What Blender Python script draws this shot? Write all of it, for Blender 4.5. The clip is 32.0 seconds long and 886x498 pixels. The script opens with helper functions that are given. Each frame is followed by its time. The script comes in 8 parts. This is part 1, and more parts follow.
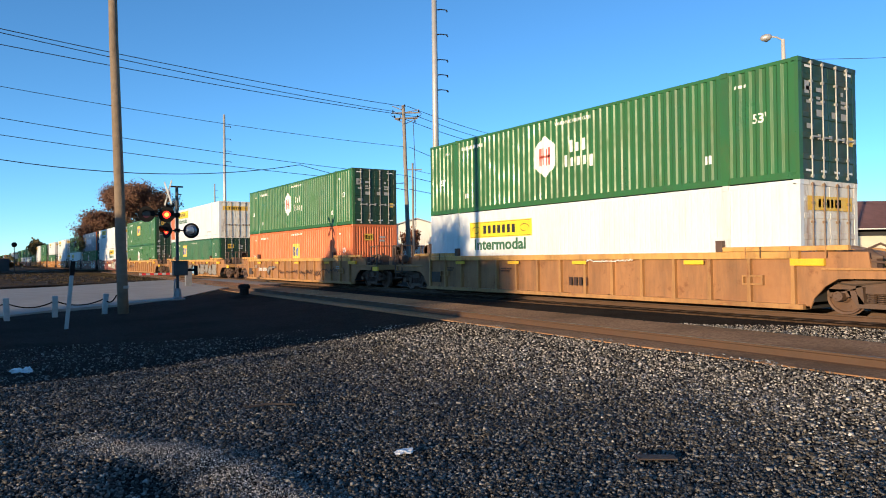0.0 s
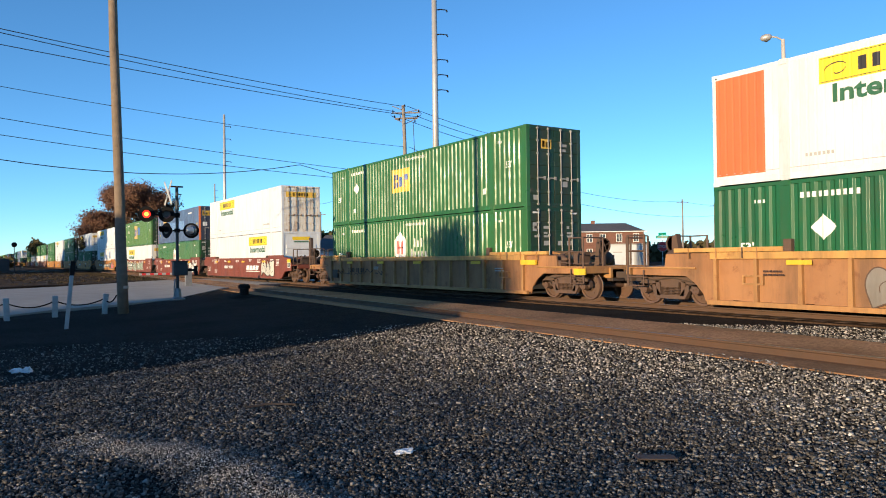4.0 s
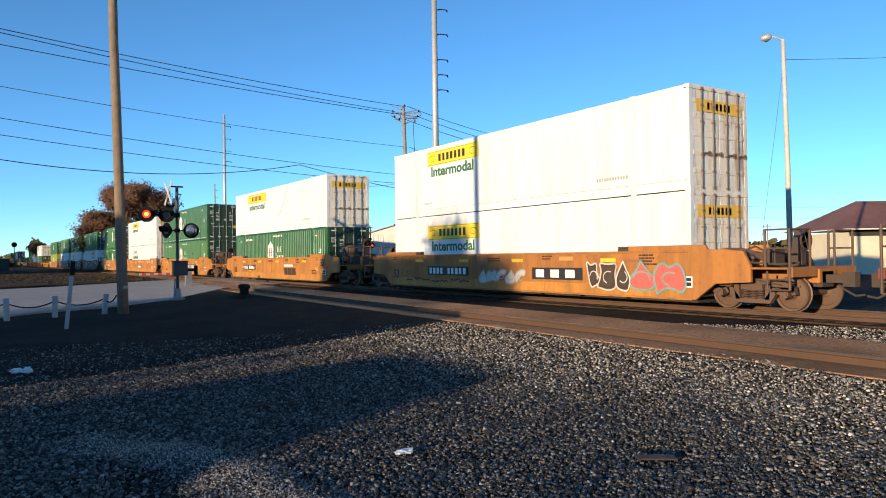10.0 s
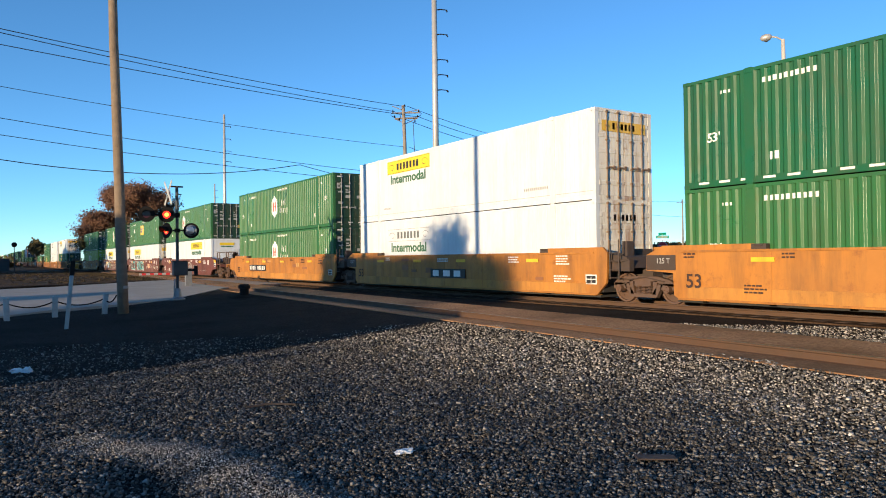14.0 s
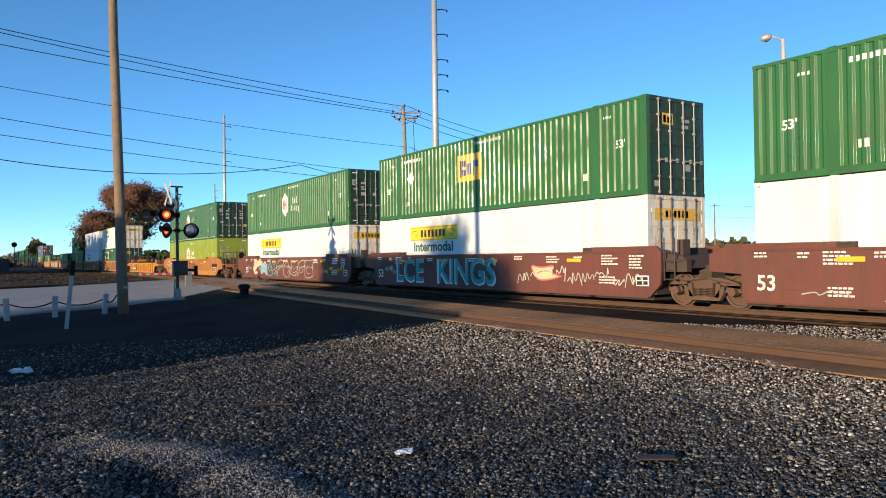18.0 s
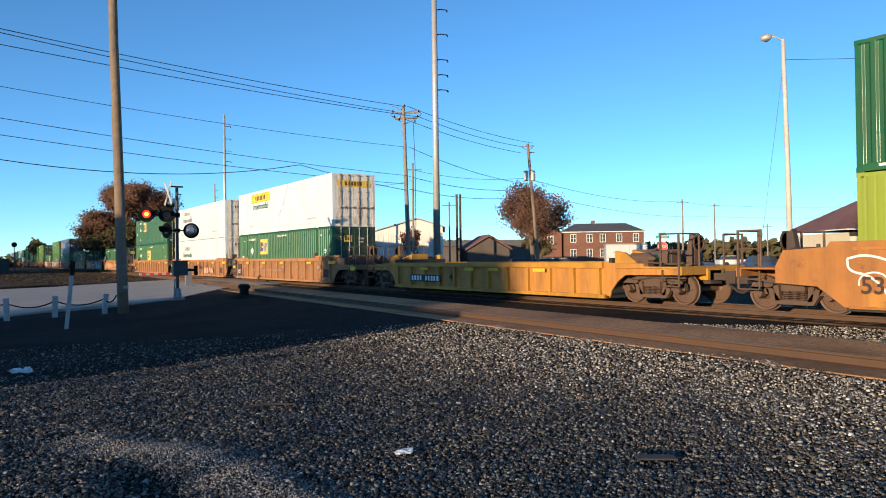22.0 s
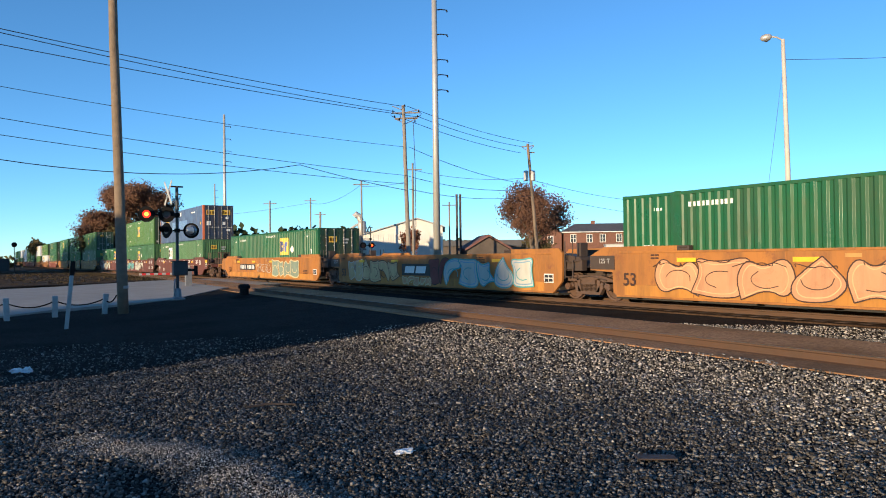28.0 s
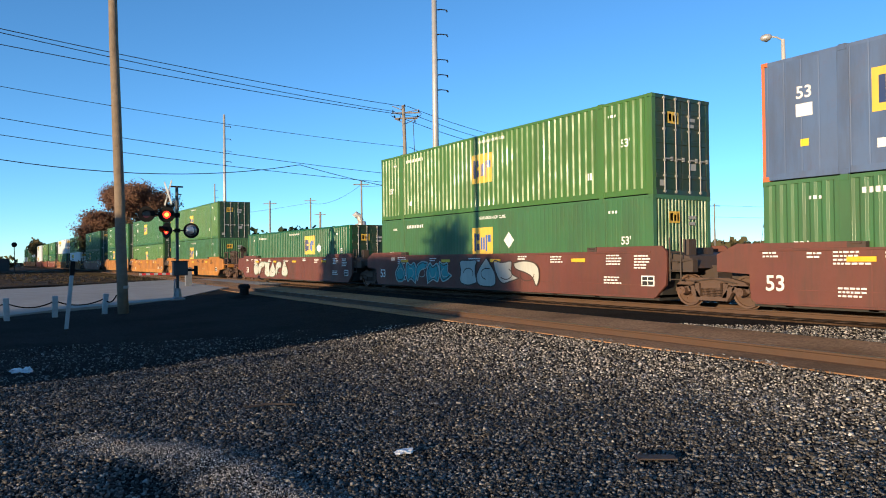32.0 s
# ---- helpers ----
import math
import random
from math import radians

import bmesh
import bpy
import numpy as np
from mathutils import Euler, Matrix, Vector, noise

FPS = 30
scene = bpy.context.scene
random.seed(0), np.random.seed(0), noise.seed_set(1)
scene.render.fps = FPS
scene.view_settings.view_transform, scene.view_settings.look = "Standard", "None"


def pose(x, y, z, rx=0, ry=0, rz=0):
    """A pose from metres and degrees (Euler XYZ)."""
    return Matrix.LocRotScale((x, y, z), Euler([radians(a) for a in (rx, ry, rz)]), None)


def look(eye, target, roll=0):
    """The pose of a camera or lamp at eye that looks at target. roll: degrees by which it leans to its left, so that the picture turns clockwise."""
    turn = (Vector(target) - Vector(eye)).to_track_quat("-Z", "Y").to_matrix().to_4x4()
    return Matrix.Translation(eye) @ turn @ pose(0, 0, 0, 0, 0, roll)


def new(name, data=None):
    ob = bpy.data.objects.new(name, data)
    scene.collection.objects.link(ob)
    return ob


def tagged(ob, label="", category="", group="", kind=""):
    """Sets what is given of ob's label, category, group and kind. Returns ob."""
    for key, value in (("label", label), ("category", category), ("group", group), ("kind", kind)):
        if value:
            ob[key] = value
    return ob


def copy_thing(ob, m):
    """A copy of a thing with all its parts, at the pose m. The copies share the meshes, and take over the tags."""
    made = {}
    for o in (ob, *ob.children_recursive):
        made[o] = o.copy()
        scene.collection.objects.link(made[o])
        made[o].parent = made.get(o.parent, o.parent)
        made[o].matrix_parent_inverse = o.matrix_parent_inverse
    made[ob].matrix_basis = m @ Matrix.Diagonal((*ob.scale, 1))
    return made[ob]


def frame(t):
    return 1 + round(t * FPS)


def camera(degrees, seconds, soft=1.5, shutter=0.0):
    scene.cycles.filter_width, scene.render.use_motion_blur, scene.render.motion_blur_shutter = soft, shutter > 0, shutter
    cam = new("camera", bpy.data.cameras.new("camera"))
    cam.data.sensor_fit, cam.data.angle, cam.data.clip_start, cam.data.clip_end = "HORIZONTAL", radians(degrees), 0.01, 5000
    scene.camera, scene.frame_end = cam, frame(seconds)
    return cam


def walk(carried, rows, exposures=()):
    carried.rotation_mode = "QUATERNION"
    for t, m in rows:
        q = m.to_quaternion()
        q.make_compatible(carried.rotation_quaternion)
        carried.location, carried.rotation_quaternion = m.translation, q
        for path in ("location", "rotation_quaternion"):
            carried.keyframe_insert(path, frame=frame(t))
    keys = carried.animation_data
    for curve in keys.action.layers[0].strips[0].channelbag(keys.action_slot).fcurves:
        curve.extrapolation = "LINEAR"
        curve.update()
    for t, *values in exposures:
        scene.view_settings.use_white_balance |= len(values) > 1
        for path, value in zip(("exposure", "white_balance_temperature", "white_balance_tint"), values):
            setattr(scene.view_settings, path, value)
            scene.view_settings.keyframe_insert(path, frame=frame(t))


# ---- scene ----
# ---------------------------------------------------------------- camera
CAM = camera(63.37, 32.0, soft=1.0)
EYE = Vector((0.0, 0.0, 1.436))
AIM = Vector((math.sin(radians(-56.74)) * math.cos(radians(0.648)), math.cos(radians(-56.74)) * math.cos(radians(0.648)), math.sin(radians(0.648))))
walk(CAM, [(0.0, look(EYE, EYE + AIM * 20, -0.70)), (32.0, look(EYE, EYE + AIM * 20, -0.70))], exposures=[(0.0, 1.5, 5600, -3), (32.0, 1.5, 5600, -3)])

# ---------------------------------------------------------------- sun and sky
SUN_EL, SUN_AZ = 6.7, 159.2          # degrees; azimuth from +Y towards +X
sky_world = bpy.data.worlds.new("sky")
scene.world = sky_world
sky_world.use_nodes = True
wn = sky_world.node_tree
sky = wn.nodes.new("ShaderNodeTexSky")
sky.sky_type = "NISHITA"
sky.sun_disc = False
sky.sun_elevation, sky.sun_rotation = radians(SUN_EL), radians(SUN_AZ)
sky.altitude, sky.air_density, sky.dust_density, sky.ozone_density = 0, 0.6, 0.0, 2.6
wn.nodes["Background"].inputs["Strength"].default_value = 0.090
wn.links.new(sky.outputs["Color"], wn.nodes["Background"].inputs["Color"])
sun = new("sun", bpy.data.lights.new("sun", "SUN"))
sun.data.energy, sun.data.angle, sun.data.color = 2.9, radians(0.53), (1.0, 0.65, 0.36)
TO_SUN = Vector((math.sin(radians(SUN_AZ)) * math.cos(radians(SUN_EL)), math.cos(radians(SUN_AZ)) * math.cos(radians(SUN_EL)), math.sin(radians(SUN_EL))))
sun.matrix_basis = look(TO_SUN * 200, (0, 0, 0))


# ---------------------------------------------------------------- mesh tools
class Shape:
    """Collects vertices and faces; mesh() turns them into one mesh."""

    def __init__(self):
        self.v, self.f = [], []

    def add(self, verts, faces):
        n = len(self.v)
        self.v.extend(tuple(p) for p in verts)
        self.f.extend(tuple(i + n for i in f) for f in faces)
        return self

    def box(self, x0, x1, y0, y1, z0, z1):
        return self.add([(x, y, z) for x in (x0, x1) for y in (y0, y1) for z in (z0, z1)],
                        [(0, 1, 3, 2), (4, 6, 7, 5), (0, 4, 5, 1), (2, 3, 7, 6), (0, 2, 6, 4), (1, 5, 7, 3)])

    def prism(self, pts, y0, y1):
        """A polygon in x, z pushed from y0 to y1."""
        n = len(pts)
        v = [(x, y0, z) for x, z in pts] + [(x, y1, z) for x, z in pts]
        return self.add(v, [tuple(range(n)), tuple(range(2 * n - 1, n - 1, -1))] + [(i, n + i, n + (i + 1) % n, (i + 1) % n) for i in range(n)])

    def plan(self, pts, z0, z1):
        """A polygon in x, y pushed from z0 to z1."""
        n = len(pts)
        v = [(x, y, z0) for x, y in pts] + [(x, y, z1) for x, y in pts]
        return self.add(v, [tuple(range(n)), tuple(range(2 * n - 1, n - 1, -1))] + [(i, n + i, n + (i + 1) % n, (i + 1) % n) for i in range(n)])

    def flat(self, pts):
        return self.add(pts, [tuple(range(len(pts)))])

    def rod(self, a, b, r, r2=None, n=8):
        a, b = Vector(a), Vector(b)
        r2 = r if r2 is None else r2
        d = (b - a).normalized()
        u = d.orthogonal().normalized()
        w = d.cross(u)
        ring = [(math.cos(2 * math.pi * i / n), math.sin(2 * math.pi * i / n)) for i in range(n)]
        v = [a + (u * c + w * s) * r for c, s in ring] + [b + (u * c + w * s) * r2 for c, s in ring]
        return self.add(v, [(i, (i + 1) % n, n + (i + 1) % n, n + i) for i in range(n)] + [tuple(range(n - 1, -1, -1)), tuple(range(n, 2 * n))])

    def tube(self, pts, r, n=6, r2=None):
        pts = [Vector(p) for p in pts]
        r2 = r if r2 is None else r2
        v, f = [], []
        for k, p in enumerate(pts):
            d = (pts[min(k + 1, len(pts) - 1)] - pts[max(k - 1, 0)]).normalized()
            u = d.cross(Vector((0.13, 0.21, 0.97))).normalized()
            w = d.cross(u)
            q = r + (r2 - r) * k / max(1, len(pts) - 1)
            v += [p + (u * math.cos(2 * math.pi * i / n) + w * math.sin(2 * math.pi * i / n)) * q for i in range(n)]
        for k in range(len(pts) - 1):
            f += [(k * n + i, k * n + (i + 1) % n, (k + 1) * n + (i + 1) % n, (k + 1) * n + i) for i in range(n)]
        f += [tuple(range(n - 1, -1, -1)), tuple(range((len(pts) - 1) * n, len(pts) * n))]
        return self.add(v, f)

    def lathe(self, prof, n=20, axis="z", at=(0, 0, 0)):
        """Radius and height pairs turned round an axis."""
        v, f = [], []
        for r, h in prof:
            for i in range(n):
                c, s = math.cos(2 * math.pi * i / n) * r, math.sin(2 * math.pi * i / n) * r
                p = {"z": (c, s, h), "y": (c, h, s), "x": (h, c, s)}[axis]
                v.append((p[0] + at[0], p[1] + at[1], p[2] + at[2]))
        for k in range(len(prof) - 1):
            f += [(k * n + i, k * n + (i + 1) % n, (k + 1) * n + (i + 1) % n, (k + 1) * n + i) for i in range(n)]
        f += [tuple(range(n - 1, -1, -1)), tuple(range((len(prof) - 1) * n, len(prof) * n))]
        return self.add(v, f)

    def stretched(self, k):
        self.v = [(x * k, y, z) for x, y, z in self.v]
        return self

    def mesh(self, name="mesh", bevel=0.0, smooth=False, fix=True):
        me = bpy.data.meshes.new(name)
        me.from_pydata(self.v, [], self.f)
        if fix or bevel:
            bm = bmesh.new()
            bm.from_mesh(me)
            bmesh.ops.recalc_face_normals(bm, faces=bm.faces)
            if bevel:
                sharp = [e for e in bm.edges if len(e.link_faces) == 2 and e.calc_face_angle(0) > 0.6]
                bmesh.ops.bevel(bm, geom=sharp, offset=bevel, segments=1, affect="EDGES", clamp_overlap=True)
            bm.to_mesh(me)
            bm.free()
        if smooth:
            me.shade_smooth()
        me.materials.append(None)
        return me


KEPT = {}


def kept(key, make):
    """The mesh of that key, made once."""
    if key not in KEPT:
        KEPT[key] = make()
    return KEPT[key]


def part(name, me, material, parent=None, label="", m=None):
    """One mesh object under a thing or a part; alike parts share their mesh."""
    if isinstance(me, Shape):
        me = me.mesh(name)
    if not me.materials:
        me.materials.append(None)
    ob = new(name, me)
    ob.material_slots[0].link = "OBJECT"
    ob.material_slots[0].material = material
    if parent is not None:
        ob.parent = parent
    if m is not None:
        ob.matrix_basis = m
    if label:
        ob["label"] = label
    return ob


def thing(name, label, category, group="", kind="", m=None):
    ob = new(name)
    ob.empty_display_size = 0.2
    if m is not None:
        ob.matrix_basis = m
    return tagged(ob, label, category, group, kind)


def words(text, size, depth=0.002, squash=1.0, bold=0.018):
    """A mesh of lettering, centred, standing in x and z and read from -y."""
    cu = bpy.data.curves.new("lettering", "FONT")
    cu.body, cu.size, cu.align_x, cu.align_y = text, size, "CENTER", "CENTER"
    cu.resolution_u = 3
    cu.offset = size * bold
    ob = bpy.data.objects.new("lettering", cu)
    scene.collection.objects.link(ob)
    me = bpy.data.meshes.new_from_object(ob.evaluated_get(bpy.context.evaluated_depsgraph_get()))
    bpy.data.objects.remove(ob)
    bpy.data.curves.remove(cu)
    for v in me.vertices:
        v.co = (v.co.x, -depth, v.co.y * squash)
    me.materials.clear()
    me.materials.append(None)
    return me
# ---------------------------------------------------------------- materials
def node(nt, kind, **values):
    n = nt.nodes.new(kind)
    for key, value in values.items():
        n.inputs[key].default_value = value
    return n


def base(name, rough=0.5, metal=0.0, spec=0.5):
    ma = bpy.data.materials.new(name)
    ma.use_nodes = True
    b = ma.node_tree.nodes["Principled BSDF"]
    b.inputs["Roughness"].default_value, b.inputs["Metallic"].default_value = rough, metal
    b.inputs["Specular IOR Level"].default_value = spec
    return ma, ma.node_tree, b


def coords(nt, scale=(1, 1, 1), shift=True):
    """Object coordinates, moved by a random amount for each object."""
    tc = nt.nodes.new("ShaderNodeTexCoord")
    mp = nt.nodes.new("ShaderNodeMapping")
    mp.inputs["Scale"].default_value = scale
    nt.links.new(tc.outputs["Object"], mp.inputs["Vector"])
    if shift:
        oi = nt.nodes.new("ShaderNodeObjectInfo")
        mu = nt.nodes.new("ShaderNodeMath")
        mu.operation = "MULTIPLY"
        mu.inputs[1].default_value = 37.0
        nt.links.new(oi.outputs["Random"], mu.inputs[0])
        nt.links.new(mu.outputs[0], mp.inputs["Location"])
    return mp.outputs["Vector"]


def noisy(nt, vec, scale, detail=4.0, lo=0.35, hi=0.65, rough=0.6):
    n = node(nt, "ShaderNodeTexNoise", Scale=scale, Detail=detail, Roughness=rough)
    nt.links.new(vec, n.inputs["Vector"])
    r = node(nt, "ShaderNodeMapRange", **{"From Min": lo, "From Max": hi})
    nt.links.new(n.outputs["Fac"], r.inputs["Value"])
    return r.outputs["Result"]


def mix(nt, fac, a, b, mode="MIX"):
    m = nt.nodes.new("ShaderNodeMix")
    m.data_type, m.blend_type = "RGBA", mode
    for sock, value in ((m.inputs[0], fac), (m.inputs[6], a), (m.inputs[7], b)):
        if isinstance(value, (int, float)):
            sock.default_value = value
        elif isinstance(value, tuple):
            sock.default_value = (*value[:3], 1)
        else:
            nt.links.new(value, sock)
    return m.outputs[2]


def times(nt, sock, k):
    m = nt.nodes.new("ShaderNodeMath")
    m.operation = "MULTIPLY"
    nt.links.new(sock, m.inputs[0])
    if isinstance(k, (int, float)):
        m.inputs[1].default_value = k
    else:
        nt.links.new(k, m.inputs[1])
    return m.outputs[0]


def bumped(nt, b, height, strength, distance=0.01):
    bu = node(nt, "ShaderNodeBump", Strength=strength, Distance=distance)
    nt.links.new(height, bu.inputs["Height"])
    nt.links.new(bu.outputs["Normal"], b.inputs["Normal"])


def paint(name, col, rough=0.42, fade=0.25, grime=0.35, rust=0.12, rusty=(0.16, 0.055, 0.02), dark=(0.05, 0.04, 0.03), spec=0.5):
    """Weathered paint on steel: faded patches, streaks running down, rust specks."""
    ma, nt, b = base(name, rough, 0, spec)
    big, streak = coords(nt), coords(nt, (1.6, 1.6, 0.22))
    c = mix(nt, times(nt, noisy(nt, big, 0.55, 5), fade), col, tuple(min(1, v * 0.66 + 0.012) for v in col))
    c = mix(nt, times(nt, noisy(nt, big, 0.22, 4, 0.45, 0.7), grime * 0.6), c, tuple(v * 0.45 for v in col))
    c = mix(nt, times(nt, noisy(nt, streak, 1.1, 7, 0.44, 0.68, 0.72), grime), c, dark)
    c = mix(nt, times(nt, noisy(nt, big, 2.3, 8, 0.56, 0.70, 0.75), rust), c, rusty)
    c = mix(nt, times(nt, noisy(nt, big, 0.8, 7, 0.50, 0.66, 0.7), rust * 0.55), c, tuple(0.5 * a + 0.5 * b for a, b in zip(col, rusty)))
    nt.links.new(c, b.inputs["Base Color"])
    r = node(nt, "ShaderNodeMapRange", **{"To Min": rough - 0.08, "To Max": rough + 0.2})
    nt.links.new(noisy(nt, big, 1.1, 6), r.inputs["Value"])
    nt.links.new(r.outputs["Result"], b.inputs["Roughness"])
    bumped(nt, b, noisy(nt, big, 6.0, 4), 0.12, 0.004)
    return ma


def stained(name, col, rusty, dark):
    """White paint with rust patches and dark dirt run down in narrow streaks."""
    ma, nt, b = base(name, 0.5)
    big, streak, fine = coords(nt), coords(nt, (2.2, 2.2, 0.35)), coords(nt, (9.0, 9.0, 0.7))
    c = mix(nt, times(nt, noisy(nt, big, 0.9, 6, 0.42, 0.66), 0.30), col, tuple(v * 0.72 for v in col))
    c = mix(nt, times(nt, noisy(nt, streak, 1.0, 8, 0.52, 0.66, 0.7), 0.75), c, rusty)
    c = mix(nt, times(nt, noisy(nt, fine, 1.0, 7, 0.56, 0.68, 0.7), 0.65), c, dark)
    c = mix(nt, times(nt, noisy(nt, big, 3.4, 8, 0.60, 0.70, 0.75), 0.8), c, rusty)
    nt.links.new(c, b.inputs["Base Color"])
    bumped(nt, b, noisy(nt, big, 7.0, 5), 0.15, 0.004)
    return ma


def plain(name, col, rough=0.5, metal=0.0, vary=0.25, scale=6.0, bump=0.15, dist=0.01, spec=0.5):
    ma, nt, b = base(name, rough, metal, spec)
    v = coords(nt)
    c = mix(nt, times(nt, noisy(nt, v, scale, 6), vary), col, tuple(x * 0.45 for x in col))
    c = mix(nt, times(nt, noisy(nt, v, scale * 0.15, 3), vary * 0.7), c, tuple(min(1, x * 1.35 + 0.01) for x in col))
    nt.links.new(c, b.inputs["Base Color"])
    if bump:
        bumped(nt, b, noisy(nt, v, scale * 3, 5), bump, dist)
    return ma


def glow(name, col, strength):
    ma, nt, b = base(name, 0.3)
    b.inputs["Base Color"].default_value = (*col, 1)
    b.inputs["Emission Color"].default_value = (*col, 1)
    b.inputs["Emission Strength"].default_value = strength
    return ma


GREEN_HUB = paint("green container paint", (0.034, 0.135, 0.034), 0.34, grime=0.3)
GREEN_DEEP = paint("deep green container paint", (0.016, 0.105, 0.034), 0.34, grime=0.3)
GREEN_EMP = paint("leaf green container paint", (0.066, 0.165, 0.030), 0.36, grime=0.25)
GREEN_DULL = paint("dull green container paint", (0.060, 0.155, 0.055), 0.38, grime=0.3)
# Darker than the sides: the end's shade is put into this green.
GREEN_DOOR = paint("grimy green door, end shade in colour", (0.010, 0.045, 0.020), 0.4, fade=0.4, grime=0.6, rust=0.3)
LIME = paint("lime container paint", (0.260, 0.330, 0.025), 0.38, grime=0.18)
WHITE = paint("white container paint", (0.67, 0.70, 0.735), 0.36, fade=0.12, grime=0.16, rust=0.08)
WHITE_SEAM = paint("stained white seam paint", (0.655, 0.685, 0.72), 0.4, fade=0.15, grime=0.28, rust=0.20, rusty=(0.26, 0.15, 0.08))
STRIPE_BLUE = paint("pale blue stripe", (0.26, 0.40, 0.58), 0.45, fade=0.3, grime=0.2)
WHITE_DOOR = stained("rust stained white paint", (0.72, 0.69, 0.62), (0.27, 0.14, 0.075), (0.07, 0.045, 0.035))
BLUE = paint("faded blue container paint", (0.095, 0.145, 0.270), 0.42, fade=0.4, grime=0.35)
# The blue end wall's shade is put into this darker base colour.
BLUE_DOOR = paint("grimy blue door, end shade in colour", (0.030, 0.042, 0.075), 0.45, fade=0.4, grime=0.6, rust=0.3)
ORANGE = paint("orange container paint", (0.60, 0.150, 0.045), 0.45, grime=0.15)
CAR_TAN = paint("tan weathered car paint", (0.435, 0.230, 0.080), 0.55, fade=0.5, grime=0.5, rust=0.9, rusty=(0.19, 0.065, 0.022))
CAR_BROWN = paint("rust brown car paint", (0.41, 0.200, 0.080), 0.6, grime=0.5, rust=0.7, rusty=(0.16, 0.055, 0.02))
CAR_ORANGE = paint("orange car paint", (0.45, 0.185, 0.026), 0.5, fade=0.5, grime=0.5, rust=0.7)
PATCH_TAN = paint("pale touched up paint", (0.52, 0.29, 0.085), 0.5, fade=0.4, grime=0.4, rust=0.3)
PATCH_BROWN = paint("brown touched up paint", (0.27, 0.115, 0.050), 0.55, fade=0.4, grime=0.4, rust=0.5)
LOW_BAND = paint("sun bleached orange paint", (0.50, 0.225, 0.035), 0.5, fade=0.4, grime=0.5, rust=0.5)
CAR_YELLOW = paint("yellow car paint", (0.50, 0.245, 0.022), 0.45, fade=0.3, grime=0.5, rust=0.35)
CAR_RED = paint("oxide red car paint", (0.190, 0.050, 0.030), 0.5, fade=0.3, grime=0.4, rust=0.2)
CAR_OLDRED = paint("dull dirty red car paint", (0.145, 0.047, 0.034), 0.55, fade=0.4, grime=0.6, rust=0.35)
# Recess shade is put into this darker tan; the rust patches are wear.
TAN_PANEL = paint("rust stained tan, recess shade in colour", (0.365, 0.178, 0.072), 0.6, fade=0.6, grime=0.55, rust=0.95, rusty=(0.13, 0.045, 0.018))
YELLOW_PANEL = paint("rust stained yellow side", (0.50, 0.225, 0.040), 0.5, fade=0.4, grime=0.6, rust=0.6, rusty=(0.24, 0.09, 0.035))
CAR_RUST = paint("rusty orange car paint", (0.40, 0.165, 0.032), 0.6, fade=0.5, grime=0.5, rust=0.8, rusty=(0.17, 0.06, 0.03))
YELLOW_EDGE = paint("worn yellow edge paint", (0.62, 0.345, 0.095), 0.5, fade=0.4, grime=0.5, rust=0.7)
SIGN_YELLOW = paint("yellow decal", (0.80, 0.58, 0.02), 0.4, fade=0.1, grime=0.1, rust=0.02)
DECAL_YELLOW = paint("yellow ochre decal", (0.75, 0.48, 0.06), 0.4, fade=0.2, grime=0.15, rust=0.02)
DECAL_TAN = paint("faded tan decal", (0.60, 0.38, 0.12), 0.5, fade=0.4, grime=0.3)
DECAL_BLUE = paint("blue decal", (0.05, 0.13, 0.42), 0.4, fade=0.2, grime=0.1, rust=0.02)
DECAL_NAVY = paint("navy decal", (0.03, 0.05, 0.14), 0.4, fade=0.2, grime=0.1, rust=0.02)
DECAL_WHITE = paint("white decal", (0.78, 0.77, 0.74), 0.4, fade=0.15, grime=0.12, rust=0.03)
DECAL_GREY = paint("grey decal", (0.38, 0.38, 0.37), 0.5, fade=0.3, grime=0.2)
DECAL_SLATE = paint("slate grey decal", (0.15, 0.16, 0.16), 0.5, fade=0.3, grime=0.2)
DECAL_RED = paint("pale red decal", (0.62, 0.12, 0.10), 0.4, fade=0.2, grime=0.1, rust=0.02)
DECAL_GREEN = paint("green lettering", (0.035, 0.125, 0.060), 0.5, fade=0.3, grime=0.1, rust=0.02)
DECAL_BLACK = paint("black decal", (0.022, 0.022, 0.024), 0.45, fade=0.2, grime=0.1, rust=0.05)
REFLECT = paint("yellow reflector tape", (0.80, 0.50, 0.02), 0.4, fade=0.2, grime=0.25, rust=0.02)
STEEL_DARK = paint("grimy dark steel", (0.060, 0.042, 0.034), 0.65, fade=0.4, grime=0.4, rust=0.6, rusty=(0.11, 0.055, 0.03))
BOGIE = paint("dusty bogie steel", (0.100, 0.060, 0.043), 0.7, fade=0.5, grime=0.4, rust=0.5, rusty=(0.19, 0.10, 0.055))
WHEEL = paint("brown wheel steel", (0.115, 0.066, 0.045), 0.55, fade=0.4, grime=0.3, rust=0.5, rusty=(0.20, 0.10, 0.05))
TREAD = plain("polished wheel tread", (0.55, 0.53, 0.50), 0.3, 0.9, 0.2)
BAR_STEEL = paint("galvanised lock rod", (0.38, 0.38, 0.36), 0.45, grime=0.4, rust=0.2)
UNDER = plain("dark underframe", (0.03, 0.028, 0.026), 0.8)
RAIL = paint("rusty rail", (0.088, 0.046, 0.025), 0.7, fade=0.4, grime=0.35, rust=0.4, rusty=(0.13, 0.065, 0.03))
RAIL_TOP = plain("worn rail head", (0.24, 0.19, 0.15), 0.4, 0.85, 0.3, 3.0)
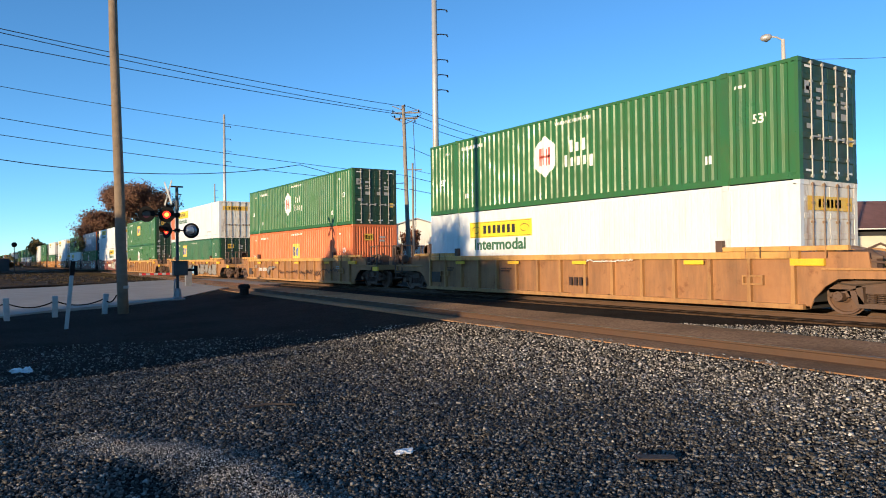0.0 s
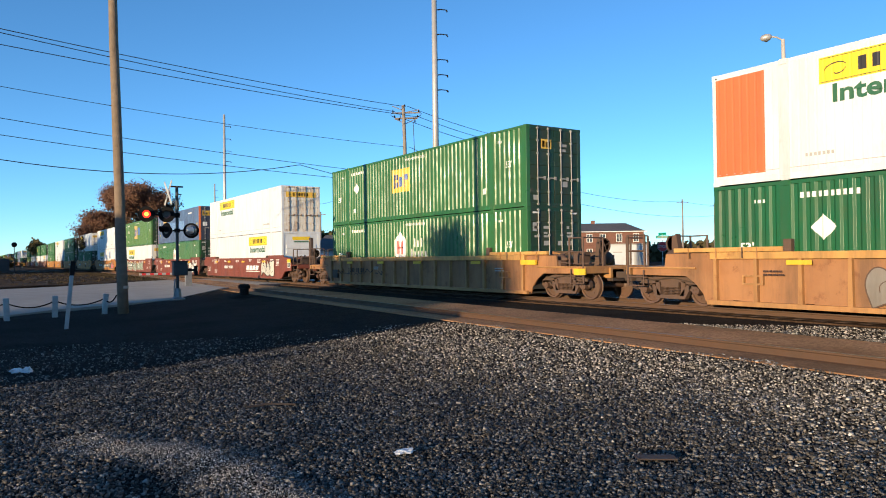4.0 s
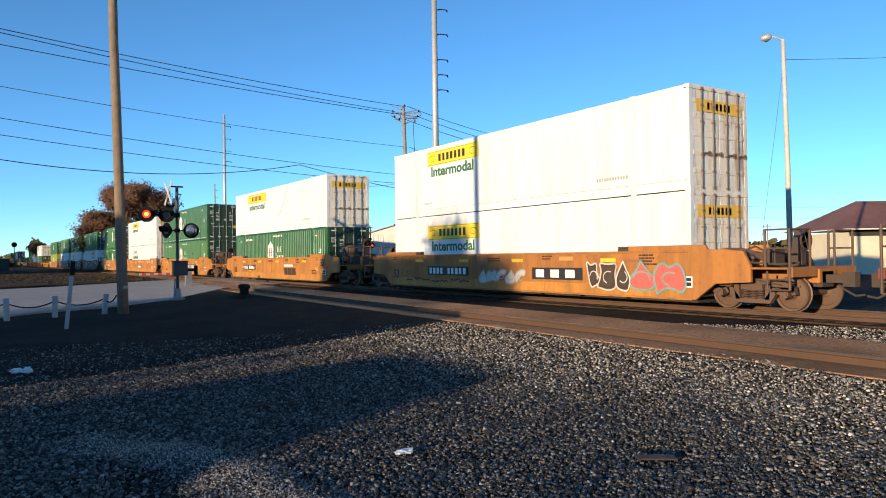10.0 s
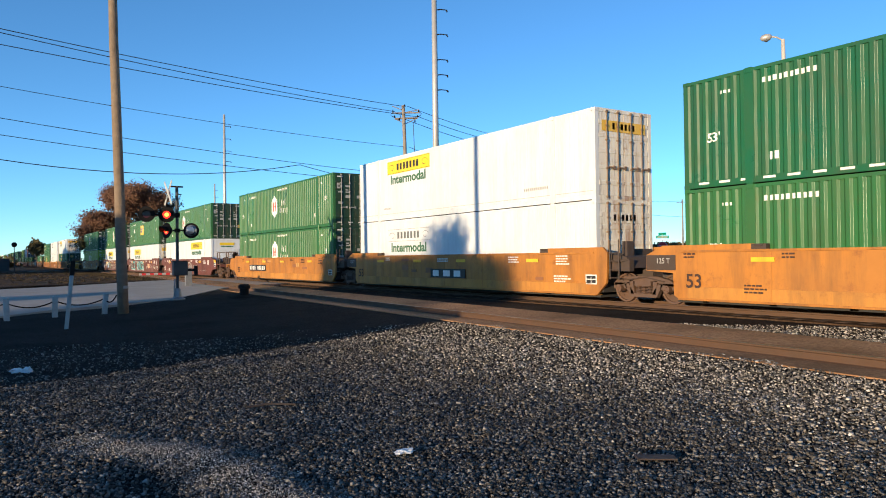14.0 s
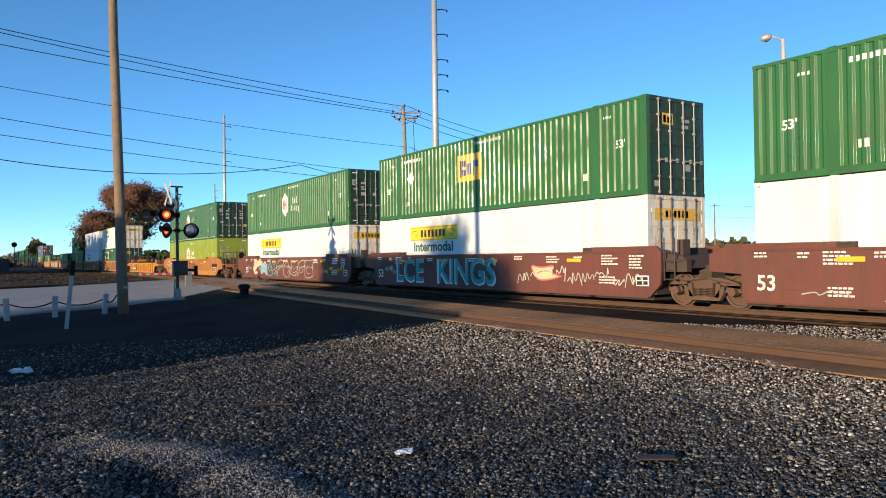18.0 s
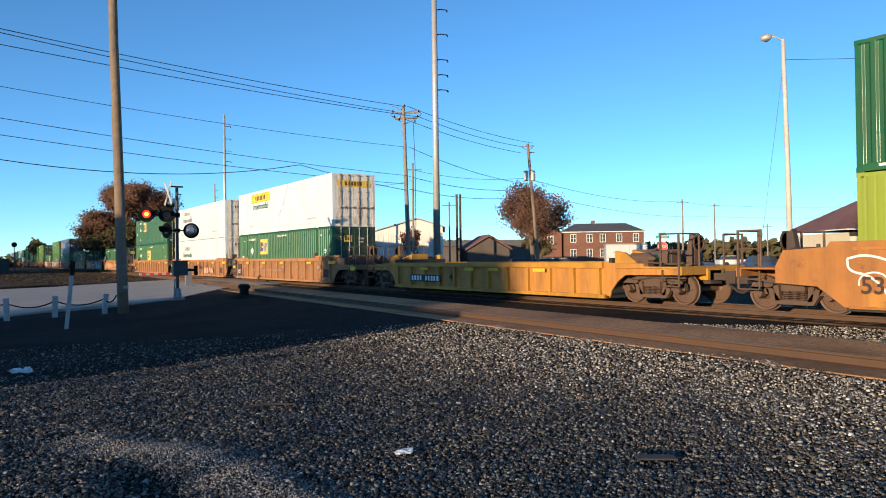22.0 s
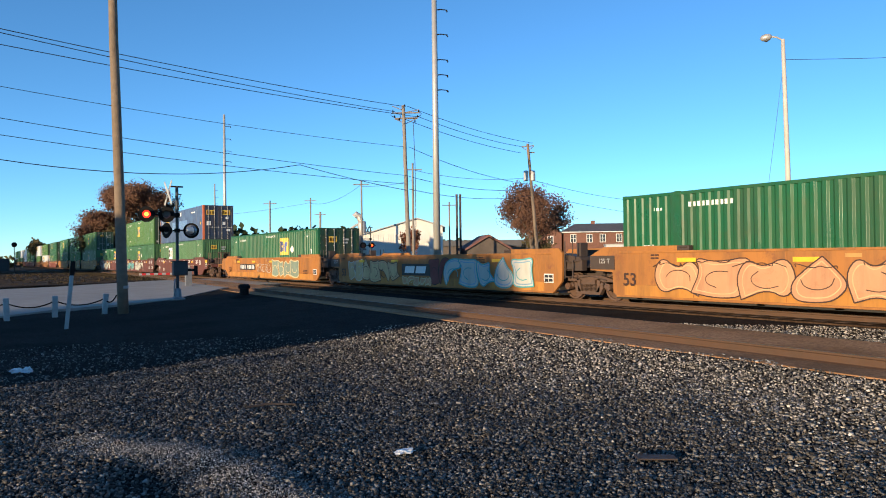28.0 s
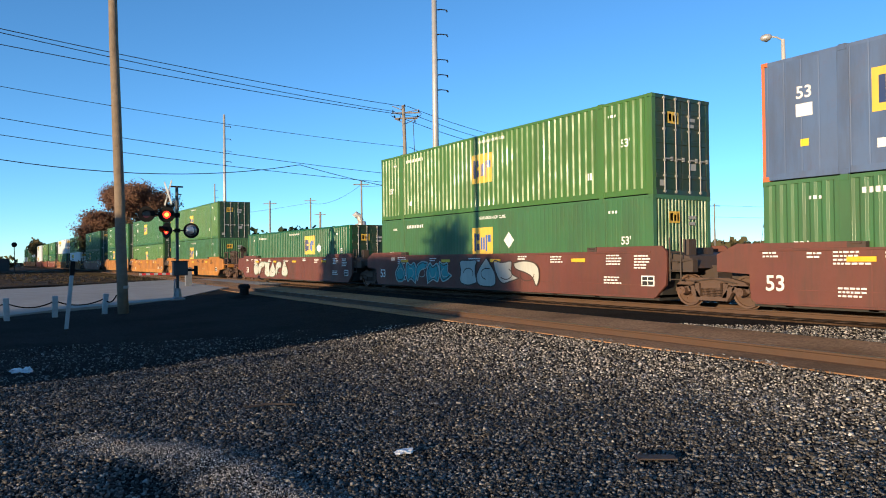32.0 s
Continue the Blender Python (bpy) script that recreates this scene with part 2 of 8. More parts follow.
TIE = plain("old tie timber", (0.075, 0.046, 0.030), 0.85, 0, 0.6, 4.0, 0.5, 0.02)
WOOD_POLE = plain("weathered pole timber", (0.20, 0.15, 0.105), 0.85, 0, 0.5, 5.0, 0.5, 0.02)
WOOD_GREY = plain("grey pole timber", (0.24, 0.21, 0.18), 0.85, 0, 0.5, 5.0, 0.4, 0.02)
GALV = plain("galvanised steel", (0.48, 0.47, 0.45), 0.45, 0.35, 0.25, 2.0, 0.05)
MAST_DARK = plain("dark grey mast paint", (0.05, 0.052, 0.056), 0.6, 0, 0.3, 5.0)
SILVER = plain("silver painted mast", (0.24, 0.245, 0.255), 0.45, 0.4, 0.3, 5.0)
BLACK = plain("black painted steel", (0.009, 0.008, 0.008), 0.75, 0, 0.3, 6.0, spec=0.15)
WIRE = plain("black wire", (0.02, 0.02, 0.022), 0.6, 0, 0.1, 5.0, 0)
WHITE_PAINT = plain("chalky white paint", (0.42, 0.42, 0.41), 0.7, 0, 0.3, 9.0)
RED_PAINT = plain("red paint", (0.55, 0.03, 0.03), 0.45, 0, 0.15)
GREEN_SIGN = plain("green sign face", (0.01, 0.22, 0.12), 0.4, 0, 0.1)
LENS_DARK = plain("unlit red lens", (0.05, 0.003, 0.003), 0.3, 0, 0.1, 8.0, 0)
LENS_LIT = glow("lit red lens", (1.0, 0.012, 0.004), 1.6)
LENS_CORE = glow("hot lamp core", (1.0, 0.20, 0.012), 3.6)
LENS_CLEAR = plain("back of lamp housing", (0.30, 0.31, 0.33), 0.2, 0.6, 0.2)
CONCRETE = plain("concrete", (0.42, 0.40, 0.36), 0.9, 0, 0.4, 3.0, 0.3)
ROD_BROWN = paint("rust brown lock rod", (0.22, 0.15, 0.10), 0.6, fade=0.5, grime=0.4, rust=0.6)
# ---------------------------------------------------------------- ground, road, tracks
TRACK, SIDING = 17.48, 11.10          # centre lines of the two tracks; the siding's where it leaves the yard
SIDING_X, SLANT = -5.7, -0.045        # the siding runs towards the main track


def siding_y(x):
    return SIDING + SLANT * (x - SIDING_X)


GAUGE = 0.753                         # centre line to centre of the rail head


def soft_step(a, b, v):
    k = min(1.0, max(0.0, (v - a) / (b - a)))
    return k * k * (3 - 2 * k)


TYRE_LINE = ((-7.6, 0.75), (-6.86, 1.0), (-6.58, 1.40), (-6.14, 1.59), (-5.48, 1.66), (-4.84, 1.75), (-4.3, 1.9))


def tyre_gap(x, y):
    """Metres to the curve of the tyre track."""
    best = 9.0
    for (ax, ay), (bx, by) in zip(TYRE_LINE, TYRE_LINE[1:]):
        k = min(1, max(0, ((x - ax) * (bx - ax) + (y - ay) * (by - ay)) / ((bx - ax) ** 2 + (by - ay) ** 2)))
        best = min(best, math.hypot(x - ax - k * (bx - ax), y - ay - k * (by - ay)))
    return best


PIT = (-5.62, 1.16)                   # a worn hollow inside the curve of a tyre track


def ground_z(x, y):
    """The height of the bare ground; the rail heads are at 0."""
    z = -0.22 - 0.20 * soft_step(9.0, 3.5, y) * soft_step(-8, -19, x)
    z += 0.035 * noise.noise(Vector((x * 0.35, y * 0.35, 0))) + 0.018 * noise.noise(Vector((x * 1.3, y * 1.3, 4)))
    z -= 0.055 * soft_step(1.25, 0.1, math.hypot((x - PIT[0]) / 0.85, (y - PIT[1]) / 0.42))
    if -8.5 < x < -3.5 and 0 < y < 2.8:
        z += 0.016 * math.exp(-(tyre_gap(x, y - 0.10) / 0.2) ** 2)
    off = y - siding_y(max(x, -110))
    bed = max(soft_step(TRACK - 4.2, TRACK - 2.2, y) * soft_step(TRACK + 4.5, TRACK + 2.2, y), soft_step(-3.0, -1.7, off) * soft_step(3.6, 1.9, off))
    z = z + (-0.175 - z) * bed * 0.95
    if abs(off) < 1.6 or abs(y - TRACK) < 1.6:
        z = -0.165 + 0.012 * noise.noise(Vector((x * 2.1, y * 2.1, 9)))
    if y < -4:
        z += (-0.25 - z) * soft_step(-4, -12, y)
    if y > 24:
        z += (-0.3 - z) * soft_step(24, 40, y)
    return z


def gravel_ground(name, dry, dark, rusty, relief=0.9):
    ma, nt, b = base(name, 0.95, 0, 0.08)
    v = coords(nt, shift=False)
    vo = node(nt, "ShaderNodeTexVoronoi", Scale=26.0)
    nt.links.new(v, vo.inputs["Vector"])
    sp = nt.nodes.new("ShaderNodeSeparateColor")
    nt.links.new(vo.outputs["Color"], sp.inputs["Color"])
    c = mix(nt, sp.outputs["Red"], dark, dry)
    c = mix(nt, times(nt, noisy(nt, v, 0.35, 5, 0.45, 0.65), 0.75), c, tuple(k * 0.6 for k in dark))
    c = mix(nt, times(nt, noisy(nt, v, 0.9, 6, 0.55, 0.8), 0.5), c, rusty)
    nt.links.new(c, b.inputs["Base Color"])
    bumped(nt, b, vo.outputs["Distance"], relief, 0.03)
    return ma


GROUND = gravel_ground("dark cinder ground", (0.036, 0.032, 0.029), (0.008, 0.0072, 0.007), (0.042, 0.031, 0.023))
BALLAST = gravel_ground("rust dusted ballast", (0.095, 0.058, 0.034), (0.045, 0.028, 0.017), (0.085, 0.042, 0.020))
RUST_DIRT = gravel_ground("packed rusty dirt", (0.50, 0.285, 0.145), (0.27, 0.150, 0.078), (0.42, 0.20, 0.085), 0.12)
ASPHALT = plain("pale worn asphalt", (0.33, 0.30, 0.265), 0.9, 0, 0.35, 1.2, 0.4, 0.01)
DIRT = gravel_ground("dry brown dirt", (0.125, 0.086, 0.058), (0.034, 0.025, 0.018), (0.115, 0.072, 0.044))
GRASS = plain("dry grass verge", (0.12, 0.115, 0.045), 0.95, 0, 0.6, 2.0, 0.6, 0.05)


def spread(fine, step, grow, far):
    """Grid lines that are fine up to a distance and then grow."""
    out, v, s = [], 0.0, step
    while v < far:
        out.append(v)
        if v > fine:
            s *= grow
        v += s
    return out + [far]


gx = sorted(set([-v for v in spread(26, 0.2, 1.16, 2500)] + spread(4, 0.5, 1.25, 2500)))
gy = sorted(set([-v for v in spread(2, 0.5, 1.3, 2500)] + spread(22, 0.2, 1.16, 2500)))
gv = [(x, y, ground_z(x, y)) for x in gx for y in gy]
ny = len(gy)
gf = [(i * ny + j, (i + 1) * ny + j, (i + 1) * ny + j + 1, i * ny + j + 1) for i in range(len(gx) - 1) for j in range(ny - 1)]
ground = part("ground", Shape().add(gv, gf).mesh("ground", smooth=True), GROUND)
tagged(ground, "dark cinder and gravel yard ground beside the railway", "ground", kind="structure")

ribbon = lambda pts, z0, z1: Shape().plan(pts, z0, z1)
LEFT_EDGE = [(-25.0, -8, -0.36), (-28.5, -2, -0.36), (-28.2, 0.76, -0.36), (-30.3, 2.62, -0.34), (-31.2, 4.68, -0.31), (-32.4, 7.1, -0.26), (-39.6, 11.6, -0.10), (-42.0, 14.5, -0.06), (-47, 24, -0.20), (-54, 40, -0.24), (-62, 70, -0.24)]
RIGHT_EDGE = [(-49, -8, -0.22), (-50.5, -2, -0.22), (-51.5, 1.5, -0.20), (-53, 4, -0.20), (-54.5, 6, -0.18), (-56, 8.2, -0.15), (-57.5, 11.6, -0.08), (-58.5, 14.5, -0.05), (-60, 24, -0.18), (-66, 40, -0.22), (-76, 70, -0.22)]


def ribbon_mesh(left, right, deep):
    v = [(x, y, z - d) for (a, b) in zip(left, right) for (x, y, z) in (a, b) for d in (0, deep)]
    f = []
    for i in range(len(left) - 1):
        k = 4 * i
        f += [(k, k + 4, k + 6, k + 2), (k + 1, k + 3, k + 7, k + 5), (k, k + 1, k + 5, k + 4), (k + 2, k + 6, k + 7, k + 3)]
    return Shape().add(v, f + [(0, 2, 3, 1), (4 * len(left) - 4, 4 * len(left) - 3, 4 * len(left) - 1, 4 * len(left) - 2)]).mesh("road")


road = part("road", ribbon_mesh(LEFT_EDGE, RIGHT_EDGE, 0.3), ASPHALT)
tagged(road, "pale worn asphalt road over the level crossing", "road", kind="structure")
field = part("dirt_verge", ribbon([(-58.9, 14.2), (-56.4, 8), (-52.0, 1.4), (-49.6, -8), (-150, -8), (-300, 13.8)], -0.42, -0.10), DIRT)
tagged(field, "dry brown dirt verge beyond the road", "ground", kind="structure")

bed = part("ballast", Shape().box(-320, 60, TRACK - 1.6, TRACK + 1.6, -0.3, -0.135), BALLAST)
SIDING_AT = pose(SIDING_X, SIDING, 0, 0, 0, math.degrees(math.atan(SLANT)))
fill = part("track_fill", Shape().box(-95, 40, -1.55, -0.83, -0.3, -0.150)
            .add([(x, y, z) for x in (-95, 40) for y, z in ((-0.70, -0.3), (-0.70, -0.014), (0.69, 0.022), (0.69, -0.3))], [(0, 1, 2, 3), (4, 7, 6, 5), (1, 5, 6, 2)])
            .add([(x, y, z) for x in (-95, 40) for y, z in ((0.82, -0.3), (0.82, -0.012), (1.65, -0.09), (1.65, -0.3))], [(0, 1, 2, 3), (4, 7, 6, 5), (1, 5, 6, 2)]), RUST_DIRT, m=SIDING_AT)
tagged(fill, "packed rusty brown dirt round the siding rails", "ground", kind="structure")
tagged(bed, "rust dusted ballast between the rails", "ballast", kind="structure")

RAIL_PROFILE = [(-0.072, -0.178), (0.072, -0.178), (0.066, -0.160), (0.012, -0.140), (0.010, -0.045), (0.036, -0.032), (0.036, -0.003), (-0.036, -0.003), (-0.036, -0.032), (-0.010, -0.045), (-0.012, -0.140), (-0.066, -0.160)]


def rail_mesh(x0, x1):
    n = len(RAIL_PROFILE)
    v = [(x, y, z) for x in (x0, x1) for y, z in RAIL_PROFILE]
    return Shape().add(v, [(i, n + i, n + (i + 1) % n, (i + 1) % n) for i in range(n)] + [tuple(range(n)), tuple(range(2 * n - 1, n - 1, -1))]).mesh("rail")


# The far siding rail's sunlit face is put into this brighter rust.
SUNLIT_RUST = paint("orange rust, sunlit tone in colour", (0.30, 0.135, 0.052), 0.75, fade=0.5, grime=0.45, rust=0.5, rusty=(0.13, 0.055, 0.025))
ANCHOR = plain("black rail anchor", (0.03, 0.022, 0.018), 0.7)
spike_mesh = kept("spike", lambda: Shape().box(-0.013, 0.013, -0.075, -0.012, -0.15, -0.055).box(-0.03, 0.03, -0.11, -0.06, -0.16, -0.108).mesh("rail_anchor", bevel=0.004))
for centre, what in ((SIDING, "rusty little used railway track in brown ballast"), (TRACK, "busy railway track under the train")):
    main = centre == TRACK
    a, b = (-320, 60) if main else (-105, 40)
    tr = tagged(thing("railway_track", what, "railway track", "tracks", m=pose(0, centre, 0) if main else SIDING_AT), kind="structure")
    for side in (-GAUGE, GAUGE):
        r = part("rail", kept("rail %d" % a, lambda: rail_mesh(a, b)), RAIL if main or side < 0 else SUNLIT_RUST, tr, "rusty steel rail", pose(0, side, 0))
        part("running_surface", kept("head %d" % a, lambda: Shape().box(a, b, -0.022, 0.022, -0.003, 0.0).mesh("head")), RAIL_TOP, r, "worn shiny rail head")
        if not main and side > 0:
            for k in range(60):
                part("rail_anchor", spike_mesh, ANCHOR, r, m=pose(3.0 - 0.57 * k + 0.16 * math.sin(k * 3.7), -0.03, 0.085 + 0.012 * math.sin(k * 1.9)))
tie_mesh = kept("tie", lambda: Shape().box(-0.115, 0.115, -1.3, 1.3, -0.16, 0).mesh("tie", bevel=0.012))
# ---------------------------------------------------------------- containers
LEN, WID, HIGH = 16.154, 2.59, 2.896
HL, HW = LEN / 2, WID / 2


def ribs(kind):
    """Break points of the side wall along x: place and depth inside the outer face."""
    pitch, flat, deep = {"rib": (0.285, 0.11, 0.036), "fine": (0.20, 0.12, 0.0045), "flat": (0.40, 0.36, 0.003)}[kind]
    out = [(-HL + 0.10, 0.0)]
    for a, b in ((-HL + 0.16, -6.24), (-5.96, 5.96), (6.24, HL - 0.16)):
        n = round((b - a) / pitch)
        p = (b - a) / n
        f = p * 0.36 if kind == "rib" else p * flat / pitch
        s = p * 0.14 if kind == "rib" else (p - f) / 3
        for i in range(n):
            x = a + i * p
            if kind == "rib":
                out += [(x + p * k, deep * d) for k, d in ((0.0, 0.0), (0.02, 0.06), (0.17, 0.94), (0.19, 1.0), (0.49, 1.0), (0.51, 0.94), (0.66, 0.06), (0.68, 0.0))]
            else:
                out += [(x, 0.0), (x + s, deep), (x + 2 * s, deep), (x + 3 * s, 0.0)]
        out.append((b, 0.0))
    out.append((HL - 0.10, 0.0))
    return out


PROFILES = {k: ribs(k) for k in ("rib", "fine", "flat")}


def depth_at(kind, x):
    p = PROFILES[kind]
    if x <= p[0][0] or x >= p[-1][0]:
        return 0.0
    lo, hi = 0, len(p) - 1
    while hi - lo > 1:
        mid = (lo + hi) // 2
        lo, hi = (mid, hi) if p[mid][0] <= x else (lo, mid)
    (xa, da), (xb, db) = p[lo], p[hi]
    return da + (db - da) * (x - xa) / max(1e-6, xb - xa)


def side_mesh(kind):
    s, p = Shape(), PROFILES[kind]
    z0, z1 = 0.17, HIGH - 0.09
    v = [(x, -HW + d, z) for x, d in p for z in (z0, z1)]
    s.add(v, [(2 * i, 2 * i + 2, 2 * i + 3, 2 * i + 1) for i in range(len(p) - 1)])
    me = s.mesh("side_panel", fix=False)
    return me


def decal(kind, poly, lift=0.004):
    """A convex polygon in x, z laid over the ribs of a side wall."""
    xs = [x for x, z in poly]
    x0, x1 = min(xs), max(xs)
    cuts = sorted({x0, x1, *xs, *(x for x, d in PROFILES[kind] if x0 < x < x1)})
    rows = []
    for x in cuts:
        zs = []
        for (xa, za), (xb, zb) in zip(poly, poly[1:] + poly[:1]):
            if min(xa, xb) - 1e-9 <= x <= max(xa, xb) + 1e-9:
                if abs(xb - xa) < 1e-9:
                    zs += [za, zb]
                else:
                    zs.append(za + (zb - za) * (x - xa) / (xb - xa))
        rows.append((x, -HW + depth_at(kind, x) - lift, min(zs), max(zs)))
    s = Shape()
    v = [(x, y, z) for x, y, a, b in rows for z in (a, b)]
    return s.add(v, [(2 * i, 2 * i + 2, 2 * i + 3, 2 * i + 1) for i in range(len(rows) - 1)]).mesh("decal", fix=False)


def rect(x0, x1, z0, z1):
    return [(x0, z0), (x1, z0), (x1, z1), (x0, z1)]


def joined(meshes):
    s = Shape()
    for me in meshes:
        s.add([v.co for v in me.vertices], [tuple(p.vertices) for p in me.polygons])
    return s.mesh("marks", fix=False)


def over_ribs(kind, me, x0, z0, lift=0.005):
    """Lettering moved to a place on a side wall, cut at the ribs and laid over them."""
    bm = bmesh.new()
    bm.from_mesh(me)
    for v in bm.verts:
        v.co = (v.co.x + x0, 0, v.co.z + z0)
    lo, hi = min(v.co.x for v in bm.verts), max(v.co.x for v in bm.verts)
    for x, d in PROFILES[kind]:
        if lo < x < hi:
            bmesh.ops.bisect_plane(bm, geom=bm.verts[:] + bm.edges[:] + bm.faces[:], plane_co=(x, 0, 0), plane_no=(1, 0, 0))
    for v in bm.verts:
        v.co.y = -HW + depth_at(kind, v.co.x) - lift
    out = bpy.data.meshes.new("lettering")
    bm.to_mesh(out)
    bm.free()
    out.materials.append(None)
    return out


def cell_rects(x0, x1, z0, z1, n, seed, tall=""):
    """Plain upright bars, one for each letter of a name that is not lettered."""
    rng = random.Random(seed * 31 + n)
    w, out = (x1 - x0) / n, []
    for i in range(n):
        lo, hi = z0, z1
        k = tall[i] if i < len(tall) else "T"
        if k == "x":
            hi = z1 - (z1 - z0) * 0.26
        elif k == "d":
            lo, hi = z0 - (z1 - z0) * 0.24, z1 - (z1 - z0) * 0.26
        a = x0 + i * w + w * rng.uniform(0.10, 0.16)
        out.append((a, a + w * rng.uniform(0.54, 0.66), lo, hi))
    return out


def bars(kind, x0, x1, z0, z1, n, seed=0, lift=0.006, tall=""):
    """A row of letter sized shapes for a name that is not lettered."""
    return joined([decal(kind, rect(*q), lift) for q in cell_rects(x0, x1, z0, z1, n, seed, tall)])


def frame_meshes():
    post = kept("post", lambda: Shape().box(-0.08, 0.08, -0.08, 0.08, 0.0, HIGH).box(-0.09, 0.09, -0.083, 0.083, 0, 0.12).box(-0.09, 0.09, -0.083, 0.083, HIGH - 0.12, HIGH).mesh("corner_post", bevel=0.006))
    top = kept("toprail", lambda: Shape().box(-HL + 0.08, HL - 0.08, -0.03, 0.03, HIGH - 0.10, HIGH - 0.01).mesh("top_rail", bevel=0.005))
    bot = kept("botrail", lambda: Shape().box(-HL + 0.08, HL - 0.08, -0.03, 0.03, 0.02, 0.19).mesh("bottom_rail", bevel=0.005))
    roof = kept("roof", lambda: Shape().box(-HL + 0.05, HL - 0.05, -HW + 0.05, HW - 0.05, HIGH - 0.05, HIGH - 0.015).mesh("roof"))
    floor_ = kept("cfloor", lambda: Shape().box(-HL + 0.1, HL - 0.1, -HW + 0.06, HW - 0.06, 0.03, 0.16).mesh("floor_frame"))
    mid = kept("midpost", lambda: Shape().box(-0.13, 0.13, -0.02, 0.05, 0.02, HIGH - 0.01).box(-0.09, 0.09, -0.035, 0.05, HIGH - 0.13, HIGH + 0.004).box(-0.09, 0.09, -0.035, 0.05, 0.0, 0.12).mesh("lift_post", bevel=0.005))
    return post, top, bot, roof, floor_, mid


def door_mesh():
    """One door leaf pressed with five level ribs."""
    pts = [(HL - 0.055, HIGH - 0.13), (HL - 0.055, 0.16), (HL - 0.02, 0.16)]
    for z in (0.55, 1.05, 1.55, 2.05, 2.45):
        pts += [(HL - 0.02, z - 0.08), (HL - 0.006, z - 0.055), (HL - 0.006, z + 0.055), (HL - 0.02, z + 0.08)]
    return Shape().prism(pts + [(HL - 0.02, HIGH - 0.13)], -HW + 0.17, -0.012).mesh("door", bevel=0.003)


def rod_mesh():
    s = Shape().rod((0, 0, 0.05), (0, 0, HIGH - 0.05), 0.018, n=8)
    for z in (0.10, 0.55, 1.0, 1.9, 2.35, HIGH - 0.10):
        s.box(-0.04, 0.022, -0.036, 0.036, z - 0.028, z + 0.028)
    s.box(-0.01, 0.03, -0.02, 0.34, 1.02, 1.06).box(-0.02, 0.02, 0.28, 0.36, 0.98, 1.10)
    return s.mesh("lock_rod")


def front_mesh(kind):
    s = Shape()
    if kind == "vertical":
        n, p = 15, (WID - 0.34) / 15
        v = []
        for i in range(n):
            y = -HW + 0.17 + i * p
            v += [(y, 0.0), (y + p * 0.14, 0.035), (y + p * 0.5, 0.035), (y + p * 0.64, 0.0)]
        v.append((HW - 0.17, 0.0))
        s.add([(HL - 0.02 - d, y, z) for y, d in v for z in (0.16, HIGH - 0.1)], [(2 * i, 2 * i + 2, 2 * i + 3, 2 * i + 1) for i in range(len(v) - 1)])
    else:
        s.box(HL - 0.06, HL - 0.03, -HW + 0.1, HW - 0.1, 0.12, HIGH - 0.1)
    return s.mesh("front_panel", fix=True)


SPIN = pose(0, 0, 0, 0, 0, 180)


def shipping_container(style):
    """style: paint, side kind, end, logo and extras."""
    p, sk, dp = style["paint"], style.get("side", "rib"), style.get("door_paint", style["paint"])
    box = thing("shipping_container", style["label"], "shipping container", "containers of the train")
    post, top, bot, roof, floor_, mid = frame_meshes()
    side = kept("side" + sk, lambda: side_mesh(sk))
    part("side_panel", side, p, box)
    part("side_panel", side, p, box, m=SPIN)
    part("roof", roof, p, box)
    part("floor_frame", floor_, UNDER, box)
    endpaint = style.get("post_paint", p)
    for sx in (-1, 1):
        for sy in (-1, 1):
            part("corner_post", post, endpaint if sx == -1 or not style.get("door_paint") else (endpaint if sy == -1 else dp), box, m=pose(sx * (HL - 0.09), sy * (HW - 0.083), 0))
        part("lift_post", mid, WHITE_SEAM if p is WHITE else p, box, m=pose(sx * 6.10, -HW + 0.004, 0))
        part("lift_post", mid, p, box, m=pose(sx * 6.10, HW - 0.004, 0, 0, 0, 180))
    for sy in (-1, 1):
        part("top_rail", top, p, box, m=pose(0, sy * (HW - 0.031), 0))
        part("bottom_rail", bot, p, box, m=pose(0, sy * (HW - 0.031), 0))
    for z0, z1, nm in ((0.0, 0.155, "end_sill"), (HIGH - 0.125, HIGH, "end_header")):
        sill = kept(nm, lambda: Shape().box(HL - 0.1, HL - 0.005, -HW + 0.16, HW - 0.16, z0, z1).mesh(nm, bevel=0.004))
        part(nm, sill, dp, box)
        part(nm, sill, p, box, m=SPIN)
    part("front_panel", kept("front_back", lambda: Shape().box(HL - 0.06, HL - 0.03, -HW + 0.1, HW - 0.1, 0.12, HIGH - 0.1).mesh("front_panel")), p, box, m=SPIN)
    end = style.get("end", "door")
    if end == "door":
        dm = kept("door", door_mesh)
        rm = kept("rod", rod_mesh)
        for k, sy in enumerate((-1, 1)):
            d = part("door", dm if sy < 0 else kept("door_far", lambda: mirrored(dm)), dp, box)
            for y in (0.30, 0.80):
                part("lock_rod", rm, style.get("rod", BAR_STEEL), d, "lock rod", pose(HL + 0.022, sy * y, 0, 0, 0, 0 if sy < 0 else 0))
    else:
        fp = part("front_panel", kept("front_" + end, lambda: front_mesh(end)), dp, box)
        if end == "flat":
            slat = kept("front_slat", lambda: Shape().box(HL - 0.035, HL, -HW + 0.3, HW - 0.3, -0.11, 0.11).mesh("slat", bevel=0.012))
            for z in (0.55, 0.90, 1.25, 1.60, 1.95):
                part("panel_slat", slat, dp, fp, m=pose(0, 0, z))
    for name, me, ma, label in style["marks"](sk):
        for one in (me if isinstance(me, (list, tuple)) else [me]):
            part(name, one, ma, box, label)
    return box


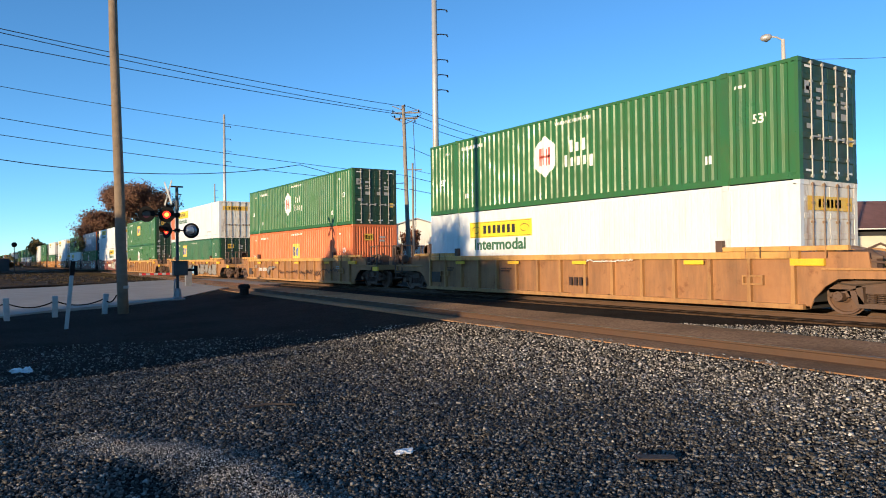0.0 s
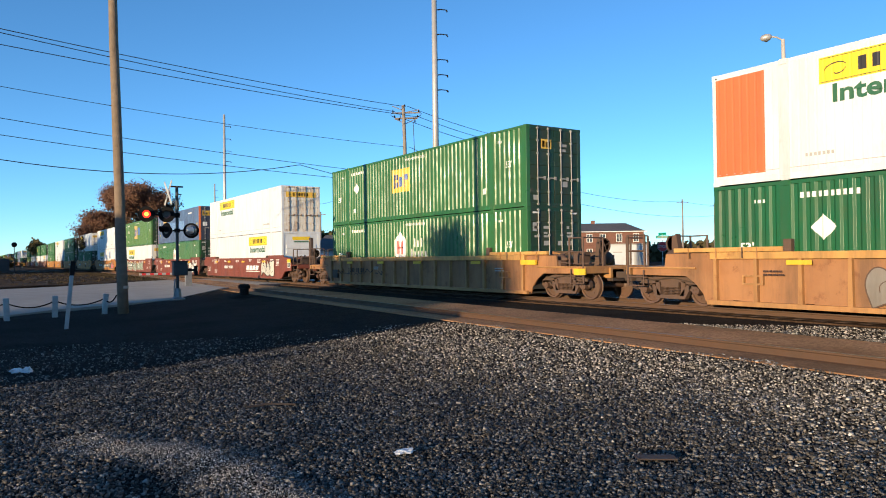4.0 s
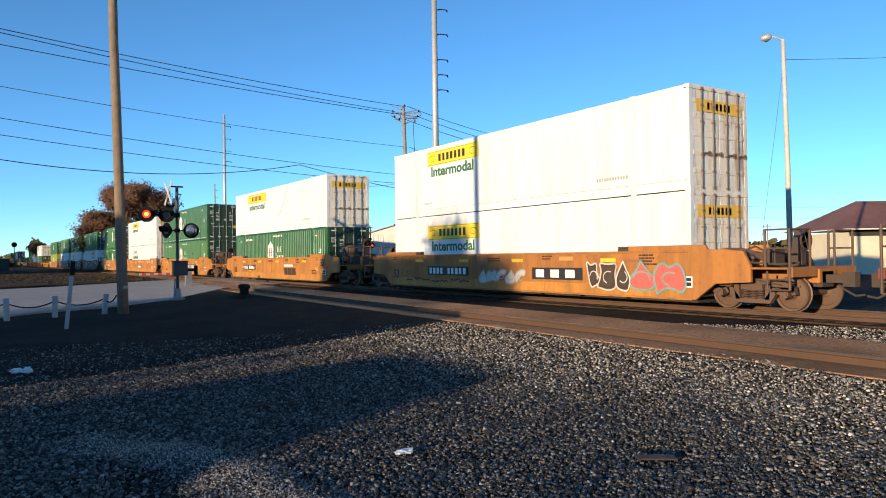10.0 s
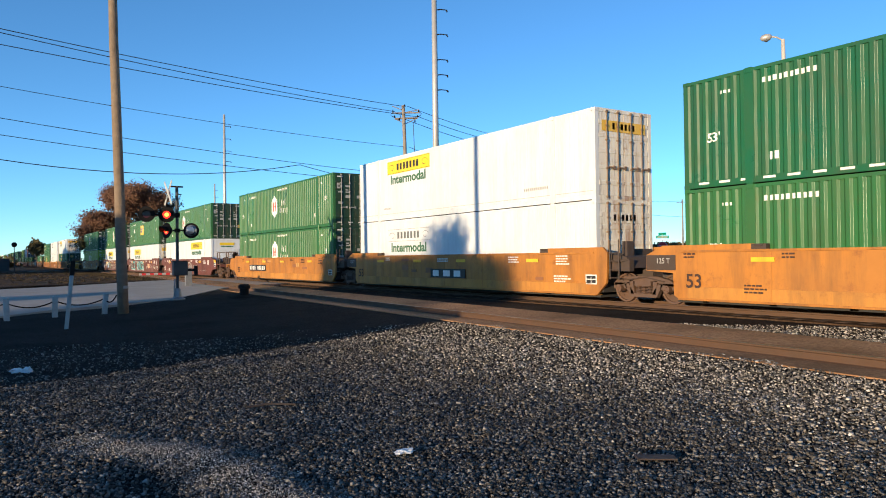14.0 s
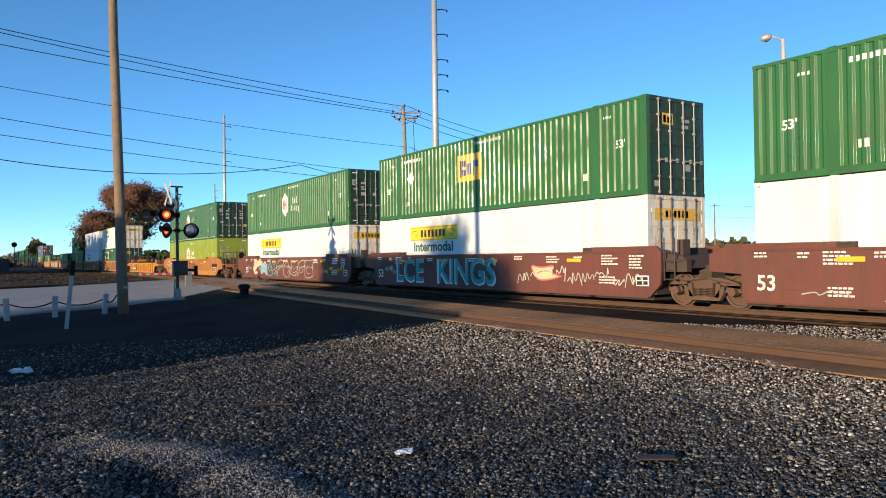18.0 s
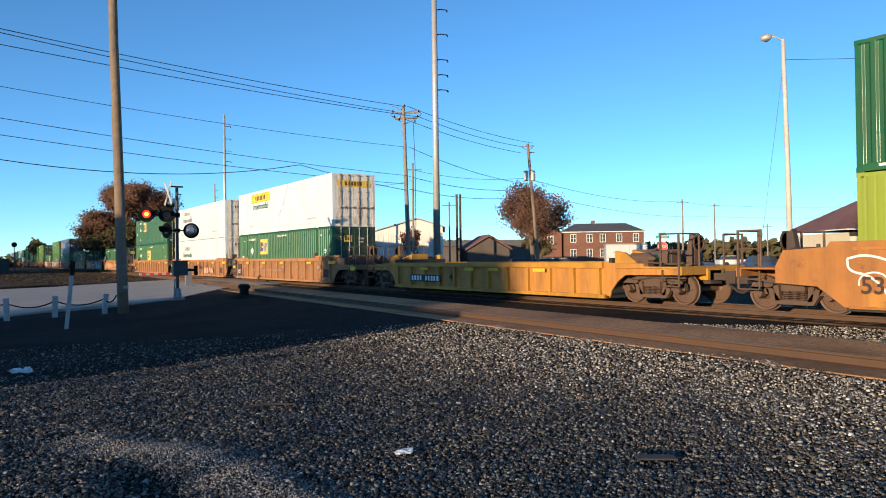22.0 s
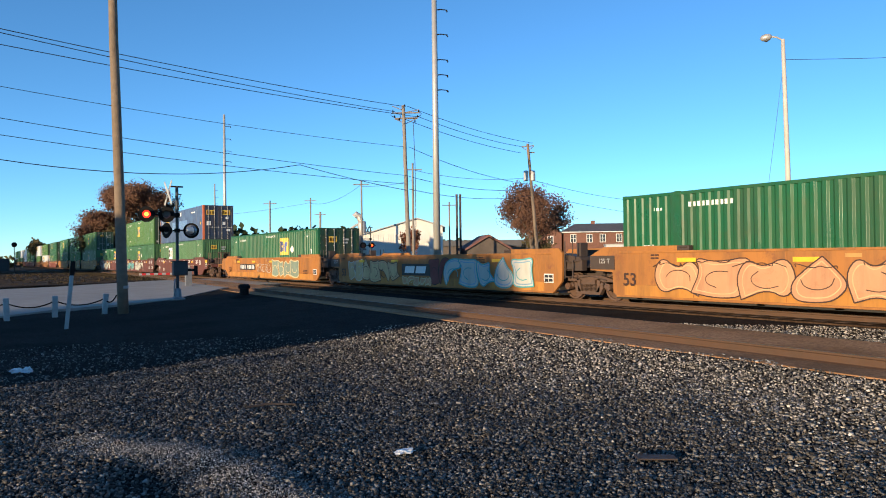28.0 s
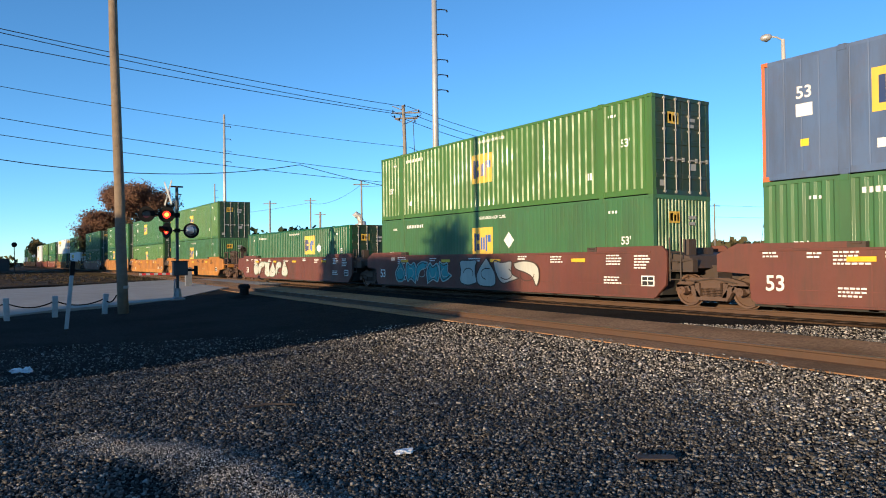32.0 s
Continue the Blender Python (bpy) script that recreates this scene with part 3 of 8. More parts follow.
def mirrored(me):
    s = Shape().add([(v.co.x, -v.co.y, v.co.z) for v in me.vertices], [tuple(p.vertices) for p in me.polygons])
    return s.mesh(me.name)


def flipped(me):
    return Shape().add([(-v.co.x, v.co.y, v.co.z) for v in me.vertices], [tuple(p.vertices) for p in me.polygons]).mesh(me.name)


def end_blocks(items):
    """Blocks on the end wall: y0, y1, z0, z1 of each."""
    s = Shape()
    for y0, y1, z0, z1 in items:
        s.flat([(HL + 0.002, y0, z0), (HL + 0.002, y1, z0), (HL + 0.002, y1, z1), (HL + 0.002, y0, z1)])
    return s.mesh("end_marks", fix=False)


def split_blocks(items):
    return [end_blocks([q]) for q in items]


def door_marks(n=5, seed=1):
    rng = random.Random(seed)
    out = []
    for z, h in ((2.18, 0.10), (1.98, 0.07), (1.86, 0.07), (1.62, 0.16), (1.28, 0.12)):
        for y in (-0.98, -0.55, 0.12, 0.55):
            if rng.random() < 0.62:
                w = rng.uniform(0.12, 0.34)
                out.append((y, y + w, z - h / 2, z + h / 2))
    return out


def kmark(key, make):
    return kept("mark " + key, make)


def common_marks(sk, small=DECAL_WHITE, tag="53'", reverse=False):
    w53 = kept("w53", lambda: words(tag, 0.33))
    out = []
    for x, z in ((7.05, 1.58), (-7.15, 1.30)):
        out.append(("size_number", kmark("53 %s %.1f" % (sk, x), lambda: over_ribs(sk, w53, x, z)), small, "painted size number"))
    out.append(("stencil", kmark("id " + sk, lambda: list([bars(sk, -5.75, -4.35, 2.45, 2.58, 10, 1), bars(sk, 6.35, 6.75, 2.42, 2.50, 3, 2), bars(sk, 5.45, 5.72, 0.62, 0.84, 2, 3),
                bars(sk, -6.95, -6.6, 2.40, 2.48, 3, 4), bars(sk, -5.6, -5.3, 0.55, 0.74, 2, 5)])), small, "small stencilled markings"))
    high = kept("high cube", lambda: words("WARNING HIGH CUBE", 0.16))
    out.append(("warning_text", kmark("hc " + sk, lambda: over_ribs(sk, high, 0.5, 2.62)), small, "small warning lettering"))
    return out


def hexagon(x, z, r, squash=0.88):
    return [(x + r * squash * math.sin(a), z + r * math.cos(a)) for a in (math.pi / 3 * k for k in range(6))]


def hub_marks(sk, dashes=False):
    out = common_marks(sk)
    hexa = kmark("hexagon " + sk, lambda: decal(sk, hexagon(-0.85, 1.62, 0.70)))
    out.append(("logo_hexagon", hexa, DECAL_WHITE, "white hexagon emblem"))
    inner = kmark("hexinner " + sk, lambda: joined([decal(sk, rect(-1.13, -1.03, 1.32, 1.92), 0.008), decal(sk, rect(-0.67, -0.57, 1.32, 1.92), 0.008), decal(sk, rect(-0.95, -0.89, 1.36, 1.92), 0.008),
                    decal(sk, rect(-0.81, -0.75, 1.32, 1.88), 0.008), decal(sk, rect(-1.13, -0.57, 1.58, 1.66), 0.008)]))
    out.append(("logo_bar", inner, DECAL_RED, "pale red bars in the emblem"))
    name = kmark("hubname " + sk, lambda: joined([bars(sk, 0.30, 1.14, 1.62, 2.00, 3, 6, tall="TxT"), bars(sk, 0.05, 1.48, 1.16, 1.54, 5, 7, tall="Txxxd")]))
    out.append(("name_bar", name, DECAL_WHITE, "two rows of white name bars"))
    out.append(("door_sticker", kmark("door a", lambda: [end_blocks([q]) for q in door_marks(seed=3) + [(-1.05, -0.85, 2.05, 2.35)]]), DECAL_GREY, "worn white sticker"))
    out.append(("orange_label", kmark("door o", lambda: end_blocks([(0.84, 1.08, 0.92, 1.14)])), DECAL_YELLOW, "orange label"))
    out.append(("reflective_strip", kmark("door w", lambda: split_blocks([(-1.05, -0.72, 2.67, 2.73), (0.72, 1.05, 2.67, 2.73), (-1.05, -0.8, 0.2, 0.25), (-0.4, -0.15, 0.2, 0.25), (0.2, 0.45, 0.2, 0.25), (0.8, 1.05, 0.2, 0.25)])), DECAL_WHITE, "white reflective strip"))
    if dashes:
        me = kmark("dashes", lambda: joined([decal("flat", rect(x, x + 0.32, 0.10, 0.16), 0.008) for x in [-7.6 + 0.62 * k for k in range(25)]]))
        out.append(("reflective_dashes", me, DECAL_WHITE, "row of white reflective dashes"))
    return out


def emp_panel(sk, x, z, w, h, key):
    panel = kmark("panel %s %s" % (sk, key), lambda: decal(sk, rect(x - w / 2, x + w / 2, z - h / 2, z + h / 2)))

    def glyphs():
        d = []
        a, b = x - w * 0.40, x - w * 0.14
        for k in range(2):
            d.append(decal(sk, rect(a + w * 0.13, b, z - h * 0.28 + k * h * 0.34, z - h * 0.05 + k * h * 0.34), 0.008))
        d.append(decal(sk, rect(a, a + w * 0.10, z - h * 0.32, z + h * 0.31), 0.0085))
        return joined(d)

    def glyphs2():
        d = [decal(sk, rect(x - w * 0.08, x + w * 0.0, z - h * 0.26, z + h * 0.16), 0.008), decal(sk, rect(x + w * 0.04, x + w * 0.11, z - h * 0.26, z + h * 0.16), 0.0085),
             decal(sk, rect(x + w * 0.16, x + w * 0.23, z - h * 0.32, z + h * 0.24), 0.008), decal(sk, rect(x + w * 0.25, x + w * 0.40, z + h * 0.0, z + h * 0.24), 0.0085)]
        return joined(d)
    return [("logo_panel", panel, DECAL_YELLOW, "yellow logo panel"), ("logo_mark", kmark("g1 %s %s" % (sk, key), glyphs), DECAL_NAVY, "navy shapes on the panel"),
            ("logo_mark", kmark("g2 %s %s" % (sk, key), glyphs2), DECAL_BLUE, "blue shapes on the panel")]


def diamond(sk, x, z, r=0.30):
    return ("placard", kmark("diamond %s %.1f" % (sk, x), lambda: decal(sk, [(x - r, z), (x, z - r), (x + r, z), (x, z + r)])), DECAL_WHITE, "white diamond placard")


def emp_marks(sk, x=-2.85, z=1.75, w=1.5, h=1.0, white=False, placard=-5.2, end="door"):
    out = common_marks(sk, tag="53")
    pan = emp_panel(sk, x, z, w, h, "%.2f%.2f%.2f" % (x, z, w))
    if white:
        pan[0] = (pan[0][0], pan[0][1], DECAL_WHITE, "white logo panel")
        pan[1] = (pan[1][0], pan[1][1], DECAL_BLACK, "dark shapes on the panel")
        pan[2] = (pan[2][0], pan[2][1], DECAL_GREY, "grey shapes on the panel")
    out += pan
    if placard:
        out.append(diamond(sk, placard, 1.75))
    out.append(("end_panel", kmark("end emp", lambda: end_blocks([(-0.62, -0.14, 2.08, 2.42)])), DECAL_YELLOW, "yellow logo panel on the end"))
    out.append(("end_panel_mark", kmark("end emp2", lambda: split_blocks([(-0.57, -0.45, 2.14, 2.36), (-0.40, -0.31, 2.14, 2.32), (-0.26, -0.19, 2.14, 2.36)])), DECAL_NAVY, "navy shapes on the panel"))
    out.append(("door_sticker", kmark("door e", lambda: split_blocks([(0.25, 0.6, 2.2, 2.3), (0.25, 0.55, 2.02, 2.12), (-1.0, -0.75, 0.25, 0.42), (0.3, 0.62, 0.75, 0.95)])), DECAL_GREY, "worn white sticker"))
    return out


def jb_marks(sk, ink=DECAL_GREEN, panel=DECAL_YELLOW, x=-3.4, drop=0.0, faded=False):
    z = 2.40 - drop
    pan = SIGN_YELLOW if not faded else DECAL_GREY
    out = [("logo_panel", kmark("jb %s %.1f %.1f" % (sk, x, drop), lambda: decal(sk, rect(x - 1.84, x + 1.84, z - 0.30, z + 0.30))), pan if not faded else WHITE, "yellow name panel" if not faded else "faded white name panel")]
    out.append(("name_bar", kmark("jbn %s %.1f %.1f" % (sk, x, drop), lambda: bars(sk, x - 1.0, x + 1.0, z - 0.15, z + 0.15, 7, 8, 0.008)), DECAL_BLACK if not faded else DECAL_SLATE, "row of dark name bars"))
    curl = lambda c, k: [(c + k * 0.30 * math.cos(a) * (1 - a / 9), z + 0.13 * math.sin(a)) for a in (0.55 * q for q in range(11))]

    def scrolls():
        d = [decal(sk, rect(x - 1.80, x + 1.80, z - 0.272, z - 0.260), 0.0085), decal(sk, rect(x - 1.80, x + 1.80, z + 0.260, z + 0.272), 0.0085)]
        for c, k in ((x - 1.42, -1), (x + 1.42, 1)):
            pts = curl(c, k)
            for (xa, za), (xb, zb) in zip(pts, pts[1:]):
                if abs(xb - xa) > 0.01:
                    lo, hi = ((xa, za), (xb, zb)) if xa < xb else ((xb, zb), (xa, za))
                    d.append(decal(sk, [(lo[0], lo[1] - 0.012), (hi[0], hi[1] - 0.012), (hi[0], hi[1] + 0.012), (lo[0], lo[1] + 0.012)], 0.0085))
        return joined(d)
    edge = kmark("jbe %s %.1f %.1f" % (sk, x, drop), scrolls)
    out.append(("scroll_border", edge, DECAL_BLACK if not faded else DECAL_SLATE, "thin border and scroll pattern"))
    inter = kept("intermodal", lambda: words("Intermodal", 0.70, squash=0.80, bold=0.030))
    out.append(("lettering", kmark("jbi %s %.1f %.1f" % (sk, x, drop), lambda: over_ribs(sk, inter, x - 0.02, z - 0.575)), ink, "large Intermodal lettering"))
    out.append(("stencil", kmark("jbs " + sk, lambda: list([bars(sk, 4.6, 5.9, 0.52, 0.62, 12, 9), bars(sk, -5.6, -4.9, 0.5, 0.58, 7, 9)])), DECAL_GREY, "small grey stencilled lettering"))
    out.append(("seam", kmark("jbseam", lambda: joined([decal("flat", rect(-HL + 0.1, HL - 0.1, 0.285, 0.30), 0.003)])), DECAL_GREY, "seam above the lower rail"))
    out.append(("end_panel", kmark("jb end", lambda: end_blocks([(-1.0, 1.0, 2.18, 2.52)])), DECAL_YELLOW if not faded else WHITE_DOOR, "yellow name panel on the end"))
    out.append(("end_name_bar", kmark("jb end2", lambda: [end_blocks([q]) for q in cell_rects(-0.55, 0.55, 2.25, 2.45, 6, 8)]), DECAL_BLACK, "dark name blocks on the end"))
    return out


def jb_front_marks(sk):
    out = jb_marks(sk, x=3.5)
    return [o for o in out if not o[0].startswith("end_")] + [("end_panel", kmark("jb endf", lambda: end_blocks([(-0.6, 0.6, 2.36, 2.58)])), SIGN_YELLOW, "small yellow name panel"),
            ("end_name_bar", kmark("jb endf2", lambda: end_blocks([(-0.5, 0.5, 2.22, 2.29)])), DECAL_GREEN, "row of dark lettering")]


def blue_marks(sk):
    out = emp_panel(sk, -4.77, 1.75, 1.45, 0.95, "blue")
    for k in range(15):
        out.append(("stripe", decal(sk, rect(-2.8 + 0.385 * k, -2.8 + 0.385 * k + 0.20, 1.15, 1.90)), STRIPE_BLUE, "pale blue upright stripe"))
        out.append(("stripe", decal(sk, rect(-2.6 + 0.385 * k, -2.6 + 0.385 * k + 0.18, 1.15, 1.90)), DECAL_BLUE, "blue upright stripe"))
    for r in (rect(0.1, 0.75, 2.35, 2.68), rect(-7.2, -6.8, 1.45, 1.75), rect(5.2, 5.5, 0.5, 0.75), rect(4.4, 5.6, 2.4, 2.5), rect(-5.4, -5.2, 0.5, 0.7)):
        out.append(("sticker", decal(sk, r), DECAL_WHITE, "white sticker"))
    w53 = kept("w53p", lambda: words("53", 0.40))
    out.append(("size_number", kmark("53 blue", lambda: over_ribs(sk, w53, -7.0, 2.0)), DECAL_WHITE, "painted size number"))
    out.append(("yellow_label", kmark("blueyel", lambda: joined([decal(sk, rect(7.3, 7.5, 1.3, 1.5)), decal(sk, rect(-7.1, -6.9, 0.75, 0.92))])), SIGN_YELLOW, "yellow label"))
    out.append(("end_panel", kmark("end blue", lambda: split_blocks([(-1.0, -0.28, 2.1, 2.5), (0.3, 1.02, 2.1, 2.5)])), DECAL_YELLOW, "yellow logo panels on the doors"))
    out.append(("end_panel_mark", kmark("end blue2", lambda: split_blocks([(-0.95, -0.76, 2.16, 2.44), (-0.70, -0.58, 2.16, 2.36), (-0.50, -0.36, 2.16, 2.44), (0.36, 0.54, 2.16, 2.44), (0.6, 0.72, 2.16, 2.36), (0.8, 0.95, 2.16, 2.44)])), DECAL_NAVY, "navy shapes on the panels"))
    out.append(("door_sticker", kmark("end blue3", lambda: split_blocks([(-0.98, -0.62, 1.2, 1.55), (0.62, 0.92, 1.75, 1.95), (0.35, 0.6, 1.25, 1.5), (0.7, 1.0, 0.72, 0.9)])), DECAL_WHITE, "white sticker"))
    return out


def big_marks(sk):
    out = emp_marks(sk, -0.72, 1.62, 1.8, 1.5)
    out = [(n, me, DECAL_TAN if n == "logo_panel" else ma, label) for n, me, ma, label in out]
    for k in range(4):
        out.append(("stripe", decal(sk, rect(0.42 + 0.33 * k, 0.60 + 0.33 * k, 1.28, 2.12)), DECAL_BLUE, "faded blue upright stripe"))
    return out


STYLES = {
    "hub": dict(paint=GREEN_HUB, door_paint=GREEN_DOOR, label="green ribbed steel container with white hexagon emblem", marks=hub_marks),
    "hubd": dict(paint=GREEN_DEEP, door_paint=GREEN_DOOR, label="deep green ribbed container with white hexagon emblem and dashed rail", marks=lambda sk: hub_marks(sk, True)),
    "lime": dict(paint=LIME, label="lime green container with white hexagon emblem", side="fine", end="flat", marks=hub_marks),
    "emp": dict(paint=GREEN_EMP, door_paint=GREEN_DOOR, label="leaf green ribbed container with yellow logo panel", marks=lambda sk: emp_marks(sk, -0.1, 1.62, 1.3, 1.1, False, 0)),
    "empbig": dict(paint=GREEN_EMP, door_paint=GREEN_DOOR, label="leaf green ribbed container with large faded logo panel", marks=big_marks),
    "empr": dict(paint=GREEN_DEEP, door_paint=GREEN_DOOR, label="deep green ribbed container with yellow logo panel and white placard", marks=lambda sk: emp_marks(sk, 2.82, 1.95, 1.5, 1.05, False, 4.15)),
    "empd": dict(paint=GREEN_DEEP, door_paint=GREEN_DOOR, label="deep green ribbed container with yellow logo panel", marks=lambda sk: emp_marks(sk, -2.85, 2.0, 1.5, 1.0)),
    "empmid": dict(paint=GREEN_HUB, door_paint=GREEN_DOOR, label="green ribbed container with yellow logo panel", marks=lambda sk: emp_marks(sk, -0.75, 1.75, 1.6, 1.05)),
    "empv": dict(paint=GREEN_DULL, label="dull green ribbed container with white logo panel and ribbed end", end="vertical", marks=lambda sk: emp_marks(sk, -3.7, 1.85, 1.45, 1.1, True, 0)),
    "empw": dict(paint=GREEN_DULL, label="dull green smooth container with yellow logo panel and ribbed end", side="fine", end="vertical", marks=lambda sk: emp_marks(sk, -0.1, 1.72, 1.3, 1.1, False, 1.5)),
    "jb": dict(paint=WHITE, side="fine", door_paint=WHITE_DOOR, label="white container with yellow name panel and rust stained doors", marks=jb_marks, rod=ROD_BROWN),
    "jbg": dict(paint=WHITE, side="fine", door_paint=WHITE_DOOR, label="white container with faded grey lettering", marks=lambda sk: jb_marks(sk, DECAL_SLATE, faded=True), rod=ROD_BROWN),
    "jblow": dict(paint=WHITE, side="fine", door_paint=WHITE_DOOR, label="white container with yellow name panel and green lettering", marks=lambda sk: jb_marks(sk, drop=0.22), rod=ROD_BROWN),
    "jbglow": dict(paint=WHITE, side="fine", door_paint=WHITE_DOOR, label="white container with faded panel and green lettering", marks=lambda sk: jb_marks(sk, drop=0.22, faded=True), rod=ROD_BROWN),
    "jbfront": dict(paint=WHITE, side="fine", door_paint=WHITE, end="flat", label="white container with slatted front end and yellow name panel", marks=jb_front_marks),
    "jborange": dict(paint=WHITE, side="fine", door_paint=WHITE_DOOR, label="white container with orange rear panel and yellow name panel", rod=ROD_BROWN,
                     marks=lambda sk: jb_marks(sk) + [("orange_panel", kmark("orp", lambda: decal(sk, rect(-HL + 0.12, -6.6, 0.25, 2.75))), ORANGE, "orange rear panel")]),
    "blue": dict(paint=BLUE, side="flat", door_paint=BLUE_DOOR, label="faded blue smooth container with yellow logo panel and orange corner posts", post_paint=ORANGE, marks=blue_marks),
    "orange": dict(paint=ORANGE, label="orange container with yellow logo panel and dark door", end="vertical", marks=lambda sk: emp_marks(sk, 0.4, 1.62, 1.0, 0.9, False, 0)),
}
TEMPLATES = {}


def container(style):
    if style not in TEMPLATES:
        TEMPLATES[style] = shipping_container(STYLES[style])
        return TEMPLATES[style]
    return copy_thing(TEMPLATES[style], Matrix.Identity(4))
# ---------------------------------------------------------------- well cars
WHEEL_R = 0.44


def wheelset_mesh():
    s = Shape()
    for k in (-1, 1):
        prof = [(0.10, 0.02), (0.14, 0.05), (0.16, 0.02), (0.36, -0.01), (0.375, 0.035), (0.425, 0.045), (0.432, -0.03), (0.432, -0.06), (0.462, -0.07), (0.455, -0.095), (0.36, -0.09), (0.34, -0.05), (0.15, -0.06), (0.10, -0.09)]
        s.lathe([(r, k * (0.76 + h)) for r, h in prof], 26, "y")
    s.rod((0, -1.12, 0), (0, 1.12, 0), 0.075, n=10)
    for k in (-1, 1):
        s.rod((0, k * 0.92, 0), (0, k * 1.14, 0), 0.115, n=12)
        for j in range(3):
            a = 2 * math.pi * j / 3
            s.rod((0.07 * math.cos(a), k * 1.13, 0.07 * math.sin(a)), (0.07 * math.cos(a), k * 1.165, 0.07 * math.sin(a)), 0.018, n=6)
        for j in range(4):
            a = 2 * math.pi * j / 4 + 0.4
            s.rod((0.25 * math.cos(a), k * 0.762, 0.25 * math.sin(a)), (0.25 * math.cos(a), k * 0.785, 0.25 * math.sin(a)), 0.03, n=6)
    return s.mesh("wheelset")


def side_frame_mesh():
    s = Shape()
    for k in (-1, 1):
        y0, y1 = (k * 0.93, k * 1.07) if k > 0 else (-1.07, -0.93)
        s.prism([(-1.12, 0.60), (-0.98, 0.70), (-0.55, 0.80), (0.55, 0.80), (0.98, 0.70), (1.12, 0.60), (1.10, 0.52), (0.80, 0.55), (0.42, 0.66), (-0.42, 0.66), (-0.80, 0.55), (-1.10, 0.52)], y0, y1)
        s.prism([(-0.72, 0.56), (-0.55, 0.58), (-0.34, 0.30), (0.34, 0.30), (0.55, 0.58), (0.72, 0.56), (0.48, 0.19), (-0.48, 0.19)], y0, y1)
        for c in (-1, 1):
            s.prism([(c * 0.52, 0.68), (c * 0.38, 0.68), (c * 0.34, 0.28), (c * 0.46, 0.28)], y0, y1)
            s.prism([(c * 0.66, 0.60), (c * 1.12, 0.60), (c * 1.14, 0.42), (c * 1.06, 0.42), (c * 1.02, 0.52), (c * 0.76, 0.52), (c * 0.72, 0.42), (c * 0.62, 0.44)], y0, y1)
        s.box(-0.30, 0.30, min(y0, y1) - 0.02, max(y0, y1) + 0.02, 0.52, 0.68)
        for x in (-0.2, 0.0, 0.2):
            for j in range(5):
                s.lathe([(0.085, 0.305 + j * 0.044), (0.098, 0.32 + j * 0.044), (0.085, 0.335 + j * 0.044)], 8, "z", (x, k * 1.0, 0))
    s.box(-0.2, 0.2, -0.95, 0.95, 0.50, 0.74)
    return s.mesh("side_frame")


def brake_mesh():
    s = Shape()
    for c in (-1, 1):
        s.rod((c * 0.34, -0.95, 0.36), (c * 0.34, 0.95, 0.36), 0.04)
        for k in (-1, 1):
            s.box(min(c * 0.36, c * 0.46), max(c * 0.36, c * 0.46), k * 0.76 - 0.05, k * 0.76 + 0.05, 0.25, 0.55)
    s.tube([(-0.9, -1.10, 0.74), (-0.5, -1.12, 0.70), (0.1, -1.11, 0.78), (0.8, -1.10, 0.66)], 0.018)
    return s.mesh("brake_rigging")


def add_bogie(car, x):
    b = part("bogie", kept("sideframe", side_frame_mesh), BOGIE, car, "dusty cast steel bogie frame", pose(x, 0, 0))
    part("brake_rigging", kept("brake", brake_mesh), STEEL_DARK, b)
    for c in (-0.89, 0.89):
        w = part("wheelset", kept("wheelset", wheelset_mesh), WHEEL, b, "pair of brown steel wheels on an axle", pose(c, 0, WHEEL_R))
        SPINNING.append((w, car, x + c, c))


SPINNING = []


def profile(kind, lead, trail, half):
    """The outline of a car's side in x, z."""
    top, raised, low = (1.53, 1.68, 0.22) if kind == "smooth" else ((1.46, 1.58, 0.14) if half > 8 else (1.20, 1.26, 0.14))

    def half_outline(end, k):
        if end == "E" and kind == "smooth":
            lo = [(half, low), (half + 0.6, low + 0.44), (half + 1.62, 0.72)]
            hi = [(half + 1.62, 1.12), (half + 1.42, 1.50), (half + 0.38, 1.56), (half + 0.30, raised), (half - 2.35, raised), (half - 2.5, top)]
        elif end == "E":
            lo = [(half + 0.0, low), (half + 0.10, low + 0.25), (half + 0.35, 0.66), (half + 0.65, 0.84), (half + 2.5, 0.86)]
            hi = [(half + 2.5, 1.08), (half + 1.35, 1.10), (half + 1.30, top - 0.02), (half + 0.30, top), (half - 2.4, top)]
        elif k > 0:
            lo = [(half - 0.08, low), (half + 0.30, low + 0.36), (half + 0.34, 1.0)]
            hi = [(half + 0.34, 1.52), (half + 0.16, raised), (half - 2.35, raised), (half - 2.5, top)]
        else:
            lo = [(half - 0.10, low), (half + 0.05, low + 0.10), (half + 0.08, 0.92), (half + 1.0, 0.98)]
            hi = [(half + 1.0, 1.42), (half + 0.42, raised), (half - 2.35, raised), (half - 2.5, top)]
        return [(k * x, z) for x, z in lo], [(k * x, z) for x, z in hi]

    l1, h1 = half_outline(lead, 1)
    l2, h2 = half_outline(trail, -1)
    return l1 + h1 + h2[::-1] + l2[::-1], top, low


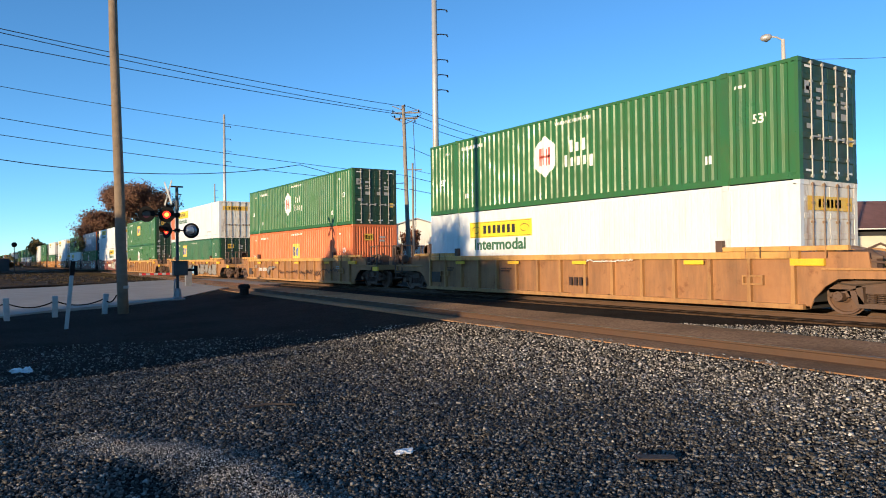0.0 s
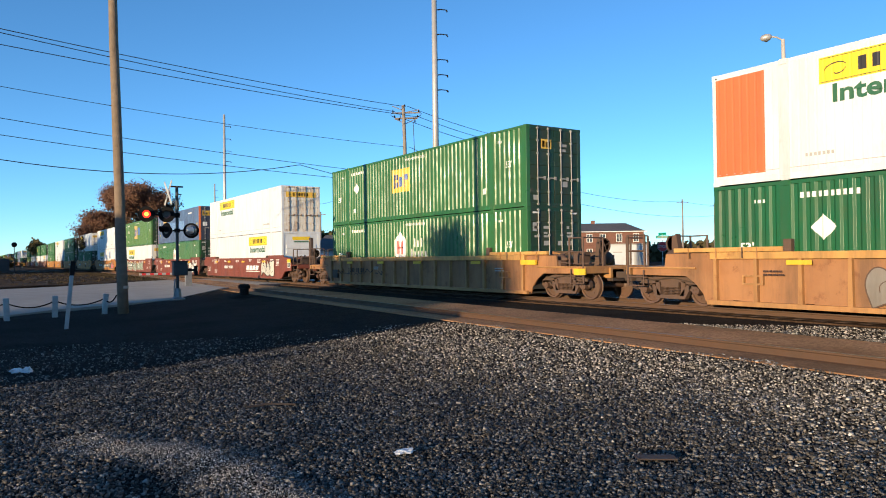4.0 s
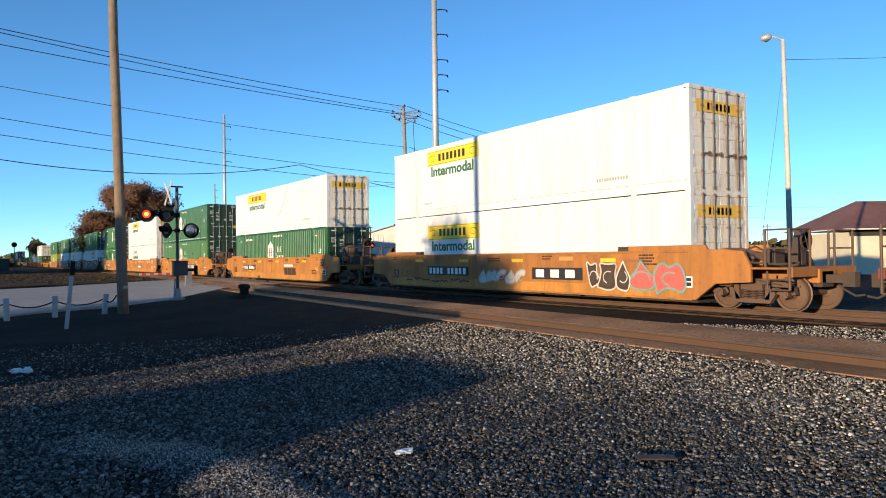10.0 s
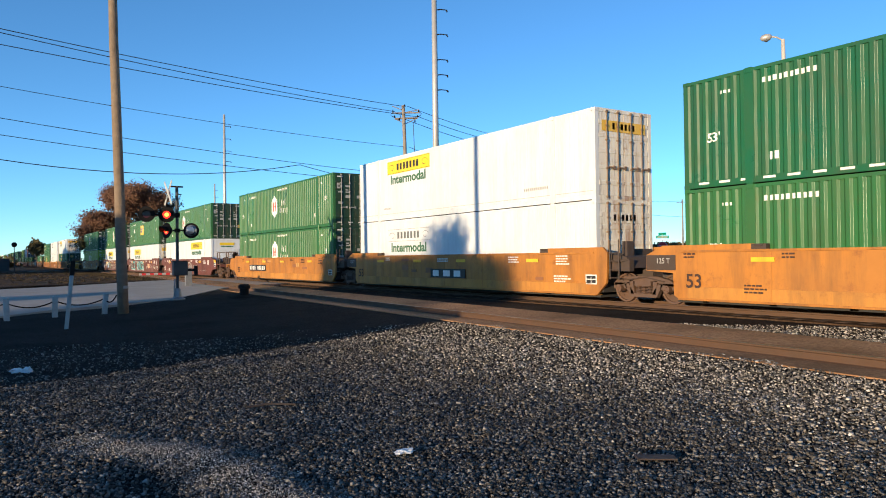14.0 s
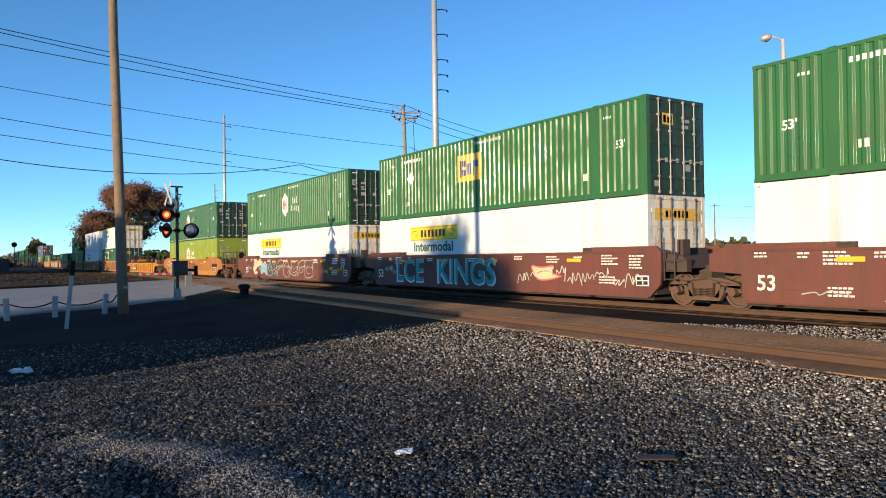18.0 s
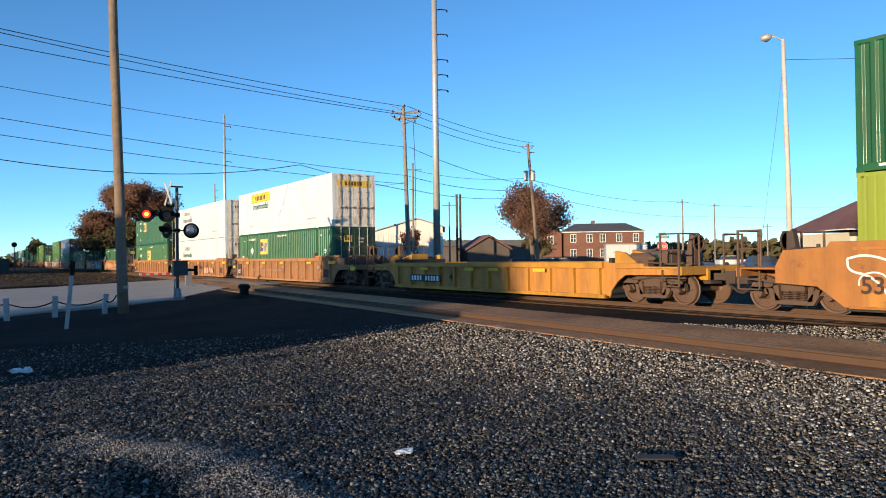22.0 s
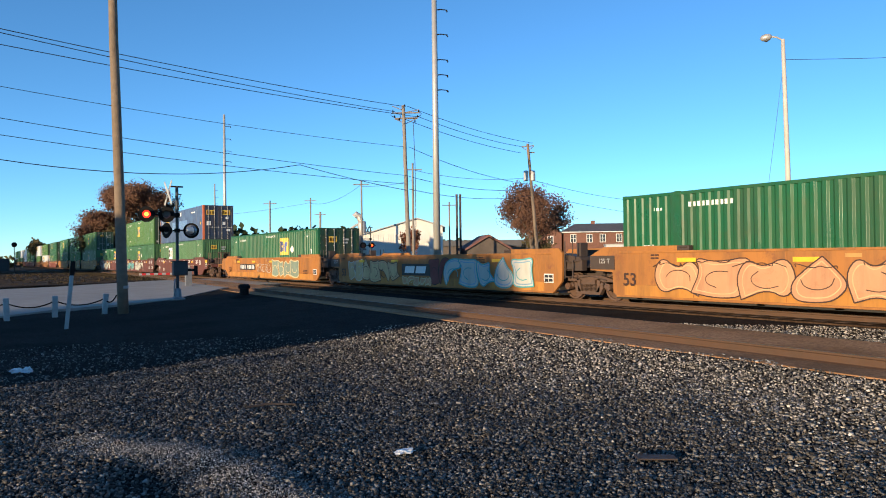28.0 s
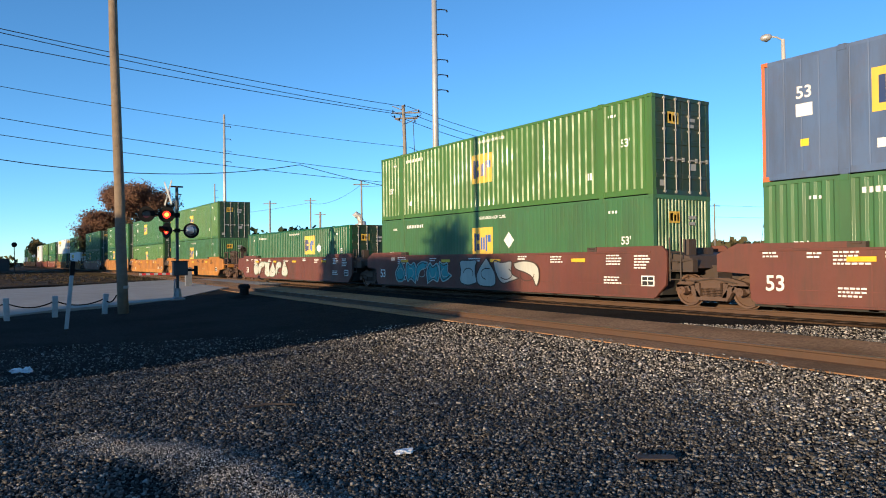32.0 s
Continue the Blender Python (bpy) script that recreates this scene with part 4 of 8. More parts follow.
def well_car(kind, paint_, lead, trail, half=8.3, edge=None, label="", dark_panel=True):
    car = thing("well_car", label, "rail car", "well cars of the train")
    key = "%s%s%s%.1f" % (kind, lead, trail, half)
    pts, top, low = profile(kind, lead, trail, half)
    ys = 1.45

    def side():
        s = Shape()
        s.prism(pts, -ys if kind == "smooth" else -ys + 0.09, -ys + (0.09 if kind == "smooth" else 0.15))
        return s.mesh("side_plate", bevel=0.006)
    sm = kept("side " + key, side)
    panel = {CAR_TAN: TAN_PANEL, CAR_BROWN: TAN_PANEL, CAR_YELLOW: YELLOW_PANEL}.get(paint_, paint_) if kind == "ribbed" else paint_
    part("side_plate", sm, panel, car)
    part("side_plate", kept("side2 " + key, lambda: mirrored(sm)), paint_, car)
    chord = kept("chord " + key, lambda: Shape().box(-half + 0.2, half - 0.2, -ys - 0.02, -ys + 0.16, top - 0.16 if kind != "smooth" else top - 0.05, top + 0.012).mesh("side_chord", bevel=0.006))
    sill = kept("low chord " + key, lambda: Shape().box(-half + 0.1, half - 0.1, -ys - 0.03, -ys + 0.25, low - 0.02, low + (0.10 if kind != "smooth" else 0.03)).mesh("side_chord", bevel=0.006))
    part("side_chord", chord, edge or paint_, car, "worn upper chord of the side")
    part("side_chord", kept("chord2 " + key, lambda: mirrored(chord)), paint_, car)
    part("side_sill", sill, paint_, car)
    part("side_sill", kept("low chord2 " + key, lambda: mirrored(sill)), paint_, car)
    if kind == "ribbed":
        rib = kept("rib %.1f" % half, lambda: Shape().prism([(-0.055, low + 0.05), (0.055, low + 0.05), (0.04, top - 0.15), (-0.04, top - 0.15)], -ys - 0.022, -ys + 0.10).mesh("rib", bevel=0.005))
        n = 15 if half > 8 else 12
        for i in range(n):
            x = -half + 0.35 + (2 * half - 0.7) * i / (n - 1)
            part("rib", rib, paint_, car, m=pose(x, 0, 0))
    else:
        clip = kept("clip", lambda: Shape().box(-0.20, 0.20, -0.07, 0.1, 0, 0.14).rod((-0.12, -0.07, 0.1), (0.12, -0.07, 0.1), 0.03).mesh("corner_casting", bevel=0.008))
        for sx in (-1, 1):
            part("container_guide", clip, STEEL_DARK, car, m=pose(sx * 5.8, -ys + 0.05, top + 0.005))
        weld = kept("weld " + key, lambda: joined_boxes([(-half + 2.8 + i * 2.6, -half + 2.83 + i * 2.6, -ys - 0.006, -ys, low + 0.05, top - 0.06) for i in range(int((2 * half - 4.5) / 2.6))] + [(-half + 0.3, half - 0.3, -ys - 0.012, -ys, low + 0.34, low + 0.36)]))
        part("weld_seam", weld, paint_, car)
    if kind == "ribbed" and half > 8:
        for k, end in ((1, lead), (-1, trail)):
            if end != "E":
                continue
            guide = kept("guide block", lambda: Shape().box(5.88, 6.08, -ys - 0.02, -ys + 0.12, top + 0.01, top + 0.31).mesh("guide_block", bevel=0.012))
            rail_ = kept("raised rail", lambda: Shape().box(6.09, 9.24, -ys - 0.025, -ys + 0.10, top + 0.02, top + 0.135).mesh("raised_rail", bevel=0.01))
            pocket = kept("side pocket", lambda: Shape().box(6.62, 7.18, -ys - 0.004, -ys + 0.1, 0.66, 0.70).box(6.62, 7.18, -ys - 0.004, -ys + 0.1, 0.86, 0.90).box(6.62, 6.66, -ys - 0.004, -ys + 0.1, 0.70, 0.86).box(7.14, 7.18, -ys - 0.004, -ys + 0.1, 0.70, 0.86).mesh("side_pocket"))
            part("guide_block", guide if k > 0 else kept("guide block far", lambda: flipped(guide)), BOGIE, car, "rusty container guide")
            part("raised_rail", rail_ if k > 0 else kept("raised rail far", lambda: flipped(rail_)), edge or paint_, car, "raised rail at the end of the well")
            part("side_pocket", pocket if k > 0 else kept("side pocket far", lambda: flipped(pocket)), paint_, car)
            for x in (6.75, 7.15, 7.9, 8.75):
                part("gusset", kept("gusset", lambda: Shape().box(-0.012, 0.012, -ys - 0.045, -ys, top - 0.14, top + 0.13).mesh("gusset")), STEEL_DARK if x == 7.15 else paint_, car, m=pose(k * x, 0, 0))
    well = kept("well %.1f" % half, lambda: joined_boxes([(-half, half, -1.36, 1.36, 0.14, 0.20)] + [(-half + 0.8 + 1.9 * i, -half + 1.0 + 1.9 * i, -1.36, 1.36, 0.15, 0.255) for i in range(int(2 * half / 1.9))]
                + [(half - 0.02, half + 0.10, -1.34, 1.34, 0.3, 1.35), (-half - 0.10, -half + 0.02, -1.34, 1.34, 0.3, 1.35)]))
    part("well_floor", well, UNDER, car)
    for k, end in ((1, lead), (-1, trail)):
        if end == "E":
            me = kept("platform %s%.1f" % (kind, half), lambda: platform_mesh(half))
            turn = pose(0, 0, 0, 0, 0, 0 if k > 0 else 180)
            pl = part("end_platform", me, paint_, car, "end platform over the bogie", turn)
            part("centre_sill", kept("csill %.1f" % half, lambda: Shape().prism([(half + 0.1, 0.70), (half + 2.75, 0.70), (half + 2.75, 1.035), (half + 1.6, 1.035), (half + 0.1, 1.035)], -0.36, 0.36).mesh("sill", bevel=0.008)), paint_, pl)
            part("centre_hump", kept("hump %.1f" % half, lambda: Shape().prism([(half + 0.1, 1.092), (half + 1.6, 1.092), (half + 0.9, 1.42), (half + 0.1, 1.6)], -0.45, 0.45).mesh("hump", bevel=0.01)), paint_, pl)
            brk = kept("sbrk %.1f" % half, lambda: Shape().prism([(half + 0.1, 1.092), (half + 1.1, 1.092), (half + 0.5, 1.5), (half + 0.1, 1.56)], -0.05, 0.05).mesh("bracket"))
            for sy in (-1.15, 1.15):
                part("side_bracket", brk, paint_, pl, m=pose(0, sy, 0))
            for sy in (-1, 1):
                part("handrail", kept("handrail %d %.1f" % (sy, half), lambda: handrail_mesh(half, sy)), BOGIE, pl, "welded handrail and ladder")
            part("coupler", kept("coupler %.1f" % half, lambda: coupler_mesh(half)), STEEL_DARK, pl, "coupler and draft gear")
            for nm in GEAR:
                part(nm, kept("%s %s %d %.1f %d" % (nm, kind, k, half, paint_ is CAR_ORANGE), lambda: gear_mesh(half, nm, 2 if kind == "smooth" and k > 0 and paint_ is CAR_ORANGE else 0)), STEEL_DARK if kind == "smooth" else BOGIE, pl)
            add_bogie(car, k * (half + 1.40))
        else:
            part("articulation_arm", kept("arm %.1f" % half, lambda: arm_mesh(half)), STEEL_DARK, car, "dark articulation arm", pose(0, 0, 0, 0, 0, 0 if k > 0 else 180))
            if k < 0:
                add_bogie(car, -(half + 1.465))
                if dark_panel:
                    part("weight_panel", kept("wpanel %s%.1f" % (kind, half), lambda: Shape().box(-half - 0.98, -half + 0.02, -ys - 0.012, -ys, 1.0, 1.42).mesh("weight_panel")), STEEL_DARK, car, "grimy weight panel")
                    part("weight_text", kept("125", lambda: words("125 T", 0.20)), DECAL_GREY, car, "painted weight lettering", pose(-half - 0.4, -ys - 0.016, 1.25))
    refl = kept("refl %s%.1f" % (kind, half), lambda: Shape().box(0, 0.62, -ys - 0.03, -ys - 0.02, top - 0.30, top - 0.19).mesh("reflector"))
    for x in (-half + 2.3, -half + 5.6, 0.6, half - 3.4):
        part("reflector_strip", refl, REFLECT, car, "yellow reflector strip", pose(x, 0, 0))
    return car


def joined_boxes(items):
    s = Shape()
    for b in items:
        s.box(*b)
    return s.mesh("boxes")


def platform_mesh(half):
    s = Shape().prism([(half + 0.3, 1.04), (half + 2.55, 1.04), (half + 2.55, 0.86), (half + 2.70, 0.86), (half + 2.70, 1.10), (half + 2.55, 1.09), (half + 0.3, 1.09)], -1.42, 1.42)
    return s.mesh("end_platform", bevel=0.008)


def handrail_mesh(half, side):
    s, r = Shape(), 0.022
    for sy in (side,):
        y = sy * 1.42
        for x in (half + 2.62, half + 2.0):
            s.rod((x, y, 0.55 if x > half + 2.3 else 1.1), (x, y, 2.02), r + 0.012)
        s.rod((half + 2.0, y, 2.0), (half + 2.62, y, 2.0), r)
        s.rod((half + 2.0, y, 1.55), (half + 2.62, y, 1.55), r)
        for z in (0.55, 0.80):
            s.rod((half + 2.05, y, z), (half + 2.62, y, z), r)
        s.rod((half + 2.05, y, 0.55), (half + 2.05, y, 1.0), r)
        s.rod((half + 2.62, sy * 0.55, 1.05), (half + 2.62, sy * 0.55, 2.0), r + 0.01)
        s.rod((half + 2.62, sy * 0.55, 2.0), (half + 2.62, y, 2.0), r)
    return s.mesh("handrail")


def coupler_mesh(half):
    s = Shape().box(half + 2.6, half + 3.25, -0.10, 0.10, 0.70, 0.90)
    s.plan([(half + 3.2, -0.20), (half + 3.50, -0.22), (half + 3.54, -0.06), (half + 3.40, 0.02), (half + 3.44, 0.16), (half + 3.2, 0.18)], 0.62, 0.96)
    s.box(half + 2.5, half + 2.75, -0.25, 0.25, 0.60, 0.98)
    s.tube([(half + 2.6, 0.35, 0.85), (half + 2.9, 0.38, 0.55), (half + 3.25, 0.3, 0.38), (half + 3.5, 0.22, 0.42)], 0.03)
    s.rod((half + 2.68, -1.3, 0.95), (half + 2.68, 0.1, 0.80), 0.02)
    return s.mesh("coupler")


GEAR = ("brake_cylinder", "air_reservoir", "valve_box", "hand_brake", "air_pipe", "hose", "step_box")


def gear_mesh(half, nm, tall=0):
    h, s = half, Shape()
    if nm == "brake_cylinder":
        s.lathe([(0.03, -0.42), (0.15, -0.36), (0.17, -0.30), (0.17, 0.22), (0.19, 0.23), (0.19, 0.27), (0.12, 0.34), (0.03, 0.52)], 14, "x", (h + 0.9, -0.95, 1.32))
    elif nm == "air_reservoir":
        if tall == 2:
            s.lathe([(0.05, -0.46), (0.20, -0.40), (0.24, -0.28), (0.24, 0.28), (0.20, 0.40), (0.05, 0.46)], 16, "x", (h + 0.72, -0.35, 1.90))
            return s.box(h + 0.45, h + 0.55, -0.6, -0.1, 1.1, 1.72).box(h + 0.90, h + 1.0, -0.6, -0.1, 1.1, 1.72).mesh(nm)
        s.lathe([(0.05, -0.44), (0.19, -0.38), (0.22, -0.28), (0.22, 0.28), (0.19, 0.38), (0.05, 0.44)], 16, "x", (h + 1.3, 0.7, 1.35))
    elif nm == "valve_box":
        s.box(h + 1.5, h + 1.85, -0.75, -0.35, 1.1, 1.55).box(h + 1.54, h + 1.81, -0.80, -0.74, 1.18, 1.46).rod((h + 1.67, -0.55, 1.5), (h + 1.67, -0.55, 1.66), 0.05)
    elif nm == "hand_brake":
        up = 0.42 if tall else 0.0
        s.prism([(h + 1.90, 1.09), (h + 2.22, 1.09), (h + 2.20, 1.95 + up), (h + 2.05, 2.05 + up), (h + 1.98, 1.7 + up)], -0.22, -0.02).lathe([(0.21, -0.02), (0.25, -0.02), (0.25, 0.02), (0.21, 0.02), (0.21, -0.02)], 18, "x", (h + 2.27, -0.1, 1.75 + up))
        for a in range(4):
            s.rod((h + 2.27, -0.1, 1.75 + up), (h + 2.27, -0.1 + 0.23 * math.cos(a * 1.571 + 0.4), 1.75 + up + 0.23 * math.sin(a * 1.571 + 0.4)), 0.014, n=5)
    elif nm == "air_pipe":
        s.tube([(h + 0.6, -1.25, 1.15), (h + 1.4, -1.3, 1.22), (h + 2.2, -1.2, 1.16), (h + 2.5, -0.8, 1.2)], 0.025)
    elif nm == "hose":
        s.tube([(h + 0.9, -0.8, 1.45), (h + 1.2, -0.6, 1.62), (h + 1.6, -0.5, 1.4)], 0.03)
    else:
        s.box(h + 1.2, h + 1.45, -1.3, -1.05, 1.09, 1.28)
    return s.mesh(nm)


def arm_mesh(half):
    s = Shape().box(half, half + 1.25, -0.45, 0.45, 0.72, 1.12)
    s.box(half + 0.25, half + 1.1, -1.30, -1.1, 0.95, 1.30).box(half + 0.25, half + 1.1, 1.1, 1.30, 0.95, 1.30)
    s.prism([(half, 1.05), (half + 1.1, 1.05), (half + 0.9, 1.38), (half, 1.5)], -1.2, 1.2)
    s.box(half + 0.55, half + 0.75, -1.0, -0.7, 1.3, 1.85).box(half + 0.3, half + 0.5, -0.5, 0.4, 1.35, 1.62)
    s.tube([(half + 0.2, -1.3, 1.35), (half + 0.6, -1.36, 1.22), (half + 1.1, -1.3, 1.3)], 0.03)
    s.rod((half + 0.42, -1.4, 0.7), (half + 0.42, -1.4, 1.9), 0.02).rod((half + 0.78, -1.4, 0.7), (half + 0.78, -1.4, 1.9), 0.02)
    for z in (0.75, 1.0, 1.25, 1.5):
        s.rod((half + 0.42, -1.4, z), (half + 0.78, -1.4, z), 0.016)
    return s.mesh("articulation_arm")


# ---------------------------------------------------------------- spray paint on the cars
def line_mesh(pts, w, y, step=0.0003):
    """One unbroken painted line."""
    v = []
    for i, (x, z) in enumerate(pts):
        (xa, za), (xb, zb) = pts[max(0, i - 1)], pts[min(len(pts) - 1, i + 1)]
        d = math.hypot(xb - xa, zb - za) or 1e-6
        nx, nz = -(zb - za) / d * w / 2, (xb - xa) / d * w / 2
        v += [(x + nx, y - step * i, z + nz), (x - nx, y - step * i, z - nz)]
    return Shape().add(v, [(2 * i, 2 * i + 1, 2 * i + 3, 2 * i + 2) for i in range(len(pts) - 1)]).mesh("line", fix=False)


FORMS = (
    [(0.50, 1.00), (0.30, 0.70), (0.06, 0.40), (0.16, 0.06), (0.52, 0.00), (0.86, 0.08), (0.94, 0.42), (0.68, 0.72)],
    [(0.02, 0.90), (0.40, 1.00), (0.86, 0.82), (1.00, 0.40), (0.80, 0.02), (0.70, 0.36), (0.46, 0.58), (0.10, 0.62)],
    [(0.00, 0.30), (0.30, 0.52), (0.22, 0.94), (0.62, 0.80), (1.00, 0.98), (0.90, 0.50), (0.70, 0.06), (0.34, 0.18)],
    [(0.10, 0.00), (0.00, 0.56), (0.22, 0.96), (0.52, 0.70), (0.80, 1.00), (1.00, 0.52), (0.88, 0.02), (0.50, 0.24)],
    [(0.04, 0.14), (0.16, 0.60), (0.02, 0.98), (0.46, 0.86), (0.98, 0.94), (0.84, 0.56), (0.98, 0.10), (0.52, 0.00)],
)


def smoothed(pts, turns=2):
    """Corners of a line cut off."""
    for _ in range(turns):
        out = [pts[0]]
        for (xa, za), (xb, zb) in zip(pts, pts[1:]):
            out += [(0.75 * xa + 0.25 * xb, 0.75 * za + 0.25 * zb), (0.25 * xa + 0.75 * xb, 0.25 * za + 0.75 * zb)]
        pts = out + [pts[-1]]
    return pts


def graffiti(car, x0, x1, z0, z1, fill, line, n, seed, y=-1.475, soft=0.5, fat=0.07, edge=None):
    """A row of swollen and pointed sprayed shapes that overlap, with outlines; nothing that can be read."""
    rng = random.Random(seed)
    w, last, fat = (x1 - x0) / n, None, fat * 0.72
    for i in range(n):
        form = rng.choice([f for f in FORMS if f is not last])
        last = form
        flip, lean, wide, tall = rng.choice((-1, 1)), rng.uniform(-0.2, 0.25), w * rng.uniform(1.05, 1.35), rng.uniform(0.86, 1.0)
        a, h = x0 + (i + 0.5) * w, z1 - z0
        low = z0 + h * (1 - tall) * rng.random()
        put = lambda u, v: (a + wide * (flip * (u - 0.5) + lean * (v - 0.5) * 0.5), low + h * tall * v)
        ring = [put(u + rng.uniform(-0.06, 0.06), min(1, max(0, v + rng.uniform(-0.05, 0.05)))) for u, v in form]
        ring = smoothed(ring + ring[:1], 2)
        lift = y - 0.0022 * i
        if fill is not None:
            part("graffiti_fill", Shape().flat([(px, lift, pz) for px, pz in ring[:-1]]).mesh("fill", fix=False), fill, car, "swollen sprayed shape")
        cx, cz = sum(q[0] for q in ring) / len(ring), sum(q[1] for q in ring) / len(ring)
        rim = Shape()
        curl = smoothed([put(0.5 + 0.26 * math.cos(k * 0.9 + i), 0.45 + 0.2 * math.sin(k * 0.9 + i)) for k in range(5)])
        for pts, thick in ((ring, fat), (curl, fat * 0.7)):
            me = line_mesh(pts, thick, lift - 0.0012, 0.00001)
            rim.add([q.co for q in me.vertices], [tuple(q.vertices) for q in me.polygons])
        part("graffiti_outline", rim.mesh("outline", fix=False), line, car, "sprayed outline")
        if edge is not None:
            pts = [(cx + (px - cx) * 0.80, cz + (pz - cz) * 0.80) for px, pz in ring]
            part("graffiti_edge", line_mesh(pts, fat * 0.8, lift - 0.0006, 0.00001), edge, car, "sprayed inner line")


def scribble(car, x0, x1, z0, z1, line, n, seed, y=-1.475, w=0.05):
    """Thin sprayed lines that wave and double back; nothing that can be read."""
    rng = random.Random(seed)
    cell = (x1 - x0) / n
    for i in range(n):
        a, mid, h = x0 + i * cell, rng.uniform(z0 + 0.35 * (z1 - z0), z1 - 0.35 * (z1 - z0)), (z1 - z0) * rng.uniform(0.15, 0.33)
        pts = [(a + cell * (0.1 + 0.85 * k / 6 + rng.uniform(-0.16, 0.16)), mid + h * rng.uniform(0.1, 1.0) * (1 if k % 2 else -1)) for k in range(7)]
        part("graffiti_line", line_mesh(smoothed(pts), w, y - 0.001 * i, 0.0001), line, car, "thin sprayed wavy line")


def number_panel(car, x0, x1, z, ink=DECAL_WHITE, back=DECAL_BLACK, h=0.22, n=10, y=-1.475):
    if back is not None:
        part("number_panel", Shape().box(x0 - 0.1, x1 + 0.1, y - 0.004, y + 0.02, z - h * 0.75, z + h * 0.75), back, car, "black number panel")
    s, w = Shape(), (x1 - x0) / n
    for a, b, lo, hi in cell_rects(x0, x1, z - h / 2, z + h / 2, n, int(abs(x0) * 10)):
        if n < 5 or not x0 + 4 * w < (a + b) / 2 < x0 + 5 * w:
            s.box(a, b, y - 0.009, y, lo, hi)
    part("number_bar", s, ink, car, "row of number bars")


def stencils(car, items, ink=DECAL_WHITE, y=-1.468, seed=1):
    """Small lines of stencilled lettering: x, z, width, number of lines."""
    rng = random.Random(seed)
    for x, z, w, n in items:
        s = Shape()
        for k in range(n):
            a = x
            while a < x + w * rng.uniform(0.7, 1.0):
                b = a + rng.uniform(0.05, 0.14)
                s.box(a, b, y - 0.004, y + 0.01, z - k * 0.085, z - k * 0.085 + 0.042)
                a = b + 0.03
        tagged(part("stencil", s, ink, car), "small stencilled lettering", kind="stuff")



def painted(car, text, size, x, z, ink, y=-1.476):
    part("painted_number", kept("w " + text + str(size), lambda: words(text, size)), ink, car, "painted number", pose(x, y, z))


def stripes_logo(car, x0, x1, z0, z1, ink, n=4, slant=0.12):
    s, w = Shape(), (x1 - x0) / n
    for i in range(n):
        a, b = x0 + i * w, x0 + (i + 0.86) * w
        s.flat([(a, -1.478, z0), (b, -1.478, z0), (b + slant, -1.478, z1), (a + slant, -1.478, z1)])
    part("logo", s.mesh("logo", fix=False), ink, car, "slanting logo blocks")


TEAL = paint("teal spray paint", (0.10, 0.36, 0.38), 0.6, grime=0.25)
PALE = paint("pale spray paint", (0.56, 0.56, 0.50), 0.6, fade=0.5, grime=0.25)
SILVERY = paint("worn silver spray paint", (0.27, 0.25, 0.225), 0.55, fade=0.6, grime=0.5, rust=0.6)
GREYGREEN = paint("grey green spray paint", (0.22, 0.28, 0.22), 0.6, grime=0.25)
LIGHTBLUE = paint("light blue spray paint", (0.24, 0.40, 0.56), 0.6, grime=0.25)
SALMON = paint("faded salmon spray paint", (0.58, 0.30, 0.155), 0.6, fade=0.5, grime=0.3, rust=0.3)
SAND = paint("pale sand spray paint", (0.62, 0.44, 0.22), 0.6, fade=0.4, grime=0.3, rust=0.3)
MAROON = paint("maroon spray paint", (0.16, 0.035, 0.03), 0.6, grime=0.3)
CREAM = paint("cream spray paint", (0.62, 0.52, 0.30), 0.6, grime=0.25)
PINK = paint("faded pink spray paint", (0.58, 0.36, 0.28), 0.6, grime=0.25)

